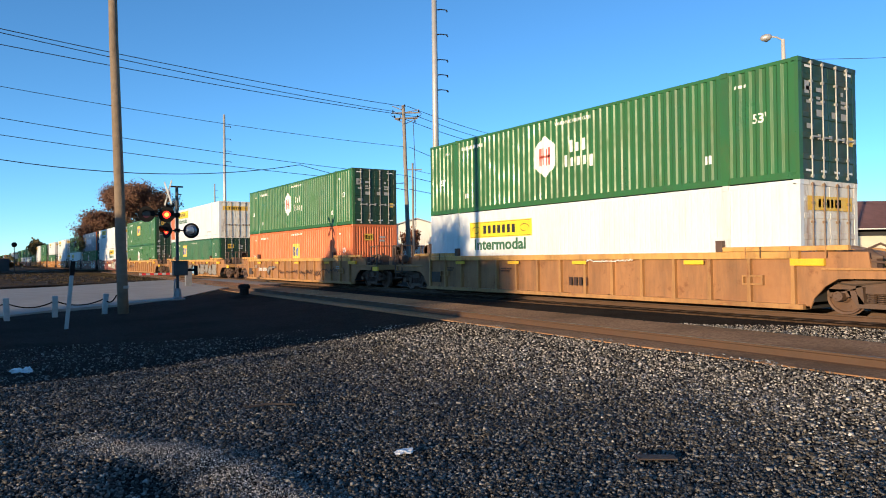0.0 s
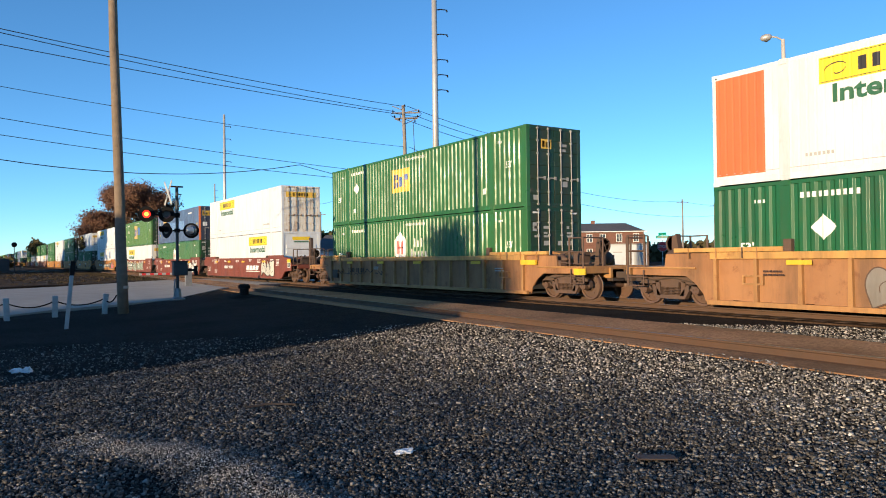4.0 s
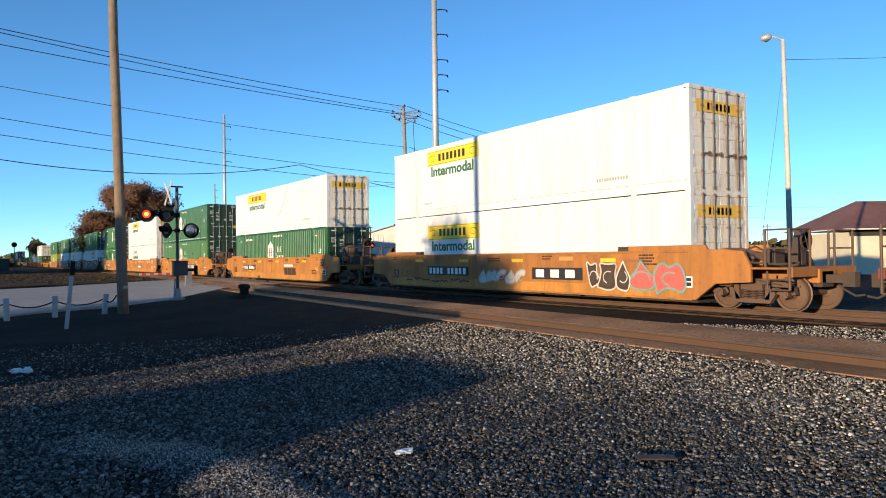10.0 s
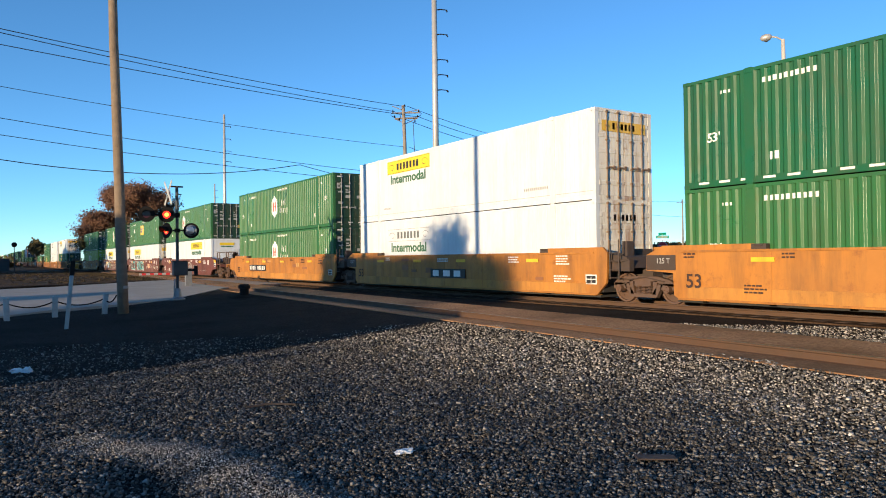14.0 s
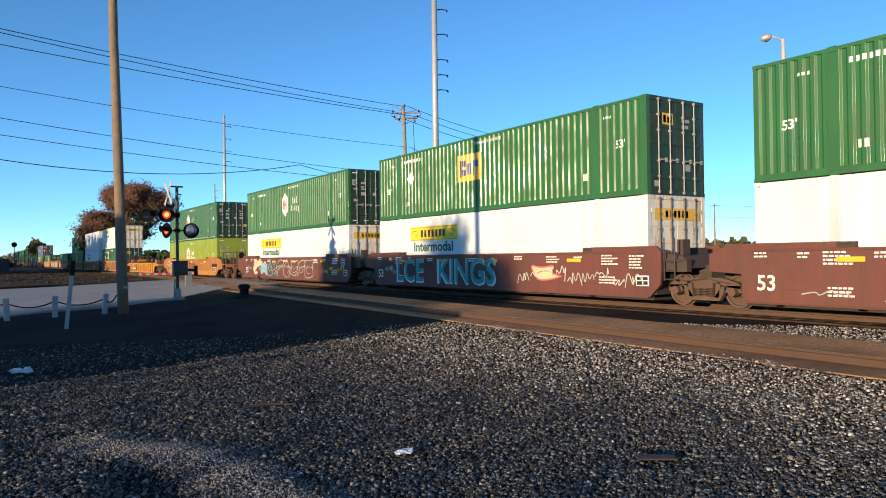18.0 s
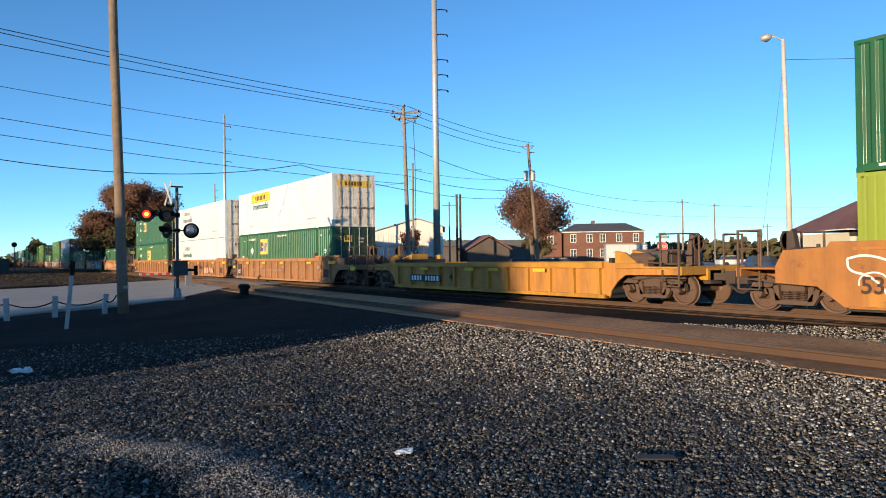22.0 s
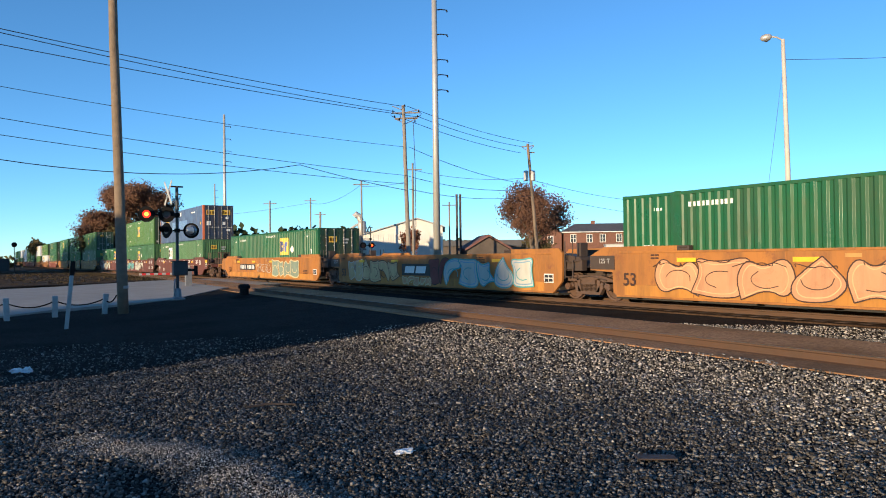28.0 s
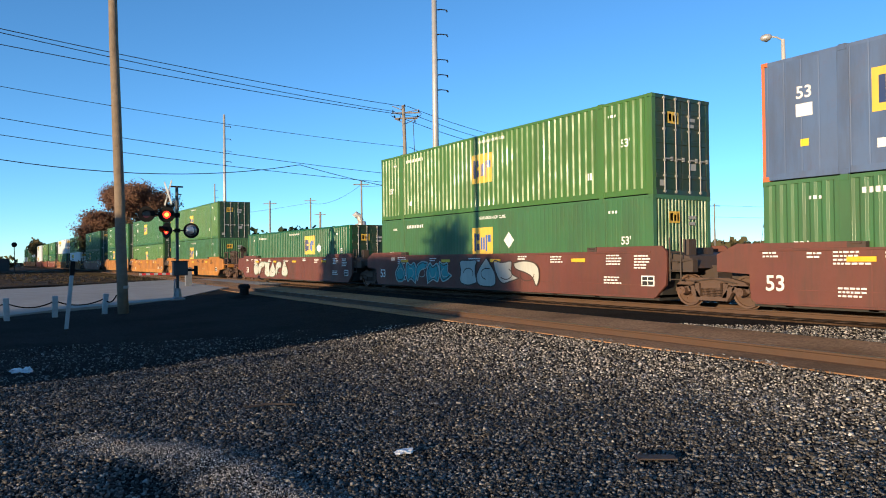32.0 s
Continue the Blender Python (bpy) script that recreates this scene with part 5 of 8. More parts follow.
# ---------------------------------------------------------------- the train
# place of the middle along the train, side, paint, front and rear end, lower and upper load
TRAIN = [
    (6.1, "ribbed", CAR_TAN, "E", "E", "", ""),
    (-17.50, "ribbed", CAR_TAN, "E", "E", "jblow", "hub"), (-41.12, "ribbed", CAR_TAN, "E", "E", "orange", "hub"), (-64.74, "ribbed", CAR_TAN, "E", "E", "empd", "jborange"), (-88.42, "ribbed", CAR_TAN, "E", "E", "hub", "empmid"),
    (-112.16, "smooth", CAR_RED, "E", "A", "jbfront", "jb"), (-131.69, "smooth", CAR_RED, "A", "A", "hub", "blue"), (-151.22, "smooth", CAR_RED, "A", "E", "jblow", "empbig"),
    (-175.10, "smooth", CAR_RUST, "E", "E", "jblow", "jb"), (-198.80, "smooth", CAR_ORANGE, "E", "E", "hubd", "jb"),
    (-222.70, "smooth", CAR_ORANGE, "E", "A", "hub", "hubd"), (-242.16, "smooth", CAR_ORANGE, "A", "A", "jbglow", "jb"), (-261.55, "smooth", CAR_ORANGE, "A", "E", "hub", "hub"),
    (-285.10, "smooth", CAR_OLDRED, "E", "A", "jbfront", "hub"), (-304.61, "smooth", CAR_OLDRED, "A", "A", "jblow", "empmid"), (-324.17, "smooth", CAR_OLDRED, "A", "E", "jblow", "hub"),
    (-348.00, "smooth", CAR_RUST, "E", "E", "lime", "hubd"), (-369.90, "ribbed", CAR_YELLOW, "E", "E", "", ""),
    (-391.48, "ribbed", CAR_BROWN, "E", "A", "empd", "jb"), (-411.06, "ribbed", CAR_BROWN, "A", "A", "jbglow", "jbg"), (-430.61, "ribbed", CAR_BROWN, "A", "E", "empmid", "empd"),
    (-454.25, "smooth", CAR_RUST, "E", "A", "empr", ""), (-473.45, "smooth", CAR_RUST, "A", "A", "", ""), (-492.95, "smooth", CAR_RUST, "A", "E", "empr", ""),
    (-516.91, "smooth", CAR_OLDRED, "E", "A", "empv", "blue"), (-536.45, "smooth", CAR_OLDRED, "A", "A", "empw", "emp"), (-556.10, "smooth", CAR_OLDRED, "A", "E", "empr", ""),
    (-579.60, "smooth", CAR_ORANGE, "E", "A", "empw", "emp"), (-599.10, "smooth", CAR_ORANGE, "A", "A", "emp", "empmid"), (-618.60, "smooth", CAR_ORANGE, "A", "E", "empd", "empmid"),
    (-642.30, "smooth", CAR_RED, "E", "E", "empd", "empd"), (-665.9, "ribbed", CAR_BROWN, "E", "E", "jblow", "emp"), (-689.5, "ribbed", CAR_BROWN, "E", "E", "emp", "jb"),
    (-713.1, "smooth", CAR_RED, "E", "A", "empd", "hub"), (-732.6, "smooth", CAR_RED, "A", "A", "hub", "emp"), (-752.1, "smooth", CAR_RED, "A", "E", "jblow", "jb"),
    (-775.8, "smooth", CAR_ORANGE, "E", "A", "hub", "jb"), (-795.3, "smooth", CAR_ORANGE, "A", "A", "emp", "hub"), (-814.8, "smooth", CAR_ORANGE, "A", "E", "jblow", "emp"),
]
CAR_LABEL = {"ribbed": "ribbed steel well car", "smooth": "smooth sided steel well car"}
PAINT_WORD = {CAR_TAN: "weathered tan", CAR_RED: "oxide red", CAR_OLDRED: "dull dirty red", CAR_RUST: "rusty orange", CAR_ORANGE: "orange", CAR_YELLOW: "bright yellow", CAR_BROWN: "rust brown"}
FLOOR_Z, DECK_Z = 0.27, 0.27 + HIGH
CARS, ROLLING = [], []
for place, kind, pa, lead, trail, lower, upper in TRAIN:
    half = 6.55 if pa is CAR_YELLOW else 8.3
    state = "empty" if not lower else ("with one container" if not upper else "with two stacked containers")
    car = well_car(kind, pa, lead, trail, half, YELLOW_EDGE if pa is CAR_TAN else None, "%s %s, %s" % (PAINT_WORD[pa], CAR_LABEL[kind], state), dark_panel=pa not in (CAR_RED, CAR_OLDRED))
    CARS.append(car)
    ROLLING.append((car, place, 0.0))
    for what, z in ((lower, FLOOR_Z), (upper, DECK_Z)):
        if what:
            ROLLING.append((container(what), place, z))


def travelled(t):
    """Metres that the train has gone at t seconds."""
    k = t / 32.0
    return 484.194 * k + 33.671 * k ** 2 - 1.443 * k ** 3 - 1.809 * k ** 4


for ob, place, z in ROLLING:
    ob.matrix_basis = pose(place, TRACK, z)
# ---------------------------------------------------------------- markings and spray paint, car by car
SMALL = [(-8.0, 1.42, 0.4, 2), (-6.9, 1.40, 0.3, 2), (-6.3, 1.42, 0.7, 4), (-5.2, 1.40, 0.3, 2), (-3.6, 1.36, 0.5, 2), (-0.8, 1.34, 0.9, 2), (2.2, 1.40, 0.5, 2), (3.9, 1.38, 0.6, 3), (5.2, 1.36, 0.3, 2), (6.4, 1.40, 0.6, 4), (6.3, 0.75, 0.7, 3), (7.5, 1.38, 0.5, 5), (-6.2, 0.62, 0.6, 3)]
DARK_INK = paint("dark brown stencil paint", (0.05, 0.025, 0.018), 0.6, grime=0.1)
W = CARS[1:]
for i, car in enumerate(W):
    ma = TRAIN[i + 1][2]
    red, smooth = ma in (CAR_RED, CAR_OLDRED), TRAIN[i + 1][1] == "smooth"
    rng = random.Random(100 + i)
    if i > 32:
        continue
    if smooth:
        stencils(car, [s for s in SMALL if rng.random() < (0.95 if red else 0.35)], DECAL_WHITE if red else rng.choice((DECAL_WHITE, DARK_INK)), seed=i)
        painted(car, "53", 0.52, -7.68, 0.70, DECAL_WHITE if red else DARK_INK)
        high = red and TRAIN[i + 1][3] == "E"
        up = pose(1.66, 0, 0.38) if high else None
        if high:
            part("yellow_plate", kept("yellow end", lambda: Shape().box(9.38, 9.92, -1.475, -1.44, 1.22, 1.42).mesh("plate")), REFLECT, car, "yellow warning plate")
        part("warning_plate", kept("wplate", lambda: Shape().box(7.75, 8.22, -1.462, -1.452, 0.54, 0.84).mesh("plate")), DECAL_WHITE, car, "small white warning plate", up)
        part("warning_grid", kept("wgrid", lambda: Shape().box(7.79, 7.97, -1.468, -1.458, 0.58, 0.68).box(8.0, 8.18, -1.468, -1.458, 0.58, 0.68).box(7.79, 7.97, -1.468, -1.458, 0.71, 0.80).box(8.0, 8.18, -1.468, -1.458, 0.71, 0.80).mesh("grid")), DECAL_BLACK, car, "dark squares of the plate", up)
        if not red:
            part("lower_band", kept("low band", lambda: Shape().box(-7.9, 7.75, -1.4535, -1.44, 0.26, 0.575).mesh("band")), LOW_BAND, car, "sun bleached lower band")
            for k in range(6):
                x, z, w, h = rng.uniform(-7.8, 7.0), rng.uniform(0.62, 1.36), rng.uniform(0.25, 0.8), rng.uniform(0.08, 0.24)
                part("paint_patch", Shape().box(x, x + w, -1.456 - 0.0007 * k, -1.44, z, min(z + h, 1.46)).mesh("patch"), rng.choice((PATCH_TAN, PATCH_BROWN)), car, "touched up paint patch")
    elif i != 16:
        stencils(car, [(x, 0.98, 0.5, 2) for x in (-6.6, -3.1, 0.9, 3.2, 6.4) if rng.random() < 0.7], rng.choice((DECAL_GREY, DARK_INK)), seed=i)
        part("tag_plate", kept("tplate", lambda: Shape().box(-0.32, 0.32, -1.452, -1.40, 0.42, 0.84).mesh("plate")), STEEL_DARK, car, "grimy steel plate", pose(rng.choice((-7.5, 7.45)), 0, 0))
        part("yellow_plate", kept("yplate", lambda: Shape().box(-0.40, 0.40, -1.486, -1.40, 1.14, 1.30).mesh("plate")), REFLECT, car, "yellow warning plate", pose(8.3, 0, 0))
        part("yellow_plate", kept("yplate end", lambda: Shape().box(10.52, 11.02, -1.462, -1.40, 0.82, 1.02).mesh("plate")), REFLECT, car, "yellow warning plate")

# tan ribbed cars at the front
scribble(W[0], 1.2, 3.2, 1.20, 1.35, DECAL_WHITE, 6, 5, -1.492, 0.025)
number_panel(W[0], 0.4, 1.3, 0.62, DARK_INK, None, 0.26, 4, -1.455)
number_panel(W[1], -5.8, -4.25, 0.78, DECAL_WHITE, None, 0.2, 10, -1.455)
scribble(W[1], -2.2, 6.6, 0.30, 1.15, DARK_INK, 8, 21, -1.476, 0.06)
graffiti(W[1], -4.05, -3.2, 0.38, 1.05, SILVERY, DARK_INK, 1, 3, -1.462)
graffiti(W[2], -4.2, 0.2, 0.22, 1.20, SILVERY, BOGIE, 4, 41, -1.478, 0.35, 0.04)
graffiti(W[2], 0.3, 1.8, 0.20, 1.15, LIGHTBLUE, DECAL_BLACK, 1, 42, -1.478, 0.4)
graffiti(W[2], 1.9, 7.9, 0.20, 1.20, SILVERY, BOGIE, 5, 43, -1.478, 0.35, 0.04)
number_panel(W[3], -5.85, -4.1, 0.85, DARK_INK, None, 0.22, 10, -1.455)
scribble(W[3], -7.5, -2.0, 0.4, 1.1, DARK_INK, 5, 44, -1.476, 0.045)

# oxide red set
part("brake_stand", Shape().prism([(9.66, 1.09), (10.00, 1.09), (10.00, 2.62), (9.92, 2.72), (9.70, 2.72), (9.66, 2.66)], -0.16, 0.0).mesh("brake_stand", bevel=0.01), STEEL_DARK, W[4], "tall dark hand brake stand")
part("brake_label", Shape().box(9.71, 9.79, -0.172, -0.16, 2.5, 2.58).mesh("label"), REFLECT, W[4], "small yellow label")
stripes_logo(W[4], 1.6, 4.2, 0.72, 1.02, DECAL_WHITE, 4)
part("logo_line", Shape().box(1.5, 4.4, -1.48, -1.45, 0.60, 0.655).mesh("line"), DECAL_WHITE, W[4], "white line below the logo")
graffiti(W[4], 4.8, 7.1, 0.30, 1.45, PALE, DECAL_BLACK, 3, 50, soft=0.9)
number_panel(W[4], -3.6, -1.4, 0.90, DECAL_WHITE, None, 0.2)
stripes_logo(W[5], 1.5, 3.7, 0.66, 0.95, DECAL_GREY, 4)
graffiti(W[5], 4.15, 7.7, 0.30, 1.42, DECAL_WHITE, DECAL_BLACK, 4, 53, soft=1.0, fat=0.10)
number_panel(W[5], -4.3, -1.95, 0.90, DECAL_WHITE, None, 0.24)
graffiti(W[6], -7.0, -3.4, 0.28, 1.42, GREYGREEN, DECAL_WHITE, 5, 60, soft=0.4, fat=0.04)
graffiti(W[6], -3.9, 0.5, 0.26, 1.44, GREYGREEN, DECAL_WHITE, 5, 64, -1.477, soft=0.4, fat=0.04)
graffiti(W[6], 0.8, 4.4, 0.28, 1.40, GREYGREEN, DECAL_WHITE, 4, 61, soft=1.0, fat=0.05)
number_panel(W[6], -4.45, -2.0, 0.92, DECAL_WHITE, DECAL_BLACK, 0.24, y=-1.50)

# rust orange and orange cars
number_panel(W[7], 1.8, 4.0, 0.85, DECAL_WHITE, DECAL_BLACK, 0.26, 3)
number_panel(W[7], -4.9, -2.2, 0.88, DECAL_WHITE, DECAL_BLACK, 0.24)
graffiti(W[7], -1.4, 1.35, 0.45, 0.98, PALE, DECAL_GREY, 5, 70)
graffiti(W[7], 4.3, 6.1, 0.35, 1.32, STEEL_DARK, PALE, 3, 71, soft=0.9, edge=DARK_INK)
graffiti(W[7], 6.0, 8.0, 0.32, 1.30, DECAL_RED, TEAL, 2, 72, soft=1.0)
scribble(W[7], -6.9, -2.0, 0.32, 0.66, DARK_INK, 7, 73, w=0.05)
number_panel(W[8], -5.8, -3.45, 0.90, DECAL_WHITE, DECAL_BLACK, 0.22)
stripes_logo(W[8], 2.1, 4.0, 0.48, 0.90, DARK_INK, 3, -0.1)
part("white_band", Shape().box(2.0, 3.45, -1.474, -1.45, 0.98, 1.10).mesh("band"), DECAL_WHITE, W[8], "white band")
number_panel(W[9], 1.76, 4.95, 0.87, DECAL_WHITE, DECAL_BLACK, 0.26)
number_panel(W[10], -1.2, 1.1, 0.78, DECAL_WHITE, DECAL_BLACK, 0.24, 3)
number_panel(W[11], -5.2, -2.2, 0.87, DECAL_WHITE, DECAL_BLACK, 0.26)

# second red set
number_panel(W[12], 1.6, 4.4, 0.88, DECAL_GREY, None, 0.24)
scribble(W[12], -2.3, 2.4, 0.85, 1.42, PALE, 9, 80, w=0.035)
scribble(W[12], -7.0, 7.5, 0.30, 0.75, DECAL_GREY, 9, 81, w=0.03)
graffiti(W[12], -4.2, -2.4, 0.4, 1.3, PALE, DECAL_GREY, 2, 82, soft=1.0)
for text, x in (("LCE", -5.05), ("KINGS", -0.85)):
    part("graffiti_shadow", kept("back " + text, lambda: words(text, 1.42)), DECAL_WHITE, W[13], "white backing of sprayed block letters", pose(x - 0.03, -1.470, 0.80))
    part("graffiti_word", kept("front " + text, lambda: words(text, 1.34)), TEAL, W[13], "large teal block letters", pose(x, -1.478, 0.84))
graffiti(W[13], 3.2, 4.5, 0.55, 1.15, CREAM, DECAL_RED, 1, 84)
scribble(W[13], 2.4, 8.0, 0.3, 1.4, PALE, 9, 85, w=0.035)
scribble(W[13], -7.3, -6.3, 0.3, 1.4, PALE, 4, 86, w=0.03)
graffiti(W[14], -6.2, -4.9, 0.28, 1.42, CREAM, PALE, 1, 87, soft=0.7)
graffiti(W[14], -4.9, -3.7, 0.28, 1.42, LIGHTBLUE, PALE, 1, 88, soft=0.7)
graffiti(W[14], -3.5, -1.9, 0.30, 1.40, None, TEAL, 2, 89, soft=0.8, fat=0.09)
graffiti(W[14], -1.9, 3.8, 0.28, 1.44, None, PALE, 5, 90, soft=0.9, fat=0.06)
scribble(W[14], 5.2, 8.0, 0.4, 1.3, SIGN_YELLOW, 4, 91, w=0.06)
scribble(W[14], -7.9, 4.0, 0.5, 1.3, PALE, 8, 92, w=0.025)

# single cars between the sets
graffiti(W[15], -2.6, 2.2, 0.32, 1.30, None, DARK_INK, 5, 95, soft=1.0, fat=0.07)
graffiti(W[15], 2.0, 2.9, 0.5, 1.1, PALE, DARK_INK, 1, 96)
part("painted_over_panel", Shape().box(7.3, 8.6, -1.474, -1.45, 0.88, 1.14).mesh("panel"), DECAL_BLACK, W[15], "black painted over panel")
graffiti(W[15], -8.2, -5.0, 0.3, 1.4, None, DECAL_WHITE, 3, 97, soft=1.0, fat=0.07)
number_panel(W[16], -4.95, -2.75, 0.56, DECAL_WHITE, DECAL_BLACK, 0.2, 10, -1.475)
painted(W[16], "40", 0.46, -1.85, 0.62, DARK_INK, -1.42)

# ribbed brown set
for k in (17, 18, 19):
    part("weight_panel", kept("lowpanel", lambda: Shape().box(-7.98, -7.08, -1.452, -1.40, 0.30, 1.12).mesh("panel")), STEEL_DARK, W[k], "dark weight panel")
    painted(W[k], "125T", 0.30, -7.53, 0.60, DECAL_WHITE, -1.46)
stripes_logo(W[18], 1.15, 2.0, 0.70, 0.95, STEEL_DARK, 3, 0.05)
graffiti(W[18], 2.7, 5.3, 0.35, 0.85, PINK, PINK, 4, 101, -1.455, soft=1.0)
scribble(W[17], -4.8, 1.0, 0.6, 0.9, DECAL_GREY, 4, 102, -1.455, 0.03)
scribble(W[18], -4.0, -3.2, 0.5, 1.0, DARK_INK, 1, 103, -1.455, 0.05)

# rusty smooth set
number_panel(W[20], 1.8, 5.0, 0.88, DECAL_WHITE, DECAL_BLACK, 0.26, y=-1.49)
graffiti(W[20], -6.6, -0.2, 0.28, 1.42, SALMON, DARK_INK, 5, 110, soft=1.0, fat=0.045, edge=SAND)
graffiti(W[20], 0.0, 1.6, 0.40, 1.30, None, CREAM, 2, 118, soft=1.0, fat=0.05)
graffiti(W[20], 5.2, 8.0, 0.32, 1.35, SALMON, DARK_INK, 3, 111, soft=1.0, fat=0.045)
scribble(W[20], -7.0, 7.0, 0.95, 1.40, DARK_INK, 10, 112, -1.500, 0.02)
graffiti(W[21], -7.1, -5.6, 0.24, 1.44, SAND, PALE, 2, 119, soft=0.55, fat=0.05)
graffiti(W[21], -5.7, -2.0, 0.22, 1.46, SAND, DARK_INK, 4, 113, soft=0.55, fat=0.05, edge=SALMON)
part("logo_panel", Shape().box(-1.75, 0.75, -1.470, -1.45, 0.66, 1.16).mesh("panel"), DECAL_BLACK, W[21], "dark logo panel")
stripes_logo(W[21], -1.5, 0.35, 0.76, 1.06, DECAL_WHITE, 2, 0.1)
graffiti(W[21], -1.7, 0.7, 0.22, 0.64, SALMON, CREAM, 5, 115, soft=0.6, fat=0.05)
graffiti(W[21], 0.6, 2.0, 0.24, 1.46, MAROON, DARK_INK, 2, 120, -1.482, soft=0.6, fat=0.05)
graffiti(W[21], 1.8, 7.2, 0.22, 1.46, PALE, TEAL, 5, 114, -1.49, soft=0.6, fat=0.07, edge=LIGHTBLUE)
number_panel(W[22], -5.25, -2.2, 0.92, DECAL_WHITE, DECAL_BLACK, 0.26)
graffiti(W[22], 1.2, 5.6, 0.28, 1.50, GREYGREEN, CREAM, 4, 116, soft=0.35, fat=0.09)
graffiti(W[22], -1.7, 1.0, 0.55, 1.2, None, PALE, 3, 117, soft=0.6, fat=0.04)

# third red set and the cars behind it
number_panel(W[23], 1.6, 4.4, 0.90, DECAL_GREY, None, 0.24)
scribble(W[23], 4.4, 5.8, 0.8, 1.15, PALE, 3, 120, w=0.03)
graffiti(W[24], -6.5, -2.0, 0.30, 1.36, TEAL, PALE, 5, 121, soft=0.9, fat=0.06, edge=DARK_INK)
graffiti(W[24], -1.4, 3.3, 0.30, 1.40, PALE, STEEL_DARK, 4, 122, soft=0.9, fat=0.07)
graffiti(W[25], -6.4, -0.1, 0.30, 1.38, PALE, GREYGREEN, 6, 123, soft=0.8, fat=0.07)
scribble(W[26], -5.0, 3.0, 0.4, 1.2, DARK_INK, 4, 124)
# ---------------------------------------------------------------- crossing signal
RIGHT = Vector((0.548, 0.836, 0))     # the camera's right, along walls turned square to its view
AWAY = Vector((-0.836, 0.548, 0))


def facing(x, y, z, towards):
    """A pose whose -y side faces a point."""
    d = Vector(towards) - Vector((x, y, z))
    return pose(x, y, z, 0, 0, math.degrees(math.atan2(d.x, -d.y)))


def disc_mesh():
    """An added disc whose turning imitates the flashing: its front glows, its back is dark."""
    s = Shape().lathe([(0.0, -0.012), (0.148, -0.012), (0.150, -0.001)], 20, "y")
    n = len(s.f)
    s.lathe([(0.0, -0.020), (0.075, -0.019), (0.080, -0.013)], 16, "y")
    m = len(s.f)
    s.lathe([(0.150, 0.0), (0.149, 0.012), (0.0, 0.013)], 20, "y")
    me = s.mesh("lamp_disc", fix=True)
    me.materials.clear()
    for ma in (LENS_LIT, LENS_CORE, LENS_DARK):
        me.materials.append(ma)
    for i, p in enumerate(me.polygons):
        p.material_index = 0 if i < n else (1 if i < m else 2)
    return me


FLASHERS = []


def lamp_unit(parent, at, towards, phase):
    """One flashing lamp: background, hood, housing and turning disc, facing a point."""
    m = facing(*at, towards)
    unit = part("flasher", kept("flasher", lambda: Shape().lathe([(0.160, -0.01), (0.315, -0.01), (0.318, 0.0), (0.315, 0.012), (0.17, 0.012)], 24, "y").lathe([(0.165, 0.01), (0.16, 0.16), (0.09, 0.22), (0.0, 0.225)], 18, "y").mesh("flasher")), BLACK, parent, "black round lamp background and housing", m)
    hood = kept("hood", lambda: hood_mesh())
    part("hood", hood, BLACK, unit, "black sun hood")
    d = new("lamp_disc", kept("lampdisc", disc_mesh))
    d.parent, d["label"] = unit, "added red disc, turned to flash, glowing on one face"
    d.matrix_basis = pose(0, 0.0, 0)
    FLASHERS.append((d, phase))
    return unit


def hood_mesh():
    s, n = Shape(), 14
    v = []
    for k in range(n + 1):
        a = math.radians(-20 + 220 * k / n)
        for r, y in ((0.168, 0.0), (0.172, -0.30), (0.160, -0.30), (0.156, 0.0)):
            dip = 0.09 * (1 - math.sin(a)) if y < 0 else 0
            v.append((r * math.cos(a), y + dip, r * math.sin(a)))
    for k in range(n):
        for i in range(4):
            s.f.append((4 * k + i, 4 * k + (i + 1) % 4, 4 * k + 4 + (i + 1) % 4, 4 * k + 4 + i))
    s.v = v
    return s.mesh("hood")


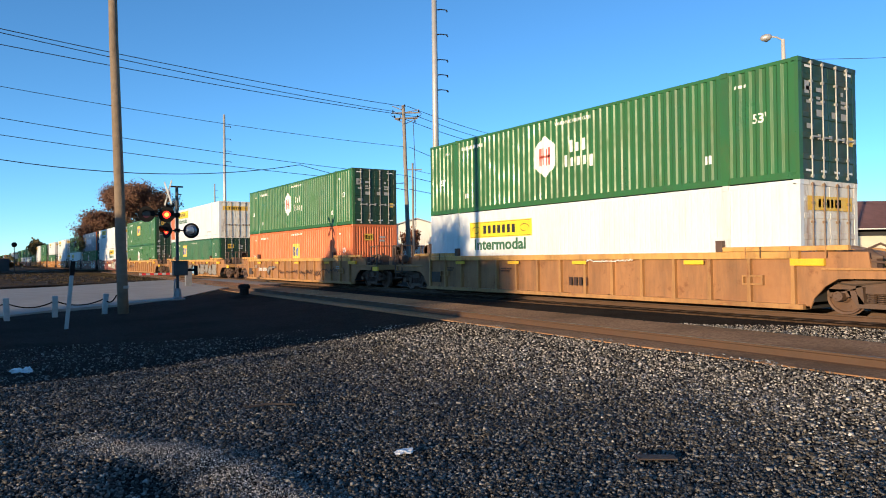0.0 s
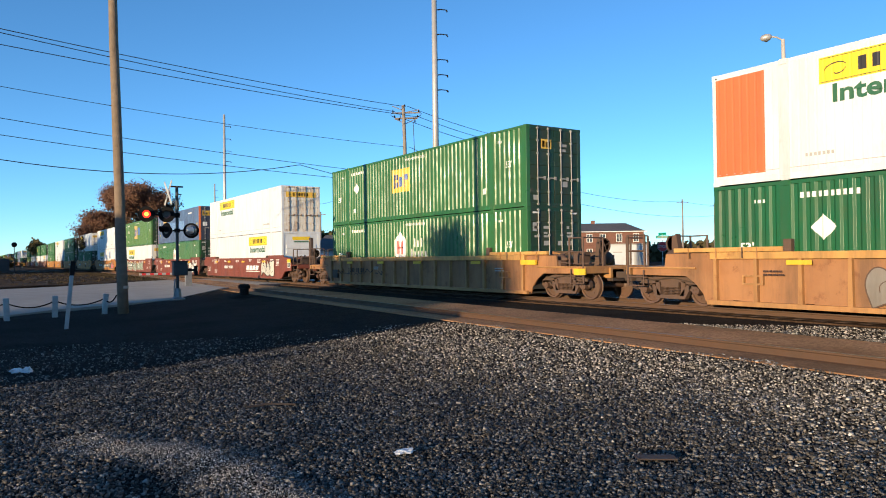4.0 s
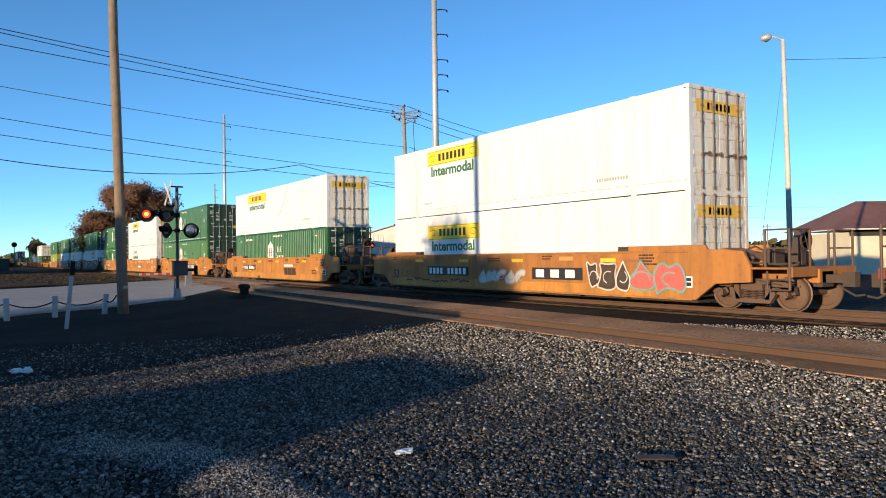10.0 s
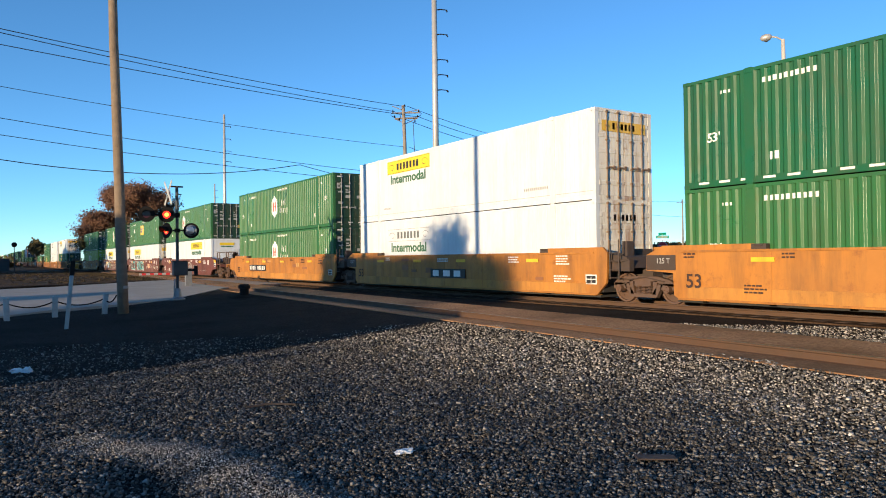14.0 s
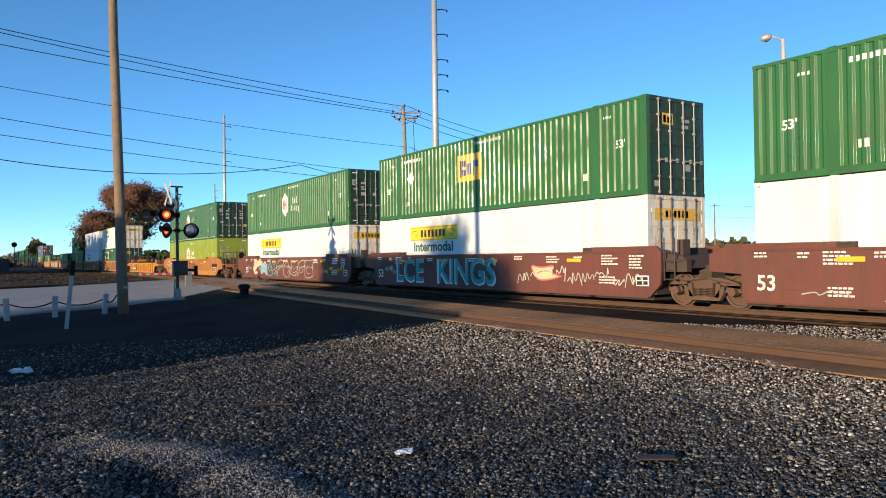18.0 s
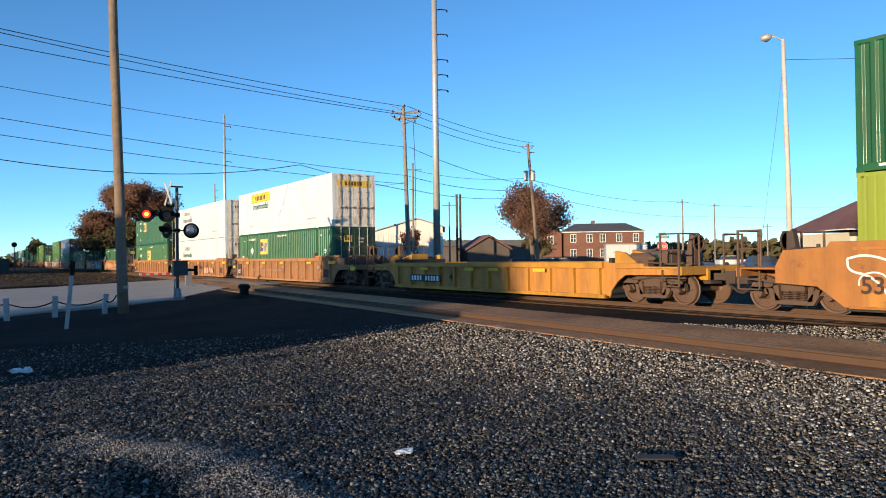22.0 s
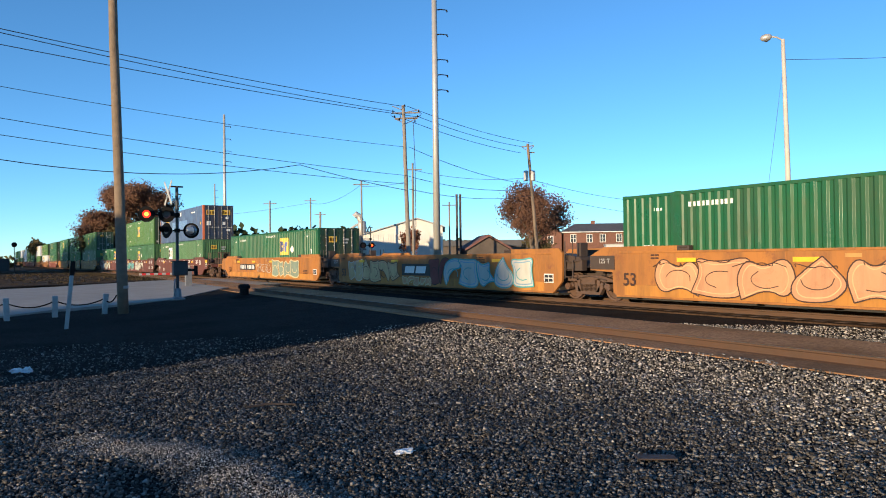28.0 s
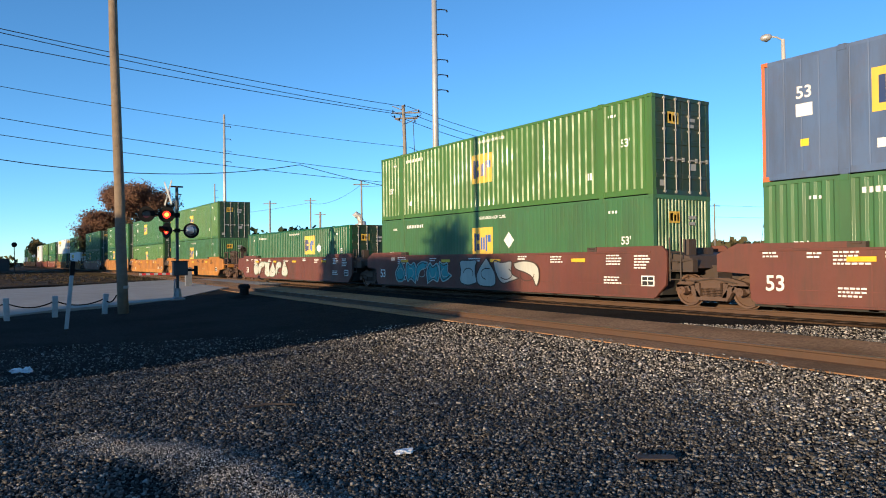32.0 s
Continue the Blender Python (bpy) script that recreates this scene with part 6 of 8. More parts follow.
def crossing_signal(x, y, z, cross_turn):
    sg = thing("crossing_signal", "dark crossing signal mast with crossbuck and red flashing lamps", "crossing signal", "crossing signals", m=pose(x, y, z) @ Matrix.Diagonal((1.05, 1.05, 1.05, 1)))
    part("mast", kept("mast", lambda: Shape().rod((0, 0, 0.25), (0, 0, 4.65), 0.062, n=12).mesh("mast")), MAST_DARK, sg, "dark tubular mast")
    part("mast_cap", kept("mcap", lambda: Shape().box(-0.05, 0.05, -0.24, 0.24, 4.60, 4.66).box(-0.03, 0.03, -0.05, 0.17, 4.3, 4.34).box(-0.03, 0.03, -0.18, 0.05, 4.1, 4.14).mesh("cap", bevel=0.006)), BLACK, sg)
    part("base", kept("sbase", lambda: Shape().lathe([(0.30, -0.02), (0.30, 0.04), (0.17, 0.10), (0.13, 0.42), (0.10, 0.46)], 8, "z").mesh("base")), SILVER, sg, "flared cast base")
    part("cable_duct", kept("duct", lambda: Shape().tube([(0.05, -0.14, 0.0), (0.05, -0.14, 0.5), (0.03, -0.10, 0.85)], 0.03).mesh("duct")), SILVER, sg)
    box = part("relay_box", kept("relay", lambda: Shape().box(-0.16, 0.16, -0.18, 0.38, 0.98, 1.55).box(-0.20, 0.20, -0.22, 0.42, 1.55, 1.59).mesh("relay_box", bevel=0.015)), MAST_DARK, sg, "grey relay box")
    part("box_door", kept("reldoor", lambda: Shape().box(0.16, 0.18, -0.13, 0.33, 1.04, 1.50).mesh("box_door", bevel=0.006)), MAST_DARK, box)
    part("side_bracket", kept("sbr", lambda: Shape().box(-0.06, 0.10, 0.38, 0.71, 1.15, 1.25).box(-0.1, 0.14, 0.68, 0.78, 0.98, 1.38).mesh("bracket")), BLACK, sg)
    part("cross_arm", kept("xarm", lambda: Shape().rod((0.05, -1.25, 3.46), (0.02, 0.05, 3.46), 0.032).rod((0.0, -0.50, 2.83), (0.0, 0.60, 2.83), 0.032).box(-0.08, 0.08, -0.10, 0.10, 3.36, 3.56).box(-0.08, 0.08, -0.10, 0.10, 2.75, 2.91).mesh("arm")), BLACK, sg, "black lamp cross arm")
    cb = part("crossbuck", kept("xbuck", lambda: Shape().prism([(-0.45, -0.43), (-0.36, -0.52), (0.45, 0.43), (0.36, 0.52)], -0.015, 0.0).prism([(0.45, -0.43), (0.36, -0.52), (-0.45, 0.43), (-0.36, 0.52)], -0.022, -0.007).mesh("crossbuck")), WHITE_PAINT, sg, "white wooden crossbuck boards", pose(0.02, -0.34, 4.36, 0, 0, cross_turn))
    part("sign_text", kept("xtext", lambda: words("RAILROAD", 0.15)), DECAL_BLACK, cb, "black RAILROAD lettering", pose(0, -0.017, 0, 0, -48, 0))
    return sg


sig = crossing_signal(-32.15, 7.39, -0.25, 7)
lamp_unit(sig, (0.30, -1.24, 3.46), (30, -8, 1.5), 0)
lamp_unit(sig, (0.24, -0.46, 3.46), (30, -8, 1.5), 1)
lamp_unit(sig, (0.0, -0.42, 2.83), (6, -16, 1.5), 1)
turned = lamp_unit(sig, (0.0, 0.56, 2.83), (-30, 14, 2.4), 0)
part("back_cap", Shape().lathe([(0.24, 0.02), (0.22, 0.05), (0.175, 0.10), (0.165, 0.23), (0.05, 0.25)], 18, "y"), LENS_CLEAR, turned, "silver back of the lamp housing")
far_sig = crossing_signal(-67.4, 35.1, -0.2, 112)
lamp_unit(far_sig, (0.2, -0.95, 2.83), (30, -8, 1.5), 1)
lamp_unit(far_sig, (0.0, 0.10, 2.83), (30, -8, 1.5), 0)

# the lowered gate arm of the far lane
gate = thing("crossing_gate", "lowered gate arm with red and white bands", "crossing gate", m=pose(-45.0, 8.2, -0.12))
part("gate_arm", Shape().box(-0.03, 0.03, 0.0, 2.7, 0.70, 0.82), WHITE_PAINT, gate, "white gate arm")
for k in range(6):
    part("red_band", kept("gband", lambda: Shape().box(-0.034, 0.034, 0.0, 0.22, 0.697, 0.823).mesh("band")), RED_PAINT, gate, m=pose(0, 0.12 + 0.45 * k, 0))
part("gate_post", Shape().box(-0.15, 0.15, 2.6, 2.95, -0.2, 1.1), SILVER, gate, "gate mechanism post")

# ---------------------------------------------------------------- poles and wires
def wood_pole(x, y, z0, z1, r0, r1, lean=(0, 0), label="weathered wooden utility pole", ma=WOOD_POLE, name="utility_pole"):
    p = thing(name, label, "utility pole", "utility poles", m=pose(x, y, z0))
    h = z1 - z0
    rng = random.Random(int(x * 13 + y * 7))
    pts = [Vector((lean[0] * k / 10 + rng.uniform(-1, 1) * 0.01, lean[1] * k / 10 + rng.uniform(-1, 1) * 0.01, h * k / 10 - 0.3 * (k == 0))) for k in range(11)]
    s = Shape().tube(pts, r0, 12, r1)
    part("pole", s.mesh("pole", smooth=True), ma, p, "tapered wooden pole")
    return p, h


near_pole, _ = wood_pole(-27.05, 4.395, -0.42, 13.2, 0.185, 0.135, (-0.05, -0.34), "tall weathered wooden pole beside the crossing")
part("pole_band", Shape().lathe([(0.182, 0.9), (0.182, 1.0)], 12, "z"), GALV, near_pole, "metal band")
arm_pole, _ = wood_pole(-43.9, 25.95, -0.25, 12.25, 0.17, 0.12, (-0.15, -0.30), "wooden utility pole with crossarm and insulators", WOOD_GREY)


def insulator(parent, at):
    part("insulator", kept("insul", lambda: Shape().lathe([(0.02, 0), (0.07, 0.03), (0.03, 0.06), (0.07, 0.09), (0.03, 0.12), (0.05, 0.15), (0.02, 0.18)], 10, "z").mesh("insulator")), BLACK, parent, "dark insulator", pose(*at))


def smoothed_path(a, b, c):
    a, b, c = Vector(a), Vector(b), Vector(c)
    return [a * (1 - k) ** 2 + b * 2 * k * (1 - k) + c * k * k for k in (0, 0.2, 0.4, 0.6, 0.8, 1)]


cross = part("cross_arm", Shape().rod((-0.42, -0.85, 11.55), (0.30, 0.62, 11.62), 0.07, n=6).rod((-0.1, -0.22, 12.1), (-0.5, -1.0, 12.45), 0.03).rod((-0.1, -0.2, 12.0), (0.4, 0.7, 12.2), 0.03), WOOD_GREY, arm_pole, "wooden crossarm")
part("upper_arm", Shape().rod((-0.52, -1.00, 11.95), (0.36, 0.75, 12.0), 0.055, n=6).rod((-0.42, -0.85, 11.55), (-0.1, -0.2, 11.2), 0.03).rod((0.30, 0.62, 11.62), (-0.05, -0.15, 11.2), 0.03), WOOD_GREY, arm_pole, "upper wooden crossarm and braces")
for a, b, c in (((-0.5, -0.95, 12.0), (-0.75, -1.2, 11.8), (-0.42, -0.85, 11.65)), ((0.34, 0.7, 12.05), (0.62, 1.0, 11.9), (0.30, 0.62, 11.7)), ((-0.2, -0.4, 12.0), (-0.1, -0.6, 11.75), (-0.2, -0.5, 11.6))):
    part("jumper_loop", Shape().tube(smoothed_path(a, b, c), 0.022), WIRE, arm_pole, "black jumper loop")
for a in ((-0.5, -0.95, 12.0), (0.34, 0.7, 12.05), (-0.42, -0.85, 11.6), (0.30, 0.62, 11.65), (-0.1, -0.2, 12.4), (-0.2, -0.6, 11.4), (0.2, 0.45, 11.3)):
    insulator(arm_pole, a)
part("drop_cable", Shape().tube([(0.22, 0.3, 11.3), (0.28, 0.38, 8), (0.26, 0.4, 4), (0.2, 0.2, 0.5)], 0.025), WIRE, arm_pole)
back_pole, _ = wood_pole(-64.3, 38.5, -0.3, 11.3, 0.15, 0.1, (0, 0), "distant wooden utility pole", WOOD_GREY)
part("cross_arm", Shape().rod((-0.5, -0.8, 10.9), (0.5, 0.8, 10.9), 0.06), WOOD_GREY, back_pole)
tr_pole, _ = wood_pole(-49.9, 43.2, -0.3, 11.7, 0.17, 0.12, (-0.55, -0.72), "leaning wooden pole with two transformers", WOOD_POLE)
part("cross_arm", Shape().rod((-0.95, -1.1, 11.75), (-0.15, -0.30, 11.8), 0.05).rod((-0.7, -0.6, 11.2), (-0.45, 0.0, 11.25), 0.05).rod((-0.95, -1.1, 11.75), (-0.55, -0.7, 11.3), 0.03).rod((-0.15, -0.3, 11.8), (-0.55, -0.7, 11.3), 0.03), WOOD_GREY, tr_pole, "wooden crossarm")
for dy in (-0.35, 0.25):
    part("transformer", kept("transf", lambda: Shape().lathe([(0.18, 0), (0.22, 0.04), (0.22, 0.85), (0.19, 0.92), (0.05, 0.95)], 14, "z").mesh("transformer")), GALV, tr_pole, "grey transformer can", pose(-0.42 + dy * 0.55, -0.60 + dy * 0.9, 8.6))
for x, y, z1, r in ((-71.4, 36.1, 10.0, 0.12), (-101.4, 42.7, 10.6, 0.13), (-100.8, 44.0, 8.5, 0.2), (-68.1, 86.4, 9.4, 0.14), (-70.5, 97.1, 9.3, 0.14), (-75.0, 118.2, 6.6, 0.12), (-73.2, 49.0, 8.2, 0.12), (-92, 33, 9.2, 0.13)):
    p, h = wood_pole(x, y, -0.3, z1, r, r * 0.75, (0, 0), "distant thin utility pole", WOOD_GREY)
    part("cross_arm", Shape().rod((-0.45, -0.75, h - 0.4), (0.45, 0.75, h - 0.4), 0.05), WOOD_GREY, p)


def steel_pole(x, y, top, r0, r1, arms, step):
    p = thing("transmission_pole", "tall galvanised steel transmission pole with short arms", "transmission pole", "transmission poles", m=pose(x, y, -0.3))
    part("pole", Shape().lathe([(r0, 0), (r1, top)], 14, "z").mesh("pole", smooth=True), GALV, p, "tapered steel pole")
    for z in arms:
        a = part("arm", Shape().tube([(0, 0, z), (0.24, 0.38, z + 0.04), (0.52, 0.80, z - 0.02)], 0.05, 6, 0.03), BLACK, p, "short dark insulator arm")
        part("insulator", Shape().rod((0.46, 0.72, z + 0.0), (0.52, 0.80, z - 0.16), 0.05, n=8), BLACK, a)
    return p


steel_pole(-43.7, 28.15, 24.5, 0.27, 0.17, (19.7, 17.9, 16.05, 14.95, 13.85), 1)
steel_pole(-101.7, 29.9, 22.3, 0.26, 0.15, (20.6, 18.8, 17.1, 15.6), 1)
steel_pole(-197.4, 55.3, 22.5, 0.3, 0.18, (20.6, 18.8, 17.0), 1)
steel_pole(-289.9, 77.1, 21.5, 0.35, 0.2, (19.6, 18, 16), 1)


def wire(a, b, sag, r=0.016, label="black overhead wire between utility poles", over=0.0):
    a, b = Vector(a), Vector(b)
    if over:
        b = b + (b - a) * over
    pts = [a.lerp(b, k / 16) + Vector((0, 0, -4 * sag * (k / 16) * (1 - k / 16))) for k in range(17)]
    w = part("overhead_wire", Shape().tube(pts, r, 5), WIRE)
    return tagged(w, label, "wire", "overhead wires")


for a, b, sag, r in (((-43.9, 25.6, 12.15), (-38, 1.08, 12.22), 0.3, 0.02), ((-44.3, 25.1, 11.80), (-38, 1.08, 12.04), 0.3, 0.02), ((-43.6, 26.5, 11.45), (-38, 1.08, 11.47), 0.25, 0.02),
                     ((-44.0, 25.7, 9.3), (-38, 1.08, 9.63), 0.35, 0.014), ((-43.9, 25.9, 7.25), (-38, 1.08, 8.16), 0.30, 0.016), ((-43.9, 25.9, 6.65), (-38, 1.08, 7.41), 0.32, 0.016)):
    wire(a, b, sag, r, over=0.25)
wire((-41.5, 16.8, 7.20), (-38, 1.08, 6.69), 0.95, 0.022, over=0.25)
wire((-41.5, 16.8, 7.20), (-43.9, 25.9, 6.2), 0.10, 0.02)
for a, b, sag in (((-43.6, 26.5, 11.5), (-50.8, 42.1, 11.45), 0.25), ((-43.9, 25.9, 12.2), (-50.2, 42.9, 11.75), 0.3), ((-44.0, 25.6, 11.3), (-50.9, 42.0, 10.9), 0.25),
                  ((-43.9, 26, 9.3), (-50.4, 42.5, 8.0), 0.4), ((-43.9, 26, 7.2), (-50.2, 42.8, 7.6), 0.5), ((-43.9, 26, 6.3), (-50.2, 42.8, 7.0), 0.5),
                  ((-64.3, 38.5, 10.6), (-50.3, 42.7, 8.6), 0.5), ((-50.3, 42.7, 8.4), (-68.1, 86.4, 9.2), 0.8), ((-68.1, 86.4, 9.1), (-70.5, 97.1, 9.0), 0.1), ((-70.5, 97.1, 9.0), (-45, 130, 9), 0.6),
                  ((-50.3, 42.7, 7.2), (-70.5, 97.1, 7.4), 0.9), ((-70.5, 97.1, 7.2), (-40, 120, 6.5), 0.4), ((-71.4, 36.1, 9.6), (-101.4, 42.7, 9.8), 0.8), ((-101.4, 42.7, 9.9), (-132, 20, 9), 1.0), ((-64.3, 38.5, 9.5), (-71.4, 36.1, 9.4), 0.2)):
    wire(a, b, sag, 0.02)
wire((-19.1, 31.7, 10.45), (-12.5, 42.6, 10.9), 0.1, 0.012)
wire((-19.13, 31.7, 10.5), (-19.95, 30.4, -0.4), 0.0, 0.008, "thin guy wire of the lamp post")

lampp = thing("street_lamp", "pale concrete lamp post with cobra head lamp", "street lamp", m=pose(-19.12, 31.68, -0.35))
PALE_POST = plain("pale lamp post", (0.52, 0.48, 0.42), 0.7, 0, 0.3, 3.0)
part("post", Shape().tube([(0.10, 0.12, -0.2), (0.05, 0.06, 6), (-0.02, -0.03, 11.75)], 0.145, 12, 0.085).mesh("post", smooth=True), PALE_POST, lampp, "pale tapered post")
part("arm", Shape().tube([(-0.02, -0.03, 11.70), (-0.2, -0.25, 11.86), (-0.42, -0.32, 11.93)], 0.04), GALV, lampp)
part("lamp_head", Shape().lathe([(0.02, -0.30), (0.13, -0.22), (0.17, -0.05), (0.15, 0.12), (0.06, 0.22)], 10, "x").mesh("lamp_head", smooth=True), GALV, lampp, "grey cobra head lamp", pose(-0.58, -0.42, 11.92, 0, -8, 35))
part("lens", Shape().lathe([(0.01, -0.10), (0.10, -0.06), (0.13, 0.0)], 10, "z"), LENS_CLEAR, lampp, "glass lamp bowl", pose(-0.60, -0.43, 11.80))

# ---------------------------------------------------------------- roadside posts, chain and litter
posts = []
for x, y, lean in ((-26.76, 0.91, 2), (-27.22, 2.30, -1), (-27.55, 3.86, -4)):
    b = thing("bollard", "short white painted wooden post in a chain fence", "bollard", "white posts of the chain fence", m=pose(x, y, -0.44, lean, 0, 0))
    part("post", kept("bollard", lambda: Shape().box(-0.085, 0.085, -0.085, 0.085, -0.15, 0.74).mesh("post", bevel=0.018)), WHITE_PAINT, b)
    posts.append(Vector((x, y, 0.13)))
chain = [(posts[0] + Vector((0.2, -2.4, -0.05)), posts[0]), (posts[0], posts[1]), (posts[1], posts[2]), (posts[2], Vector((-27.2, 4.2, 0.25)))]
for a, b in chain:
    tagged(part("chain", Shape().tube([a.lerp(b, k / 12) + Vector((0, 0, -0.18 * 4 * k / 12 * (1 - k / 12))) for k in range(13)], 0.022, 6), BLACK), "dark hanging chain between white posts", "chain", "fence chains")
mark = thing("marker_post", "leaning white marker post with black top", "marker post", m=pose(-22.22, 2.15, -0.44, -5.5, 0, 0))
part("post", Shape().box(-0.045, 0.045, -0.05, 0.05, -0.1, 1.5).mesh("post", bevel=0.008), WHITE_PAINT, mark)
part("top", Shape().box(-0.05, 0.05, -0.055, 0.055, 1.5, 1.9).mesh("top", bevel=0.01), BLACK, mark, "black marker head")
pipe = thing("capped_pipe", "dark capped pipe on a low mound beside the rails", "pipe", m=pose(-30.9, 9.89, -0.22))
part("pipe", Shape().lathe([(0.20, 0), (0.20, 0.38), (0.26, 0.40), (0.26, 0.52), (0.18, 0.58), (0.02, 0.60)], 12, "z"), BLACK, pipe)
part("mound", Shape().lathe([(0.85, -0.06), (0.6, 0.05), (0.3, 0.12), (0.02, 0.13)], 14, "z").mesh("mound", smooth=True), GROUND, pipe, "low dark mound")


def crumpled(x, y, z, sx, sy, sz, ma, label, seed):
    bm = bmesh.new()
    bmesh.ops.create_icosphere(bm, subdivisions=3, radius=1)
    for v in bm.verts:
        k = 1 + 0.55 * noise.noise(v.co * 2.2 + Vector((seed, 0, 0))) + 0.25 * noise.noise(v.co * 5 + Vector((seed, 3, 0)))
        v.co = Vector((v.co.x * sx, v.co.y * sy, max(-0.3, v.co.z) * sz)) * k
    me = bpy.data.meshes.new("litter")
    bm.to_mesh(me)
    bm.free()
    me.materials.append(None)
    ob = part("litter", me, ma)
    ob.matrix_basis = pose(x, y, z)
    return tagged(ob, label, "litter", "litter on the ground")


PLASTIC = plain("white plastic litter", (0.75, 0.77, 0.80), 0.35, 0, 0.2, 12)
crumpled(-13.26, 0.58, -0.30, 0.08, 0.09, 0.06, PLASTIC, "crumpled white plastic bag on the ground", 1)
crumpled(-13.24, 0.72, -0.30, 0.07, 0.08, 0.06, PLASTIC, "small white plastic scrap beside the bag", 5)
crumpled(-5.22, 3.01, -0.185, 0.05, 0.09, 0.02, PLASTIC, "flattened white cup lying in the gravel", 9)
tagged(part("scrap_plate", Shape().box(-0.16, 0.16, -0.05, 0.05, 0, 0.012).mesh("plate"), STEEL_DARK, m=pose(-3.89, 4.56, -0.19, 4, 2, 60)), "flat dark metal strip lying in the gravel", "scrap", "scrap on the ground")
tagged(part("stick", Shape().tube([(-0.26, 0, 0.02), (-0.05, 0.02, 0.04), (0.26, -0.02, 0.03)], 0.016, 7, 0.010), STEEL_DARK, m=pose(-7.63, 2.73, -0.19, 0, 0, 70)), "dark broken stick lying in the gravel", "stick", "scrap on the ground")

# ---------------------------------------------------------------- buildings beyond the tracks
WALL_CREAM = plain("cream painted wall", (0.66, 0.60, 0.46), 0.8, 0, 0.18, 1.2, 0.2)
WALL_WHITE = plain("white metal wall", (0.62, 0.61, 0.58), 0.6, 0, 0.2, 0.8, 0.1)
TRIM_WHITE = plain("white trim", (0.74, 0.72, 0.68), 0.6, 0, 0.15, 4)
ROOF_MAROON = plain("maroon shingle roof", (0.175, 0.085, 0.075), 0.85, 0, 0.6, 1.5, 0.5, 0.03)
ROOF_GREY = plain("grey shingle roof", (0.085, 0.085, 0.095), 0.85, 0, 0.4, 1.5, 0.5, 0.03)
BRICK_RED = plain("red brick wall", (0.17, 0.080, 0.055), 0.85, 0, 0.5, 3.0, 0.3)
GLASS = plain("dark window glass", (0.05, 0.06, 0.07), 0.08, 0, 0.1, 1, 0)
BLUE_SHED = plain("blue white shed wall", (0.52, 0.54, 0.57), 0.6, 0, 0.15, 1.5)
TAUPE = plain("dull brown siding", (0.105, 0.085, 0.072), 0.85, 0, 0.5, 1.5, 0.2)
METAL_ROOF = plain("pale metal roof", (0.38, 0.38, 0.37), 0.5, 0.3, 0.3, 0.6)


def framed(name, label, category, x, y, turn, group=""):
    return thing(name, label, category, group, m=pose(x, y, -0.3, 0, 0, turn))


def hip_roof(w, d, z0, z1, over, ridge_in):
    v = [(-over, -over, z0), (w + over, -over, z0), (w + over, d + over, z0), (-over, d + over, z0), (ridge_in, d / 2, z1), (w - ridge_in, d / 2, z1)]
    return Shape().add(v, [(0, 1, 5, 4), (1, 2, 5), (2, 3, 4, 5), (3, 0, 4), (3, 2, 1, 0)])


def window(parent, x, z, w, h, y=-0.02, frame_ma=TRIM_WHITE):
    f = part("window", kept("wf%.2f%.2f" % (w, h), lambda: Shape().box(-w / 2 - 0.1, w / 2 + 0.1, -0.05, 0.05, -h / 2 - 0.1, -h / 2).box(-w / 2 - 0.1, w / 2 + 0.1, -0.05, 0.05, h / 2, h / 2 + 0.1).box(-w / 2 - 0.1, -w / 2, -0.05, 0.05, -h / 2, h / 2).box(w / 2, w / 2 + 0.1, -0.05, 0.05, -h / 2, h / 2)
                                                        .box(-0.05, 0.05, -0.04, 0.03, -h / 2, h / 2).box(-w / 2, w / 2, -0.035, 0.03, -0.03, 0.03).mesh("frame")), frame_ma, parent, "white window frame", pose(x, y, z))
    part("pane", kept("wp%.2f%.2f" % (w, h), lambda: Shape().box(-w / 2, w / 2, -0.012, 0.02, -h / 2, h / 2).mesh("pane")), GLASS, f, "dark window pane")


# The camera's heading: buildings are turned to fit its view.
TURN = 56.74
hip = framed("depot_building", "low cream building with maroon hip roof", "building", -29.25, 56.93, TURN)
part("wall", Shape().box(0, 22, 0, 9, 0, 3.28), WALL_CREAM, hip, "cream wall")
part("roof", hip_roof(22, 9, 3.52, 6.0, 0.65, 3.1), ROOF_MAROON, hip, "maroon hip roof")
part("fascia", Shape().box(-0.68, 22.68, -0.70, -0.62, 3.46, 3.54).box(-0.70, -0.62, -0.70, 9.7, 3.46, 3.54), TRIM_WHITE, hip, "white fascia board")
# dark strip on the wall face, directly below the eaves
part("soffit_band", Shape().box(-0.02, 22.02, -0.03, 0, 2.98, 3.30), UNDER, hip, "dark band below the eaves")
part("roof_vent", Shape().lathe([(0.35, 0), (0.35, 0.25), (0.62, 0.28), (0.62, 0.42), (0.2, 0.5)], 14, "z"), TRIM_WHITE, hip, "white round roof vent", pose(7.2, 3.4, 5.35))
part("wall_sign", Shape().box(3.6, 5.0, -0.03, 0, 2.2, 2.45), DECAL_GREY, hip, "worn lettering patch")
for k in range(4):
    part("siding_line", kept("siding", lambda: Shape().box(0, 22, -0.015, 0, 0, 0.03).mesh("siding")), WALL_CREAM, hip, m=pose(0, 0, 0.6 + 0.6 * k))
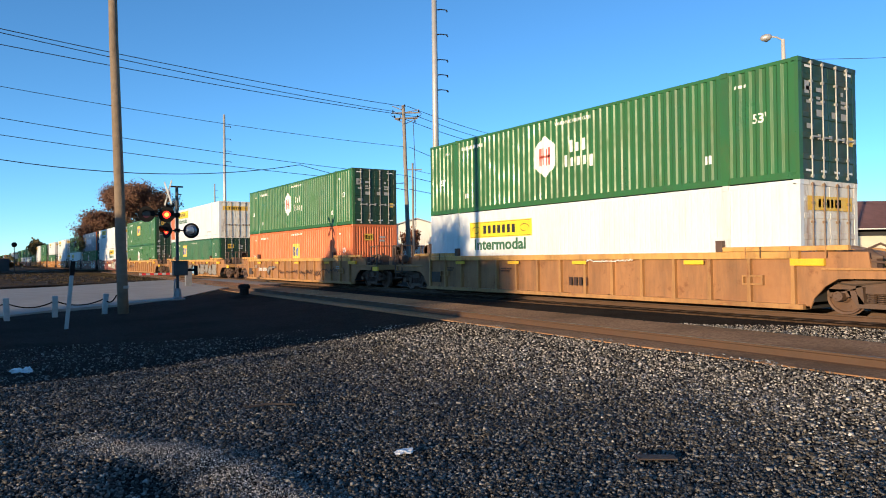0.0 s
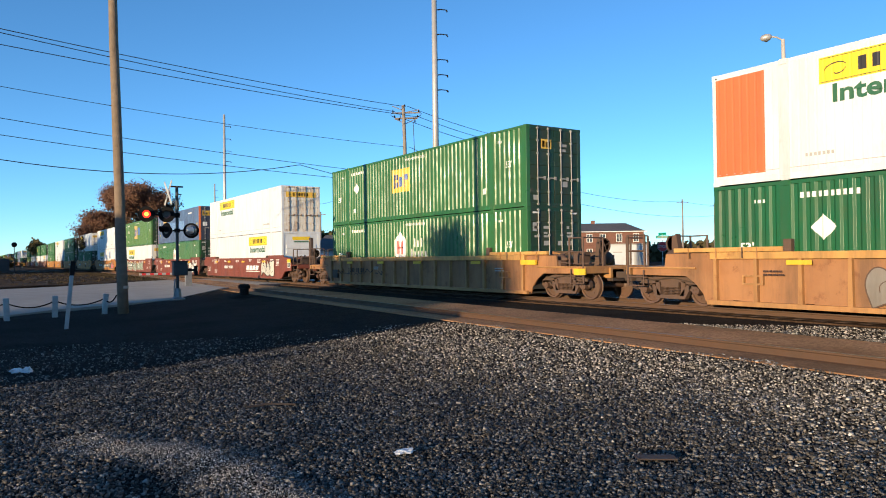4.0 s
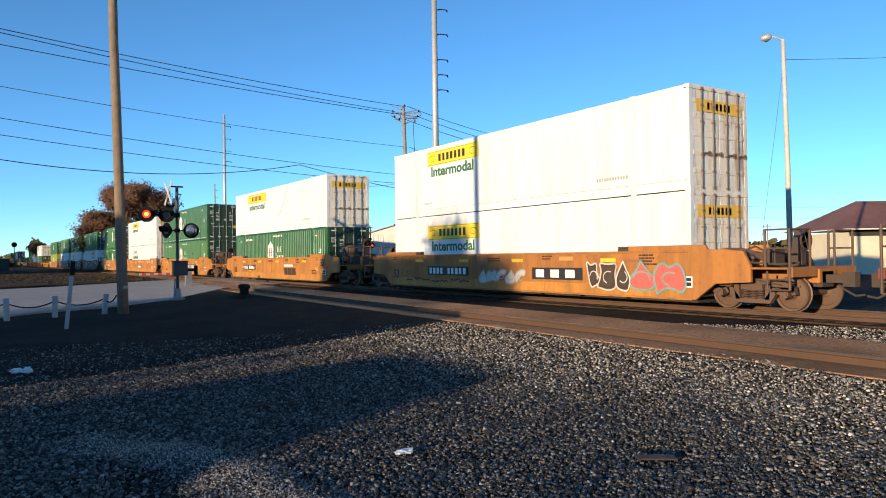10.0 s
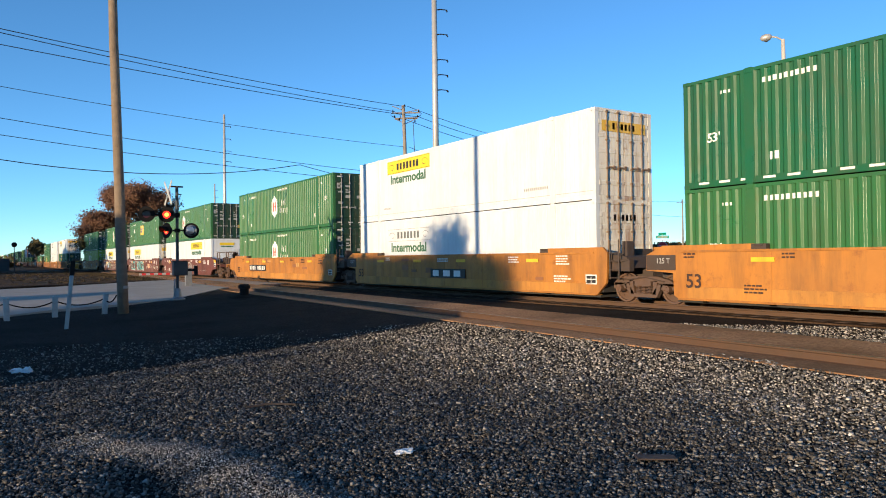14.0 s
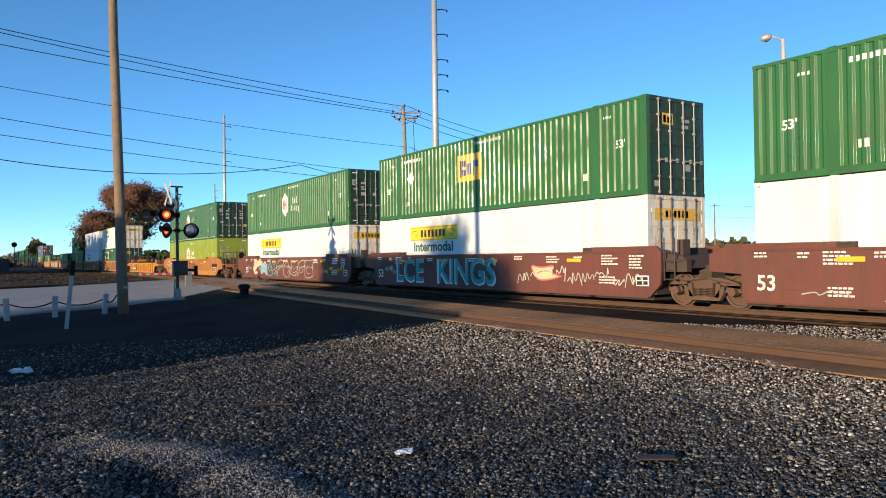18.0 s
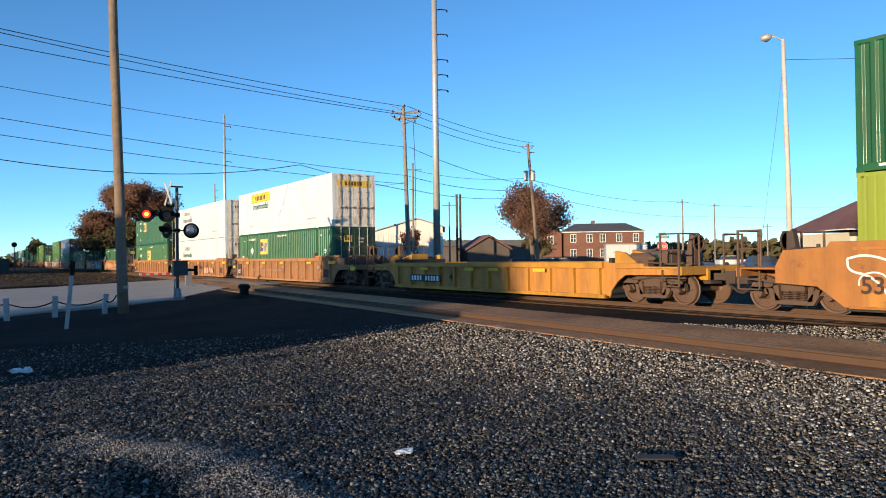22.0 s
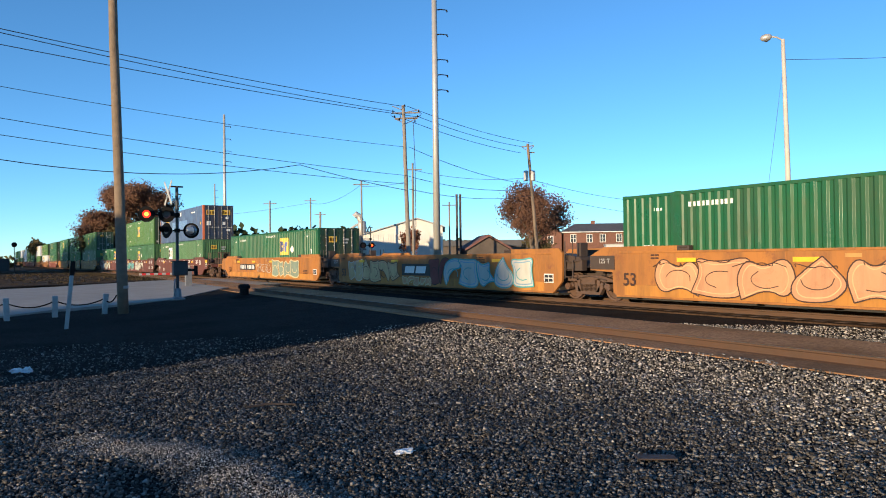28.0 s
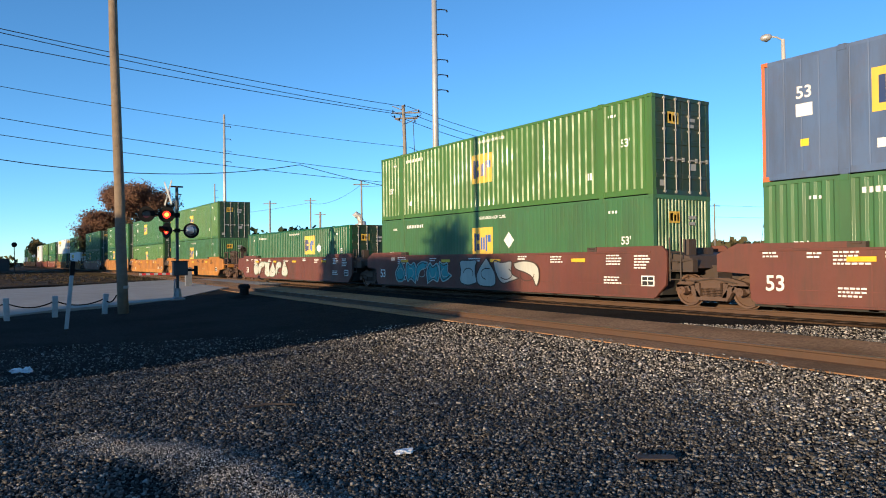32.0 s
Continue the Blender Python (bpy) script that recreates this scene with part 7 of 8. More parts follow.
for k in range(11):
    part("shingle_course", kept("course%d" % k, lambda: Shape().add([(-0.65 + 0.34 * (k + 0.5), -0.66 + 0.47 * (k + 0.5), 3.52 + 0.22 * (k + 0.5) + 0.03), (22.65 - 0.34 * (k + 0.5), -0.66 + 0.47 * (k + 0.5), 3.52 + 0.22 * (k + 0.5) + 0.03),
              (22.65 - 0.34 * (k + 0.5), -0.62 + 0.47 * (k + 0.5), 3.52 + 0.22 * (k + 0.5) + 0.045), (-0.65 + 0.34 * (k + 0.5), -0.62 + 0.47 * (k + 0.5), 3.52 + 0.22 * (k + 0.5) + 0.045)], [(0, 1, 2, 3)]).mesh("course")), ROOF_MAROON, hip)

brick = framed("brick_house", "two storey red brick building with grey hip roof", "building", -110.0, 102.0, TURN - 4)
part("wall", Shape().box(0, 16.2, 0, 10, 0, 6.55), BRICK_RED, brick, "red brick wall")
part("roof", hip_roof(16.2, 10, 6.55, 8.5, 0.5, 2.8), ROOF_GREY, brick, "grey hip roof")
part("fascia", Shape().box(-0.5, 16.7, -0.55, -0.48, 6.45, 6.62), TRIM_WHITE, brick, "white fascia board")
for x in (1.9, 5.2, 7.9, 11.2, 14.6):
    for z in (5.25, 2.2):
        window(brick, x, z, 1.0, 1.5)
part("chimney", Shape().box(6.2, 7.0, 4.6, 5.4, 8.0, 9.1), BRICK_RED, brick)
gable = framed("brick_wing", "gabled wing of the brick building", "building", -113.4, 98.3, TURN - 4)
part("wall", Shape().prism([(0, 0), (4.6, 0), (4.6, 6.3), (2.3, 8.2), (0, 6.3)], 0.3, 9), BRICK_RED, gable)
part("roof", Shape().prism([(-0.3, 6.2), (2.3, 8.35), (4.9, 6.2), (4.9, 6.35), (2.3, 8.55), (-0.3, 6.35)], -0.1, 9.3), ROOF_GREY, gable)
window(gable, 2.3, 5.0, 1.0, 1.5, 0.28)

shed = framed("storage_shed", "pale blue metal storage shed with flat roof", "shed", -62.4, 64.8, TURN - 8)
part("wall", Shape().box(0, 4.9, 0, 3.0, 0, 2.95).mesh("wall", bevel=0.03), BLUE_SHED, shed)
part("roof", Shape().box(-0.1, 5.0, -0.1, 3.1, 2.95, 3.1), METAL_ROOF, shed)
part("door", Shape().box(2.7, 2.76, -0.02, 0, 0.1, 2.9).box(3.3, 4.3, -0.025, 0, 0.2, 2.2), METAL_ROOF, shed)
part("label", Shape().box(0.8, 1.9, -0.012, 0, 2.0, 2.12), DECAL_GREY, shed, "small sign strip")

ware = framed("metal_warehouse", "white corrugated metal warehouse with gable roof", "building", -75.9, 38.3, TURN)
part("wall", Shape().prism([(0, 0), (9.6, 0), (9.6, 5.3), (6.6, 6.25), (0, 4.4)], 0, 18), WALL_WHITE, ware, "white corrugated wall")
part("roof", Shape().prism([(-0.3, 4.35), (6.6, 6.3), (9.9, 5.25), (9.9, 5.37), (6.6, 6.43), (-0.3, 4.47)], -0.3, 18), METAL_ROOF, ware, "pale metal roof")
corr = kept("corr", lambda: Shape().box(-0.06, 0.06, -0.05, 0, 0.2, 4.5).mesh("corrugation"))
for k in range(32):
    part("corrugation", corr, WALL_WHITE, ware, m=pose(0.15 + 0.3 * k, 0, 0))
low = framed("low_building", "low white building with grey roof", "building", -78.6, 33.6, TURN)
part("wall", Shape().box(0.4, 5.2, 0, 8, 0, 2.7), WALL_WHITE, low)
part("roof", hip_roof(5.6, 8, 2.7, 4.6, 0.4, 0.6), ROOF_GREY, low, "grey roof")
cyc = thing("dust_cyclone", "silver dust collector with bent duct", "dust collector", m=pose(-84.8, 42.9, -0.3))
part("drum", Shape().lathe([(0.2, 4.4), (0.55, 5.2), (0.6, 6.2), (0.5, 6.6)], 14, "z").mesh("drum", smooth=True), GALV, cyc)
part("duct", Shape().tube([(-0.1, -0.1, 6.6), (-0.15, -0.3, 7.2), (-0.3, -0.6, 7.5), (-0.5, -0.8, 7.2)], 0.42, 10).tube([(-0.2, -0.5, 6.2), (-0.9, -1.8, 5.3), (-1.3, -2.6, 4.8)], 0.16, 8), GALV, cyc, "bent silver duct")
stacks = thing("twin_chimney", "pair of tall dark steel stacks", "stack", m=pose(-74.1, 51.0, -0.3))
for k in (-0.22, 0.22):
    part("flue", kept("stack", lambda: Shape().rod((0, 0, 0), (0, 0, 9.6), 0.14, n=10).mesh("stack")), STEEL_DARK, stacks, m=pose(k * 0.548, k * 0.836, 0))
longb = framed("long_shed", "long low dark shed beyond the street", "building", -101.0, 64.0, TURN)
part("wall", Shape().box(0, 17, 0, 8, 0, 3.6), TAUPE, longb)
part("roof", Shape().prism([(-0.4, 3.5), (17.4, 3.5), (17.0, 4.5), (0.0, 4.5)], -0.4, 8), ROOF_GREY, longb)
house = framed("small_house", "small brown house with broken gable", "building", -71.5, 50.5, TURN + 8)
part("wall", Shape().prism([(0, 0), (5.2, 0), (5.2, 2.6), (2.6, 4.1), (0, 2.6)], 0, 6), TAUPE, house)
part("roof", Shape().prism([(-0.3, 2.5), (2.6, 4.2), (5.5, 2.5), (5.5, 2.75), (2.6, 4.45), (-0.3, 2.75)], -0.3, 6.3), ROOF_MAROON, house)

stop = thing("stop_sign", "red octagonal stop sign with green street name plates", "stop sign", m=facing(-38.35, 46.15, -0.3, (0, 0, 0)))
part("post", Shape().box(-0.03, 0.03, -0.02, 0.02, 0, 3.35), GALV, stop)
octo = lambda r: [(r * math.cos(math.radians(22.5 + 45 * k)), 2.36 + r * math.sin(math.radians(22.5 + 45 * k))) for k in range(8)]
face = part("sign_face", Shape().prism(octo(0.42), -0.035, -0.02), WHITE_PAINT, stop, "white border")
part("sign_red", Shape().prism(octo(0.385), -0.045, -0.035), RED_PAINT, face, "red sign face")
part("sign_text", words("STOP", 0.29), WHITE_PAINT, face, "white STOP lettering", pose(0, -0.05, 2.36))
part("name_plate", Shape().box(-0.5, 0.5, -0.02, 0.0, 3.02, 3.24).mesh("plate"), GREEN_SIGN, stop, "green street name plate", pose(0, 0, 0, 0, 0, 10))
part("name_plate", Shape().box(-0.45, 0.45, -0.02, 0.0, 3.26, 3.48).mesh("plate"), GREEN_SIGN, stop, "green street name plate", pose(0, 0, 0, 0, 0, -50))
part("name_bar", Shape().box(-0.4, 0.4, -0.03, -0.02, 3.09, 3.17), WHITE_PAINT, stop, "white lettering bar", pose(0, 0, 0, 0, 0, 10))

CAR_WHITE = paint("white car paint", (0.70, 0.70, 0.70), 0.25, grime=0.05, rust=0)
CAR_BLUE = paint("dark blue car paint", (0.04, 0.07, 0.16), 0.25, grime=0.05, rust=0)
TYRE = plain("tyre rubber", (0.02, 0.02, 0.02), 0.8)


def parked_car(x, y, turn, ma, label, name="parked_car", tall=1.45, long=1.0):
    c = thing(name, label, "car", "cars", m=pose(x, y, -0.3, 0, 0, turn))
    h = tall / 1.45
    part("body", Shape().prism([(-2.25, 0.3), (2.25, 0.3), (2.3, 0.75), (1.9, 0.9 * h), (1.0, 0.95 * h), (-2.0, 0.95 * h), (-2.3, 0.85)], -0.88, 0.88).stretched(long).mesh("body", bevel=0.05), ma, c, "painted body")
    part("cabin", Shape().prism([(-1.9, 0.93 * h), (1.0, 0.93 * h), (0.35, 1.42 * h), (-1.5, 1.42 * h)], -0.78, 0.78).stretched(long).mesh("cabin", bevel=0.05), GLASS, c, "dark glass cabin")
    part("roof", Shape().box(-1.5, 0.36, -0.76, 0.76, 1.40 * h, 1.46 * h).stretched(long).mesh("roof", bevel=0.02), ma, c)
    for wx in (-1.4, 1.4):
        for wy in (-0.86, 0.86):
            part("wheel", kept("tyre", lambda: Shape().lathe([(0.18, -0.1), (0.31, -0.1), (0.33, 0), (0.31, 0.1), (0.18, 0.1)], 14, "y").mesh("wheel")), TYRE, c, m=pose(wx * long, wy, 0.33))
    return c


parked_car(-62.5, 55.5, 50, CAR_WHITE, "white parked pickup in the street beyond the rails")
parked_car(-66.0, 61.0, 60, CAR_WHITE, "white parked car beside the brick building")
parked_car(-60.0, 50.0, 58, CAR_BLUE, "dark blue parked car")
parked_car(-48.0, 62.0, 56, CAR_BLUE, "dark parked car beyond the stop sign")
parked_car(-42.0, 66.0, 56, CAR_BLUE, "dark parked van near the cream building")
parked_car(-58.0, 84.0, 56, CAR_WHITE, "distant white parked truck")
parked_car(-75.5, 33.8, 58, CAR_BLUE, "blue parked trailer by the white building", tall=1.2)

# ---------------------------------------------------------------- trees
LEAF_BROWN = plain("dry brown oak leaves", (0.125, 0.066, 0.042), 0.8, 0, 0.6, 0.9, 0, spec=0.2)
LEAF_RUST = plain("rust red leaves", (0.18, 0.070, 0.036), 0.8, 0, 0.5, 0.9, 0, spec=0.2)
LEAF_OLIVE = plain("olive autumn leaves", (0.085, 0.072, 0.032), 0.8, 0, 0.6, 0.5, 0, spec=0.2)
LEAF_GREEN = plain("dark evergreen leaves", (0.028, 0.042, 0.018), 0.8, 0, 0.5, 0.5, 0, spec=0.2)
BARK = plain("grey bark", (0.12, 0.095, 0.075), 0.9, 0, 0.5, 3.0, 0.5, 0.03)


def tree(x, y, z, height, spread_, trunk, leaf, leaf_size, n_leaf, seed, label, base_h=0.22, clump=0.055):
    """A tapered trunk, limbs that fork, and a crown of many small leaf clumps round the twigs."""
    rng = random.Random(seed)
    t = thing("tree", label, "tree", "trees", m=pose(x, y, z))
    s, tips = Shape(), []

    def limb(p, d, length, r, level):
        pts = [p]
        for k in range(4):
            d = (d + Vector((rng.uniform(-1, 1), rng.uniform(-1, 1), rng.uniform(-0.3, 0.6))) * 0.22).normalized()
            pts.append(pts[-1] + d * length / 4)
        s.tube(pts, r, 6 if level else 9, r * 0.55)
        if level >= 1:
            tips.extend(pts[2:])
        if level < 3:
            for k in range(rng.choice((3, 4)) if level else 6):
                a = rng.uniform(0, 2 * math.pi)
                out = Vector((math.cos(a) * spread_ / height * 1.7, math.sin(a) * spread_ / height * 1.7, rng.uniform(0.15, 0.9)))
                q = pts[rng.choice((2, 3, 4))] if level else pts[rng.choice((2, 3, 4, 4))]
                limb(q, (d * 0.5 + out).normalized(), length * rng.uniform(0.5, 0.72), r * 0.5, level + 1)
    limb(Vector((0, 0, -0.2)), Vector((0, 0, 1)), height * 0.48, trunk, 0)
    far = sorted(math.hypot(p.x, p.y) for p in tips)[int(len(tips) * 0.93)]
    high = sorted(p.z for p in tips)[int(len(tips) * 0.97)]
    kx, kz = spread_ * 0.47 / far, height * 0.94 / high
    fit_ = lambda p: Vector((p[0] * (kx if p[2] > height * 0.1 else 1), p[1] * (kx if p[2] > height * 0.1 else 1), p[2] * kz))
    s.v = [tuple(fit_(p)) for p in s.v]
    mid = sum((fit_(p) for p in tips), Vector()) / len(tips)
    lean_ = lambda p: Vector((p[0] - mid.x * min(1, p[2] / mid.z), p[1] - mid.y * min(1, p[2] / mid.z), p[2]))
    s.v = [tuple(lean_(p)) for p in s.v]
    part("trunk", s.mesh("trunk", smooth=True, fix=False), BARK, t, "grey forking trunk and limbs")
    inside = [q for q in (lean_(fit_(p)) for p in tips) if math.hypot(q.x, q.y) < spread_ * 0.52 and base_h * height < q.z < height]
    v = np.empty((n_leaf * 4, 3))
    for i in range(n_leaf):
        p = rng.choice(inside)
        c = Vector((p.x + rng.gauss(0, 1) * spread_ * clump, p.y + rng.gauss(0, 1) * spread_ * clump, p.z + rng.gauss(0, 1) * height * 0.04))
        u = Vector((rng.uniform(-1, 1), rng.uniform(-1, 1), rng.uniform(-1, 1))).normalized()
        w = u.orthogonal().normalized()
        k = leaf_size * rng.uniform(0.5, 1.2)
        v[4 * i], v[4 * i + 1], v[4 * i + 2], v[4 * i + 3] = c - u * k, c + w * k * 0.6, c + u * k, c - w * k * 0.6 + u * k * 0.3
    crown = Shape()
    crown.v = [tuple(q) for q in v]
    crown.f = [(4 * i, 4 * i + 1, 4 * i + 2, 4 * i + 3) for i in range(n_leaf)]
    part("crown", crown.mesh("crown", fix=False), leaf, t, "uneven crown of dry leaves")
    return t


tree(-133, 23.6, -0.4, 15.0, 12.8, 0.55, LEAF_BROWN, 0.17, 40000, 3, "large oak with dry brown leaves beyond the railway", 0.12, 0.042)
tree(-141, 19.6, -0.4, 10.6, 13.0, 0.4, LEAF_BROWN, 0.18, 32000, 8, "brown leaved oak beside the large oak", 0.1)
tree(-137, 21.5, -0.4, 8.6, 14.0, 0.3, LEAF_OLIVE, 0.2, 16000, 12, "olive undergrowth tree below the oaks", 0.03)
tree(-63.9, 54.4, -0.3, 10.0, 9.6, 0.32, LEAF_BROWN, 0.125, 21000, 7, "brown leaved oak beside the leaning pole", 0.16, 0.046)
tree(-69.2, 41.0, -0.3, 4.9, 2.6, 0.10, LEAF_RUST, 0.13, 1600, 15, "small red leaved tree by the warehouse", 0.1)
tree(-72, 62, -0.3, 5.0, 4.6, 0.15, LEAF_OLIVE, 0.2, 1500, 16, "olive autumn tree beside the brick building", 0.1)
tree(-250, 16.5, -0.5, 8.5, 6, 0.3, LEAF_OLIVE, 0.5, 1500, 19, "distant tree at the end of the tracks", 0.1)
tree(-152, 62, -0.4, 8.6, 11, 0.3, LEAF_GREEN, 0.45, 2600, 21, "distant dark green tree", 0.05)
tree(-140, 66, -0.4, 7.8, 9, 0.3, LEAF_OLIVE, 0.45, 2000, 23, "distant olive tree beyond the warehouse", 0.05)
tree(-131, 70, -0.4, 7.0, 9, 0.3, LEAF_GREEN, 0.45, 2000, 24, "distant dark tree behind the warehouse", 0.05)


def woods(x0, y0, x1, y1, n, h, leaf, seed, label):
    """A far strip of woods as one mass of leaf clumps."""
    rng, s = random.Random(seed), Shape()
    for i in range(n):
        k = rng.random()
        cx, cy, hh = x0 + (x1 - x0) * k + rng.gauss(0, 3), y0 + (y1 - y0) * k + rng.gauss(0, 3), h * (0.55 + 0.45 * noise.noise(Vector((k * 14, seed, 0))) + 0.2 * rng.random())
        r = rng.uniform(0.5, 1.1)
        c = Vector((cx, cy, -0.3 + max(0.4, hh) * rng.random() ** 0.6))
        u = Vector((rng.uniform(-1, 1), rng.uniform(-1, 1), rng.uniform(-1, 1))).normalized() * r
        w = u.orthogonal().normalized() * r * 0.8
        s.flat([c - u, c - w, c + u, c + w])
    return tagged(part("woods", s.mesh("woods", fix=False), leaf), label, "woods", kind="stuff")


woods(-150, 120, -60, 190, 3500, 6.5, LEAF_OLIVE, 1, "far strip of autumn woods behind the street")
woods(-60, 190, 60, 240, 2500, 7, LEAF_OLIVE, 2, "far strip of autumn woods behind the buildings")
woods(-330, 60, -150, 110, 4000, 8.0, LEAF_GREEN, 3, "far strip of dark woods along the railway")
woods(-172, 52, -161, 81, 2600, 10.5, LEAF_GREEN, 13, "dark wooded rise behind the warehouse")
woods(-520, -60, -420, 6, 1500, 9, LEAF_OLIVE, 4, "far woods at the end of the line")
# Unseen trees beside the view, added to shade the far train.
tree(-104, -19, -0.3, 13, 9, 0.35, LEAF_BROWN, 0.25, 6000, 33, "unseen brown leaved tree added to shade the far train", 0.3)
woods(-235, -16, -480, -22, 5000, 17, LEAF_OLIVE, 6, "unseen wooded strip added to shade the far end of the train")
woods(-158, -24, -102, -24, 4500, 13, LEAF_OLIVE, 8, "unseen wooded strip added to shade the cars past the crossing")


WEED = plain("dull dry weed stems", (0.052, 0.040, 0.024), 0.9, 0, 0.5, 0.9, 0, spec=0.1)


def weeds(x0, x1, y0, y1, n, leaf, seed, label):
    """Low dry weeds and brush in tufts; one mass."""
    rng, s = random.Random(seed), Shape()
    for i in range(n // 12):
        cx, cy = rng.uniform(x0, x1), rng.uniform(y0, y1)
        for k in range(12):
            c = Vector((cx + rng.gauss(0, 0.5), cy + rng.gauss(0, 0.3), -0.10))
            h, w = rng.uniform(0.03, 0.14), rng.uniform(0.03, 0.10)
            a = rng.uniform(0, 6.28)
            u = Vector((math.cos(a), math.sin(a), 0)) * w
            t = Vector((rng.uniform(-0.1, 0.1), rng.uniform(-0.1, 0.1), h))
            s.flat([c - u, c + u, c + t])
    return tagged(part("weeds", s.mesh("weeds", fix=False), leaf), label, "weeds", kind="stuff")


weeds(-130, -57, 2.5, 13.0, 2600, WEED, 9, "low dry weeds on the dirt verge")
weeds(-110, -59, 10.5, 13.6, 3000, WEED, 10, "dry brown brush along the track beyond the road")
cabin = thing("relay_cabin", "small dark equipment cabin beside the line", "cabin", m=pose(-150, 4.4, -0.3, 0, 0, 5))
part("wall", Shape().box(-1.2, 1.2, -1.0, 1.0, 0, 2.3).mesh("wall", bevel=0.03), MAST_DARK, cabin)
part("roof", Shape().box(-1.3, 1.3, -1.1, 1.1, 2.3, 2.42), ROOF_GREY, cabin)
railsig = thing("railway_signal", "thin railway signal mast with a dark round head", "signal", m=pose(-150, 6.3, -0.3))
part("mast", Shape().rod((0, 0, 0), (0, 0, 5.0), 0.07), MAST_DARK, railsig)
part("head", Shape().lathe([(0.02, -0.1), (0.42, -0.06), (0.45, 0.0), (0.42, 0.05), (0.1, 0.16)], 16, "x").mesh("head"), BLACK, railsig, "dark round signal head", pose(0.1, 0, 4.9))
woods(-300, 0.5, -215, 4.5, 500, 4.5, LEAF_OLIVE, 11, "low scrub beside the far end of the line")
# ---------------------------------------------------------------- behind the camera: unseen things added to cast the long shadows
# Building and annex are added; their heights set where the shade ends.
store = thing("store_building", "unseen plain brick building added to shade the yard", "building", m=pose(-18.6, -25.0, -0.3))
part("wall", Shape().box(0, 11.4, 0, 5.0, 0, 5.7), BRICK_RED, store)
part("roof", Shape().box(-0.15, 11.55, -0.15, 5.15, 5.7, 5.85), ROOF_GREY, store, "flat grey roof")
part("annex", Shape().box(11.4, 14.7, 0.5, 5.0, 0, 4.17).mesh("annex", bevel=0.02), BRICK_RED, store, "lower brick block added for ground shade")
street = part("street", Shape().box(-400, 120, -19.2, -14.6, -0.32, -0.10), ASPHALT)
tagged(street, "asphalt street parallel to the railway", "road", kind="structure")
tree(-21.3, -20.4, -0.3, 6.4, 4.8, 0.16, LEAF_BROWN, 0.14, 12000, 35, "unseen leafy brown tree added to shade the passing cars", 0.5, 0.06)
wood_pole(-13.1, -8.0, -0.3, 12.2, 0.16, 0.12, (0, 0), "wooden utility pole beside the street")
tree(-12.7, -14.0, -0.3, 7.2, 5.6, 0.16, LEAF_BROWN, 0.12, 2600, 31, "small half bare tree beside the street", 0.55)


def hedge(x0, x1, y, h, seed, thick, thin=0.01):
    """An unseen screen of thin twigs, added to let only part of the light through."""
    rng, s = random.Random(seed), Shape()
    for i in range(int((x1 - x0) * thick)):
        x = rng.uniform(x0, x1)
        if rng.random() > (x1 - x) / thin:
            continue
        a = Vector((x, y + rng.uniform(-0.5, 0.5), -0.3))
        b = a + Vector((rng.uniform(-0.5, 0.5), rng.uniform(-0.3, 0.3), h * rng.uniform(0.93, 1.01)))
        s.rod(a, b, 0.022, 0.008, 4)
        for k in range(2):
            c = a.lerp(b, rng.uniform(0.3, 0.9))
            s.rod(c, c + Vector((rng.uniform(-0.5, 0.5), rng.uniform(-0.3, 0.3), rng.uniform(0.1, 0.6))), 0.012, 0.006, 4)
    return tagged(part("hedge", s.mesh("hedge", fix=False), BARK), "unseen screen of bare twigs added to thin the sunlight", "hedge", kind="stuff")


hedge(-3.8, 5.5, -20.6, 3.42, 5, 25)
hedge(-19.2, -6.2, -19.4, 6.3, 7, 420, 2.4)
hedge(5.5, 34, -20.6, 3.42, 6, 20)
passing = parked_car(4.1, -16.8, 180, CAR_WHITE, "tall white delivery van driving along the street", "delivery_van", 2.7, 1.45)

# ---------------------------------------------------------------- loose stones


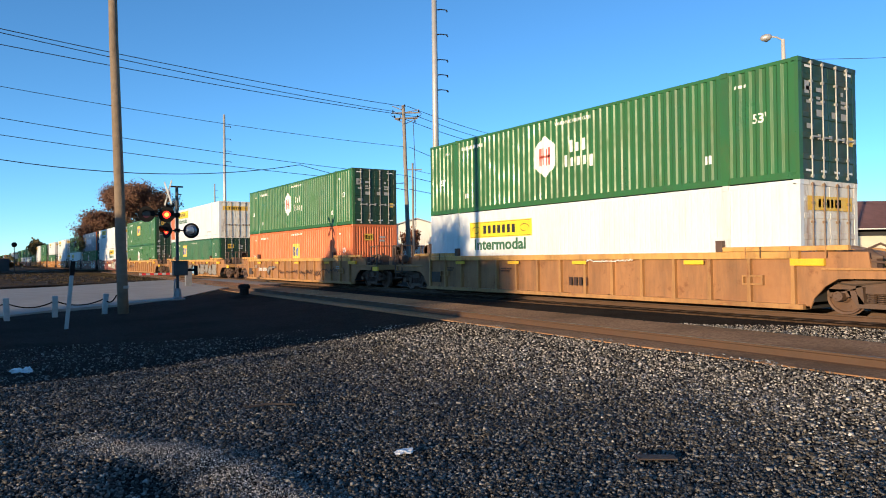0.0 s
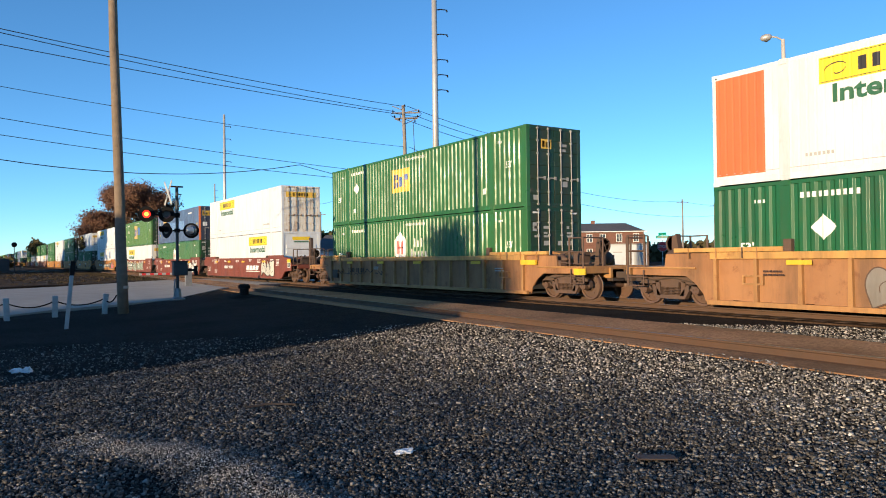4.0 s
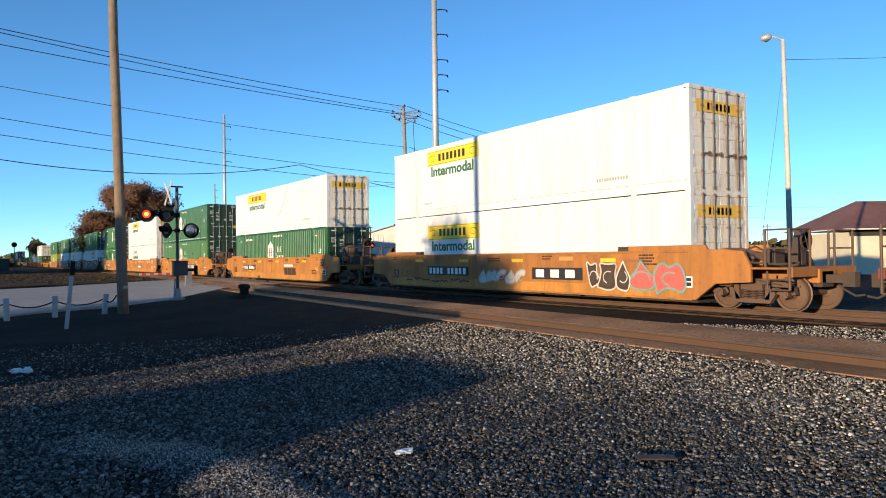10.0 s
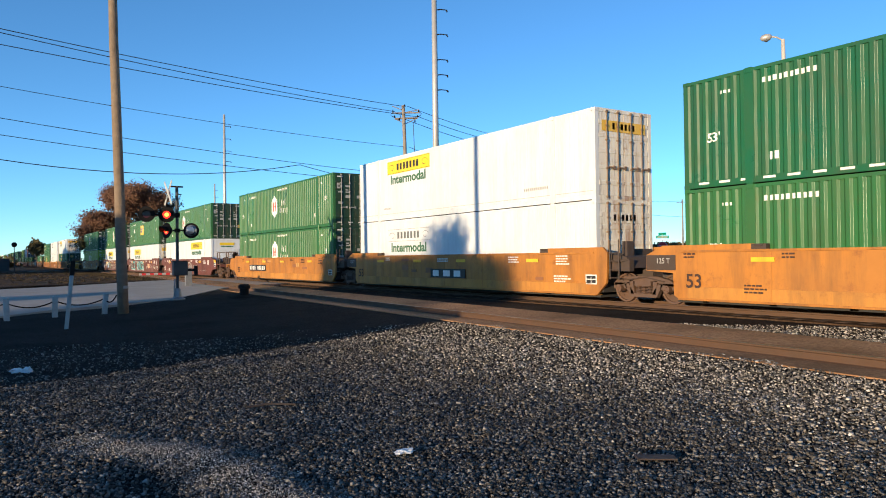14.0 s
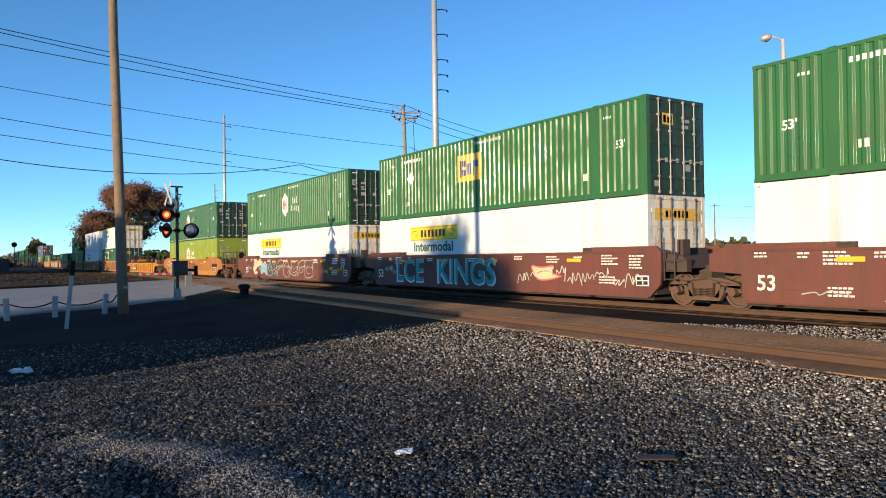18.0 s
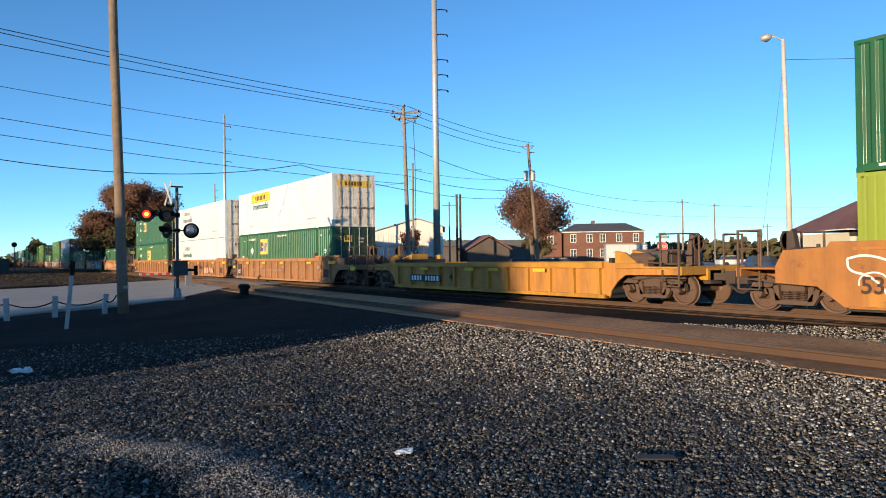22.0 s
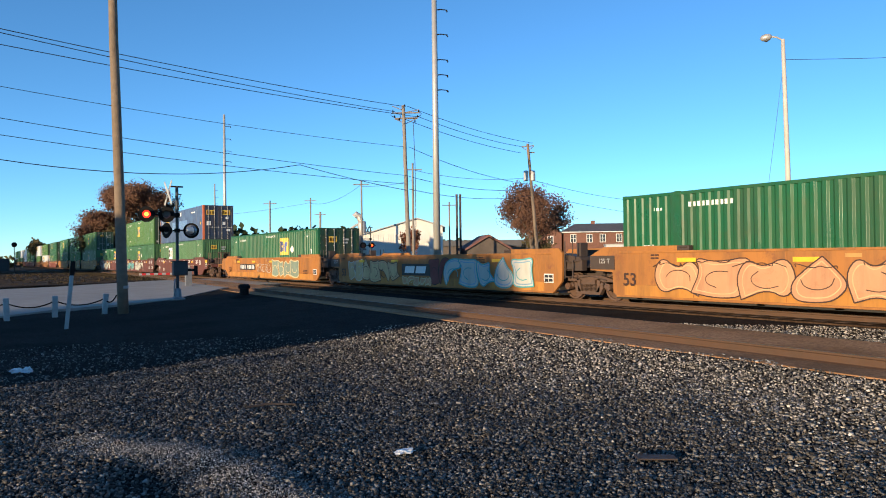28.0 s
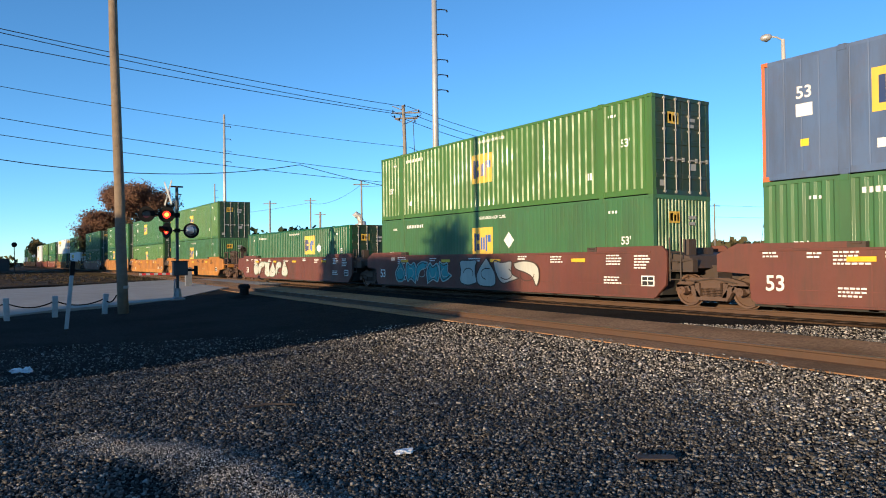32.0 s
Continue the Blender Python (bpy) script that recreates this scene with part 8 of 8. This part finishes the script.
def stones(count, seed, shoulder_, turn=(-92, -22), near=2.2):
    """Broken stones strewn over the yard or, paler for the sunlit strip, along the track; one mesh."""
    rng = np.random.default_rng(seed)
    base_v = np.array([(x, y, z) for x in (-0.75, 0.75) for y in (-0.75, 0.75) for z in (-0.75, 0.75)])
    base_f = np.array([q for a, b, c, d in ((0, 1, 3, 2), (4, 6, 7, 5), (0, 4, 5, 1), (2, 3, 7, 6), (0, 2, 6, 4), (1, 5, 7, 3)) for q in ((a, b, c), (a, c, d))])
    ang = np.radians(rng.uniform(*turn, count))
    r = near + 15.5 * rng.random(count) ** 0.95
    x, y = r * np.sin(ang), r * np.cos(ang)
    # Shade is built in: stones thin out past the building's shadow edge.
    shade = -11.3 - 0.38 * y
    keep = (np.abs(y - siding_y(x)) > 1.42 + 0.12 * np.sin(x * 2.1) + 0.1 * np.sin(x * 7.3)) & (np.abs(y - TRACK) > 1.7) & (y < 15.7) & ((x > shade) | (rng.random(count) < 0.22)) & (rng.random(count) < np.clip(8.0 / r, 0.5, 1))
    edge = 6.3 + 0.5 * np.sin(x * 0.9) + rng.normal(0, 0.8, count)
    keep &= rng.random(count) < 1.0 - 0.7 * np.clip(1.4 - 1.3 * np.hypot((x - PIT[0]) / 0.75, (y - PIT[1]) / 0.34), 0, 1)
    for (ax, ay), (bx, by) in zip(TYRE_LINE, TYRE_LINE[1:]):
        k = np.clip(((x - ax) * (bx - ax) + (y - ay) * (by - ay)) / ((bx - ax) ** 2 + (by - ay) ** 2), 0, 1)
        keep &= np.hypot(x - ax - k * (bx - ax), y - ay - k * (by - ay)) > rng.uniform(0.02, 0.34, count)
    keep &= (y > edge) & (x > shade - 1.0) if shoulder_ else (y < edge)
    x, y, r = x[keep], y[keep], r[keep]
    n = len(x)
    z = np.array([ground_z(a, b) for a, b in zip(x, y)])
    size = rng.uniform(0.0065, 0.018, n) * np.where(rng.random(n) < 0.06, 1.5, 1.0) * np.clip(0.85 + r * 0.02, 0.8, 1.2)
    v = base_v[None] * (1 + rng.uniform(-0.55, 0.25, (n, len(base_v), 3)))
    v = v * (rng.uniform(0.65, 1.35, (n, 1, 3)) * np.array([1, 1, 0.72])) * size[:, None, None]
    a, b = rng.uniform(0, 6.28, n), rng.uniform(-0.9, 0.9, n)
    ca, sa, cb, sb = np.cos(a)[:, None], np.sin(a)[:, None], np.cos(b)[:, None], np.sin(b)[:, None]
    vx, vy, vz = v[..., 0], v[..., 1], v[..., 2]
    vx, vz = vx * cb + vz * sb, -vx * sb + vz * cb
    vx, vy = vx * ca - vy * sa, vx * sa + vy * ca
    pts = np.stack([vx + x[:, None], vy + y[:, None], vz + (z + size * 0.35)[:, None]], -1).reshape(-1, 3)
    faces = (base_f[None] + (np.arange(n) * len(base_v))[:, None, None]).reshape(-1, 3)
    me = bpy.data.meshes.new("stones")
    me.vertices.add(len(pts))
    me.vertices.foreach_set("co", pts.ravel())
    me.loops.add(faces.size)
    me.loops.foreach_set("vertex_index", faces.ravel())
    me.polygons.add(len(faces))
    me.polygons.foreach_set("loop_start", np.arange(0, faces.size, 3))
    me.update(calc_edges=True)
    me.materials.append(None)
    return me


def stone_material(name, k):
    ma, nt, b = base(name, 0.85, 0, 0.35)
    ge = nt.nodes.new("ShaderNodeNewGeometry")
    ramp = nt.nodes.new("ShaderNodeValToRGB")
    ramp.color_ramp.elements[0].color, ramp.color_ramp.elements[1].color = (0.02 * k, 0.018 * k, 0.017 * k, 1), (0.45 * k, 0.43 * k, 0.395 * k, 1)
    for pos, col in ((0.42, (0.060, 0.056, 0.050)), (0.70, (0.185, 0.172, 0.155)), (0.90, (0.30, 0.27, 0.235))):
        ramp.color_ramp.elements.new(pos).color = (*(c * k for c in col), 1)
    nt.links.new(ge.outputs["Random Per Island"], ramp.inputs["Fac"])
    v = coords(nt, shift=False)
    c = mix(nt, times(nt, noisy(nt, v, 40, 4), 0.4), ramp.outputs["Color"], (0.05, 0.045, 0.04))
    nt.links.new(c, b.inputs["Base Color"])
    bumped(nt, b, noisy(nt, v, 120, 3), 0.3, 0.004)
    return ma


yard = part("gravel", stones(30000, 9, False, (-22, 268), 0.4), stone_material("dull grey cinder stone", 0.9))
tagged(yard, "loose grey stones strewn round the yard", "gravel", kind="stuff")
# Dense stones fill only the camera's wedge of view; the set above is sparse.
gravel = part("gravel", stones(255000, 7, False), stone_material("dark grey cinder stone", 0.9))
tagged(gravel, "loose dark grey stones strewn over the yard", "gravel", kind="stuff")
# Twice as pale as the yard stones: the sunlit strip is put into colour.
shoulder = part("ballast_stones", stones(170000, 8, True), stone_material("pale granite ballast stone, sunlit tone in colour", 1.85))
tagged(shoulder, "pale granite ballast stones beside the rails, brightened for the sunlit strip", "ballast", kind="stuff")



def dust_arc(count, seed):
    """Fine pale grit ground up along a tyre's curve; one mesh."""
    rng, s = random.Random(seed), Shape()
    line = [Vector(p) for p in TYRE_LINE]
    for i in range(count):
        k = rng.random() * (len(line) - 1.001)
        p = line[int(k)].lerp(line[int(k) + 1], k % 1)
        x, y = p.x + rng.gauss(0, 0.06), p.y + rng.gauss(0, 0.13) + rng.choice((-0.16, 0.16))
        q = rng.uniform(0.003, 0.011)
        c = Vector((x, y, ground_z(x, y) + q * 0.4))
        a = rng.uniform(0, 6.28)
        u, w = Vector((math.cos(a), math.sin(a), rng.uniform(-0.2, 0.2))) * q, Vector((-math.sin(a), math.cos(a), rng.uniform(-0.2, 0.2))) * q * rng.uniform(0.6, 1)
        t = Vector((0, 0, q * 0.9))
        s.add([c - u, c - w, c + u, c + w, c + t], [(0, 1, 4), (1, 2, 4), (2, 3, 4), (3, 0, 4)])
    return s.mesh("grit", fix=False)


grit = part("grit", dust_arc(20000, 4), stone_material("pale ground grit", 2.1))
tagged(grit, "pale fine grit along a tyre track", "gravel", kind="stuff")

# ---------------------------------------------------------------- ties of the tracks
for tr in [o for o in scene.objects if o.name.startswith("railway_track")]:
    for k in range(150 if tr.matrix_basis.translation.y > 15 else 0):
        part("tie", tie_mesh, TIE, tr, m=pose(1.0 - 0.53 * k, 0.02 * math.sin(k * 2.3), -0.125, 0, 0, 1.2 * math.sin(k * 5.1)))


# ---------------------------------------------------------------- what moves
def motions():
    steps = [2.0 * k for k in range(17)]
    for ob, place, z in ROLLING:
        walk(ob, [(t, pose(place + travelled(t), TRACK, z)) for t in steps])
    for w, car, along, c in SPINNING:
        place = next(p for o, p, z in ROLLING if o is car) + along
        near = [k / 30 for k in range(0, 961) if -62 < place + travelled(k / 30) < 4]
        if len(near) < 3:
            walk(w, [(0.0, pose(c, 0, WHEEL_R)), (32.0, pose(c, 0, WHEEL_R))])
            continue
        first = travelled(near[0])
        turn = lambda t: math.degrees((travelled(t) - first) / WHEEL_R)
        rows = [(t, pose(c, 0, WHEEL_R, 0, turn(t), 0)) for t in near]
        if near[0] > 0:
            rows.insert(0, (0.0, rows[0][1]))
        if near[-1] < 31.99:
            rows.append((32.0, rows[-1][1]))
        walk(w, rows)
    walk(passing, [(t, pose(-1.6 - 8.0 * (t - 10.0), -16.8, -0.1, 0, 0, 180)) for t in (0.0, 8.0, 16.0, 24.0, 32.0)])
    beat, lag = 0.744, 0.11
    for disc, phase in FLASHERS:
        rows, k = [(0.0, pose(0, 0, 0, 0, 0, 0 if phase == 1 else 180))], 1
        while k * beat - lag < 31.8:
            t, a = k * beat - lag, 180 * (k - 1) + (0 if phase == 1 else 180)
            rows += [(t - 0.034, pose(0, 0, 0, 0, 0, a)), (t, pose(0, 0, 0, 0, 0, a + 60)), (t + 0.034, pose(0, 0, 0, 0, 0, a + 120)), (t + 0.067, pose(0, 0, 0, 0, 0, a + 180))]
            k += 1
        rows.append((32.0, rows[-1][1]))
        walk(disc, rows)


motions()
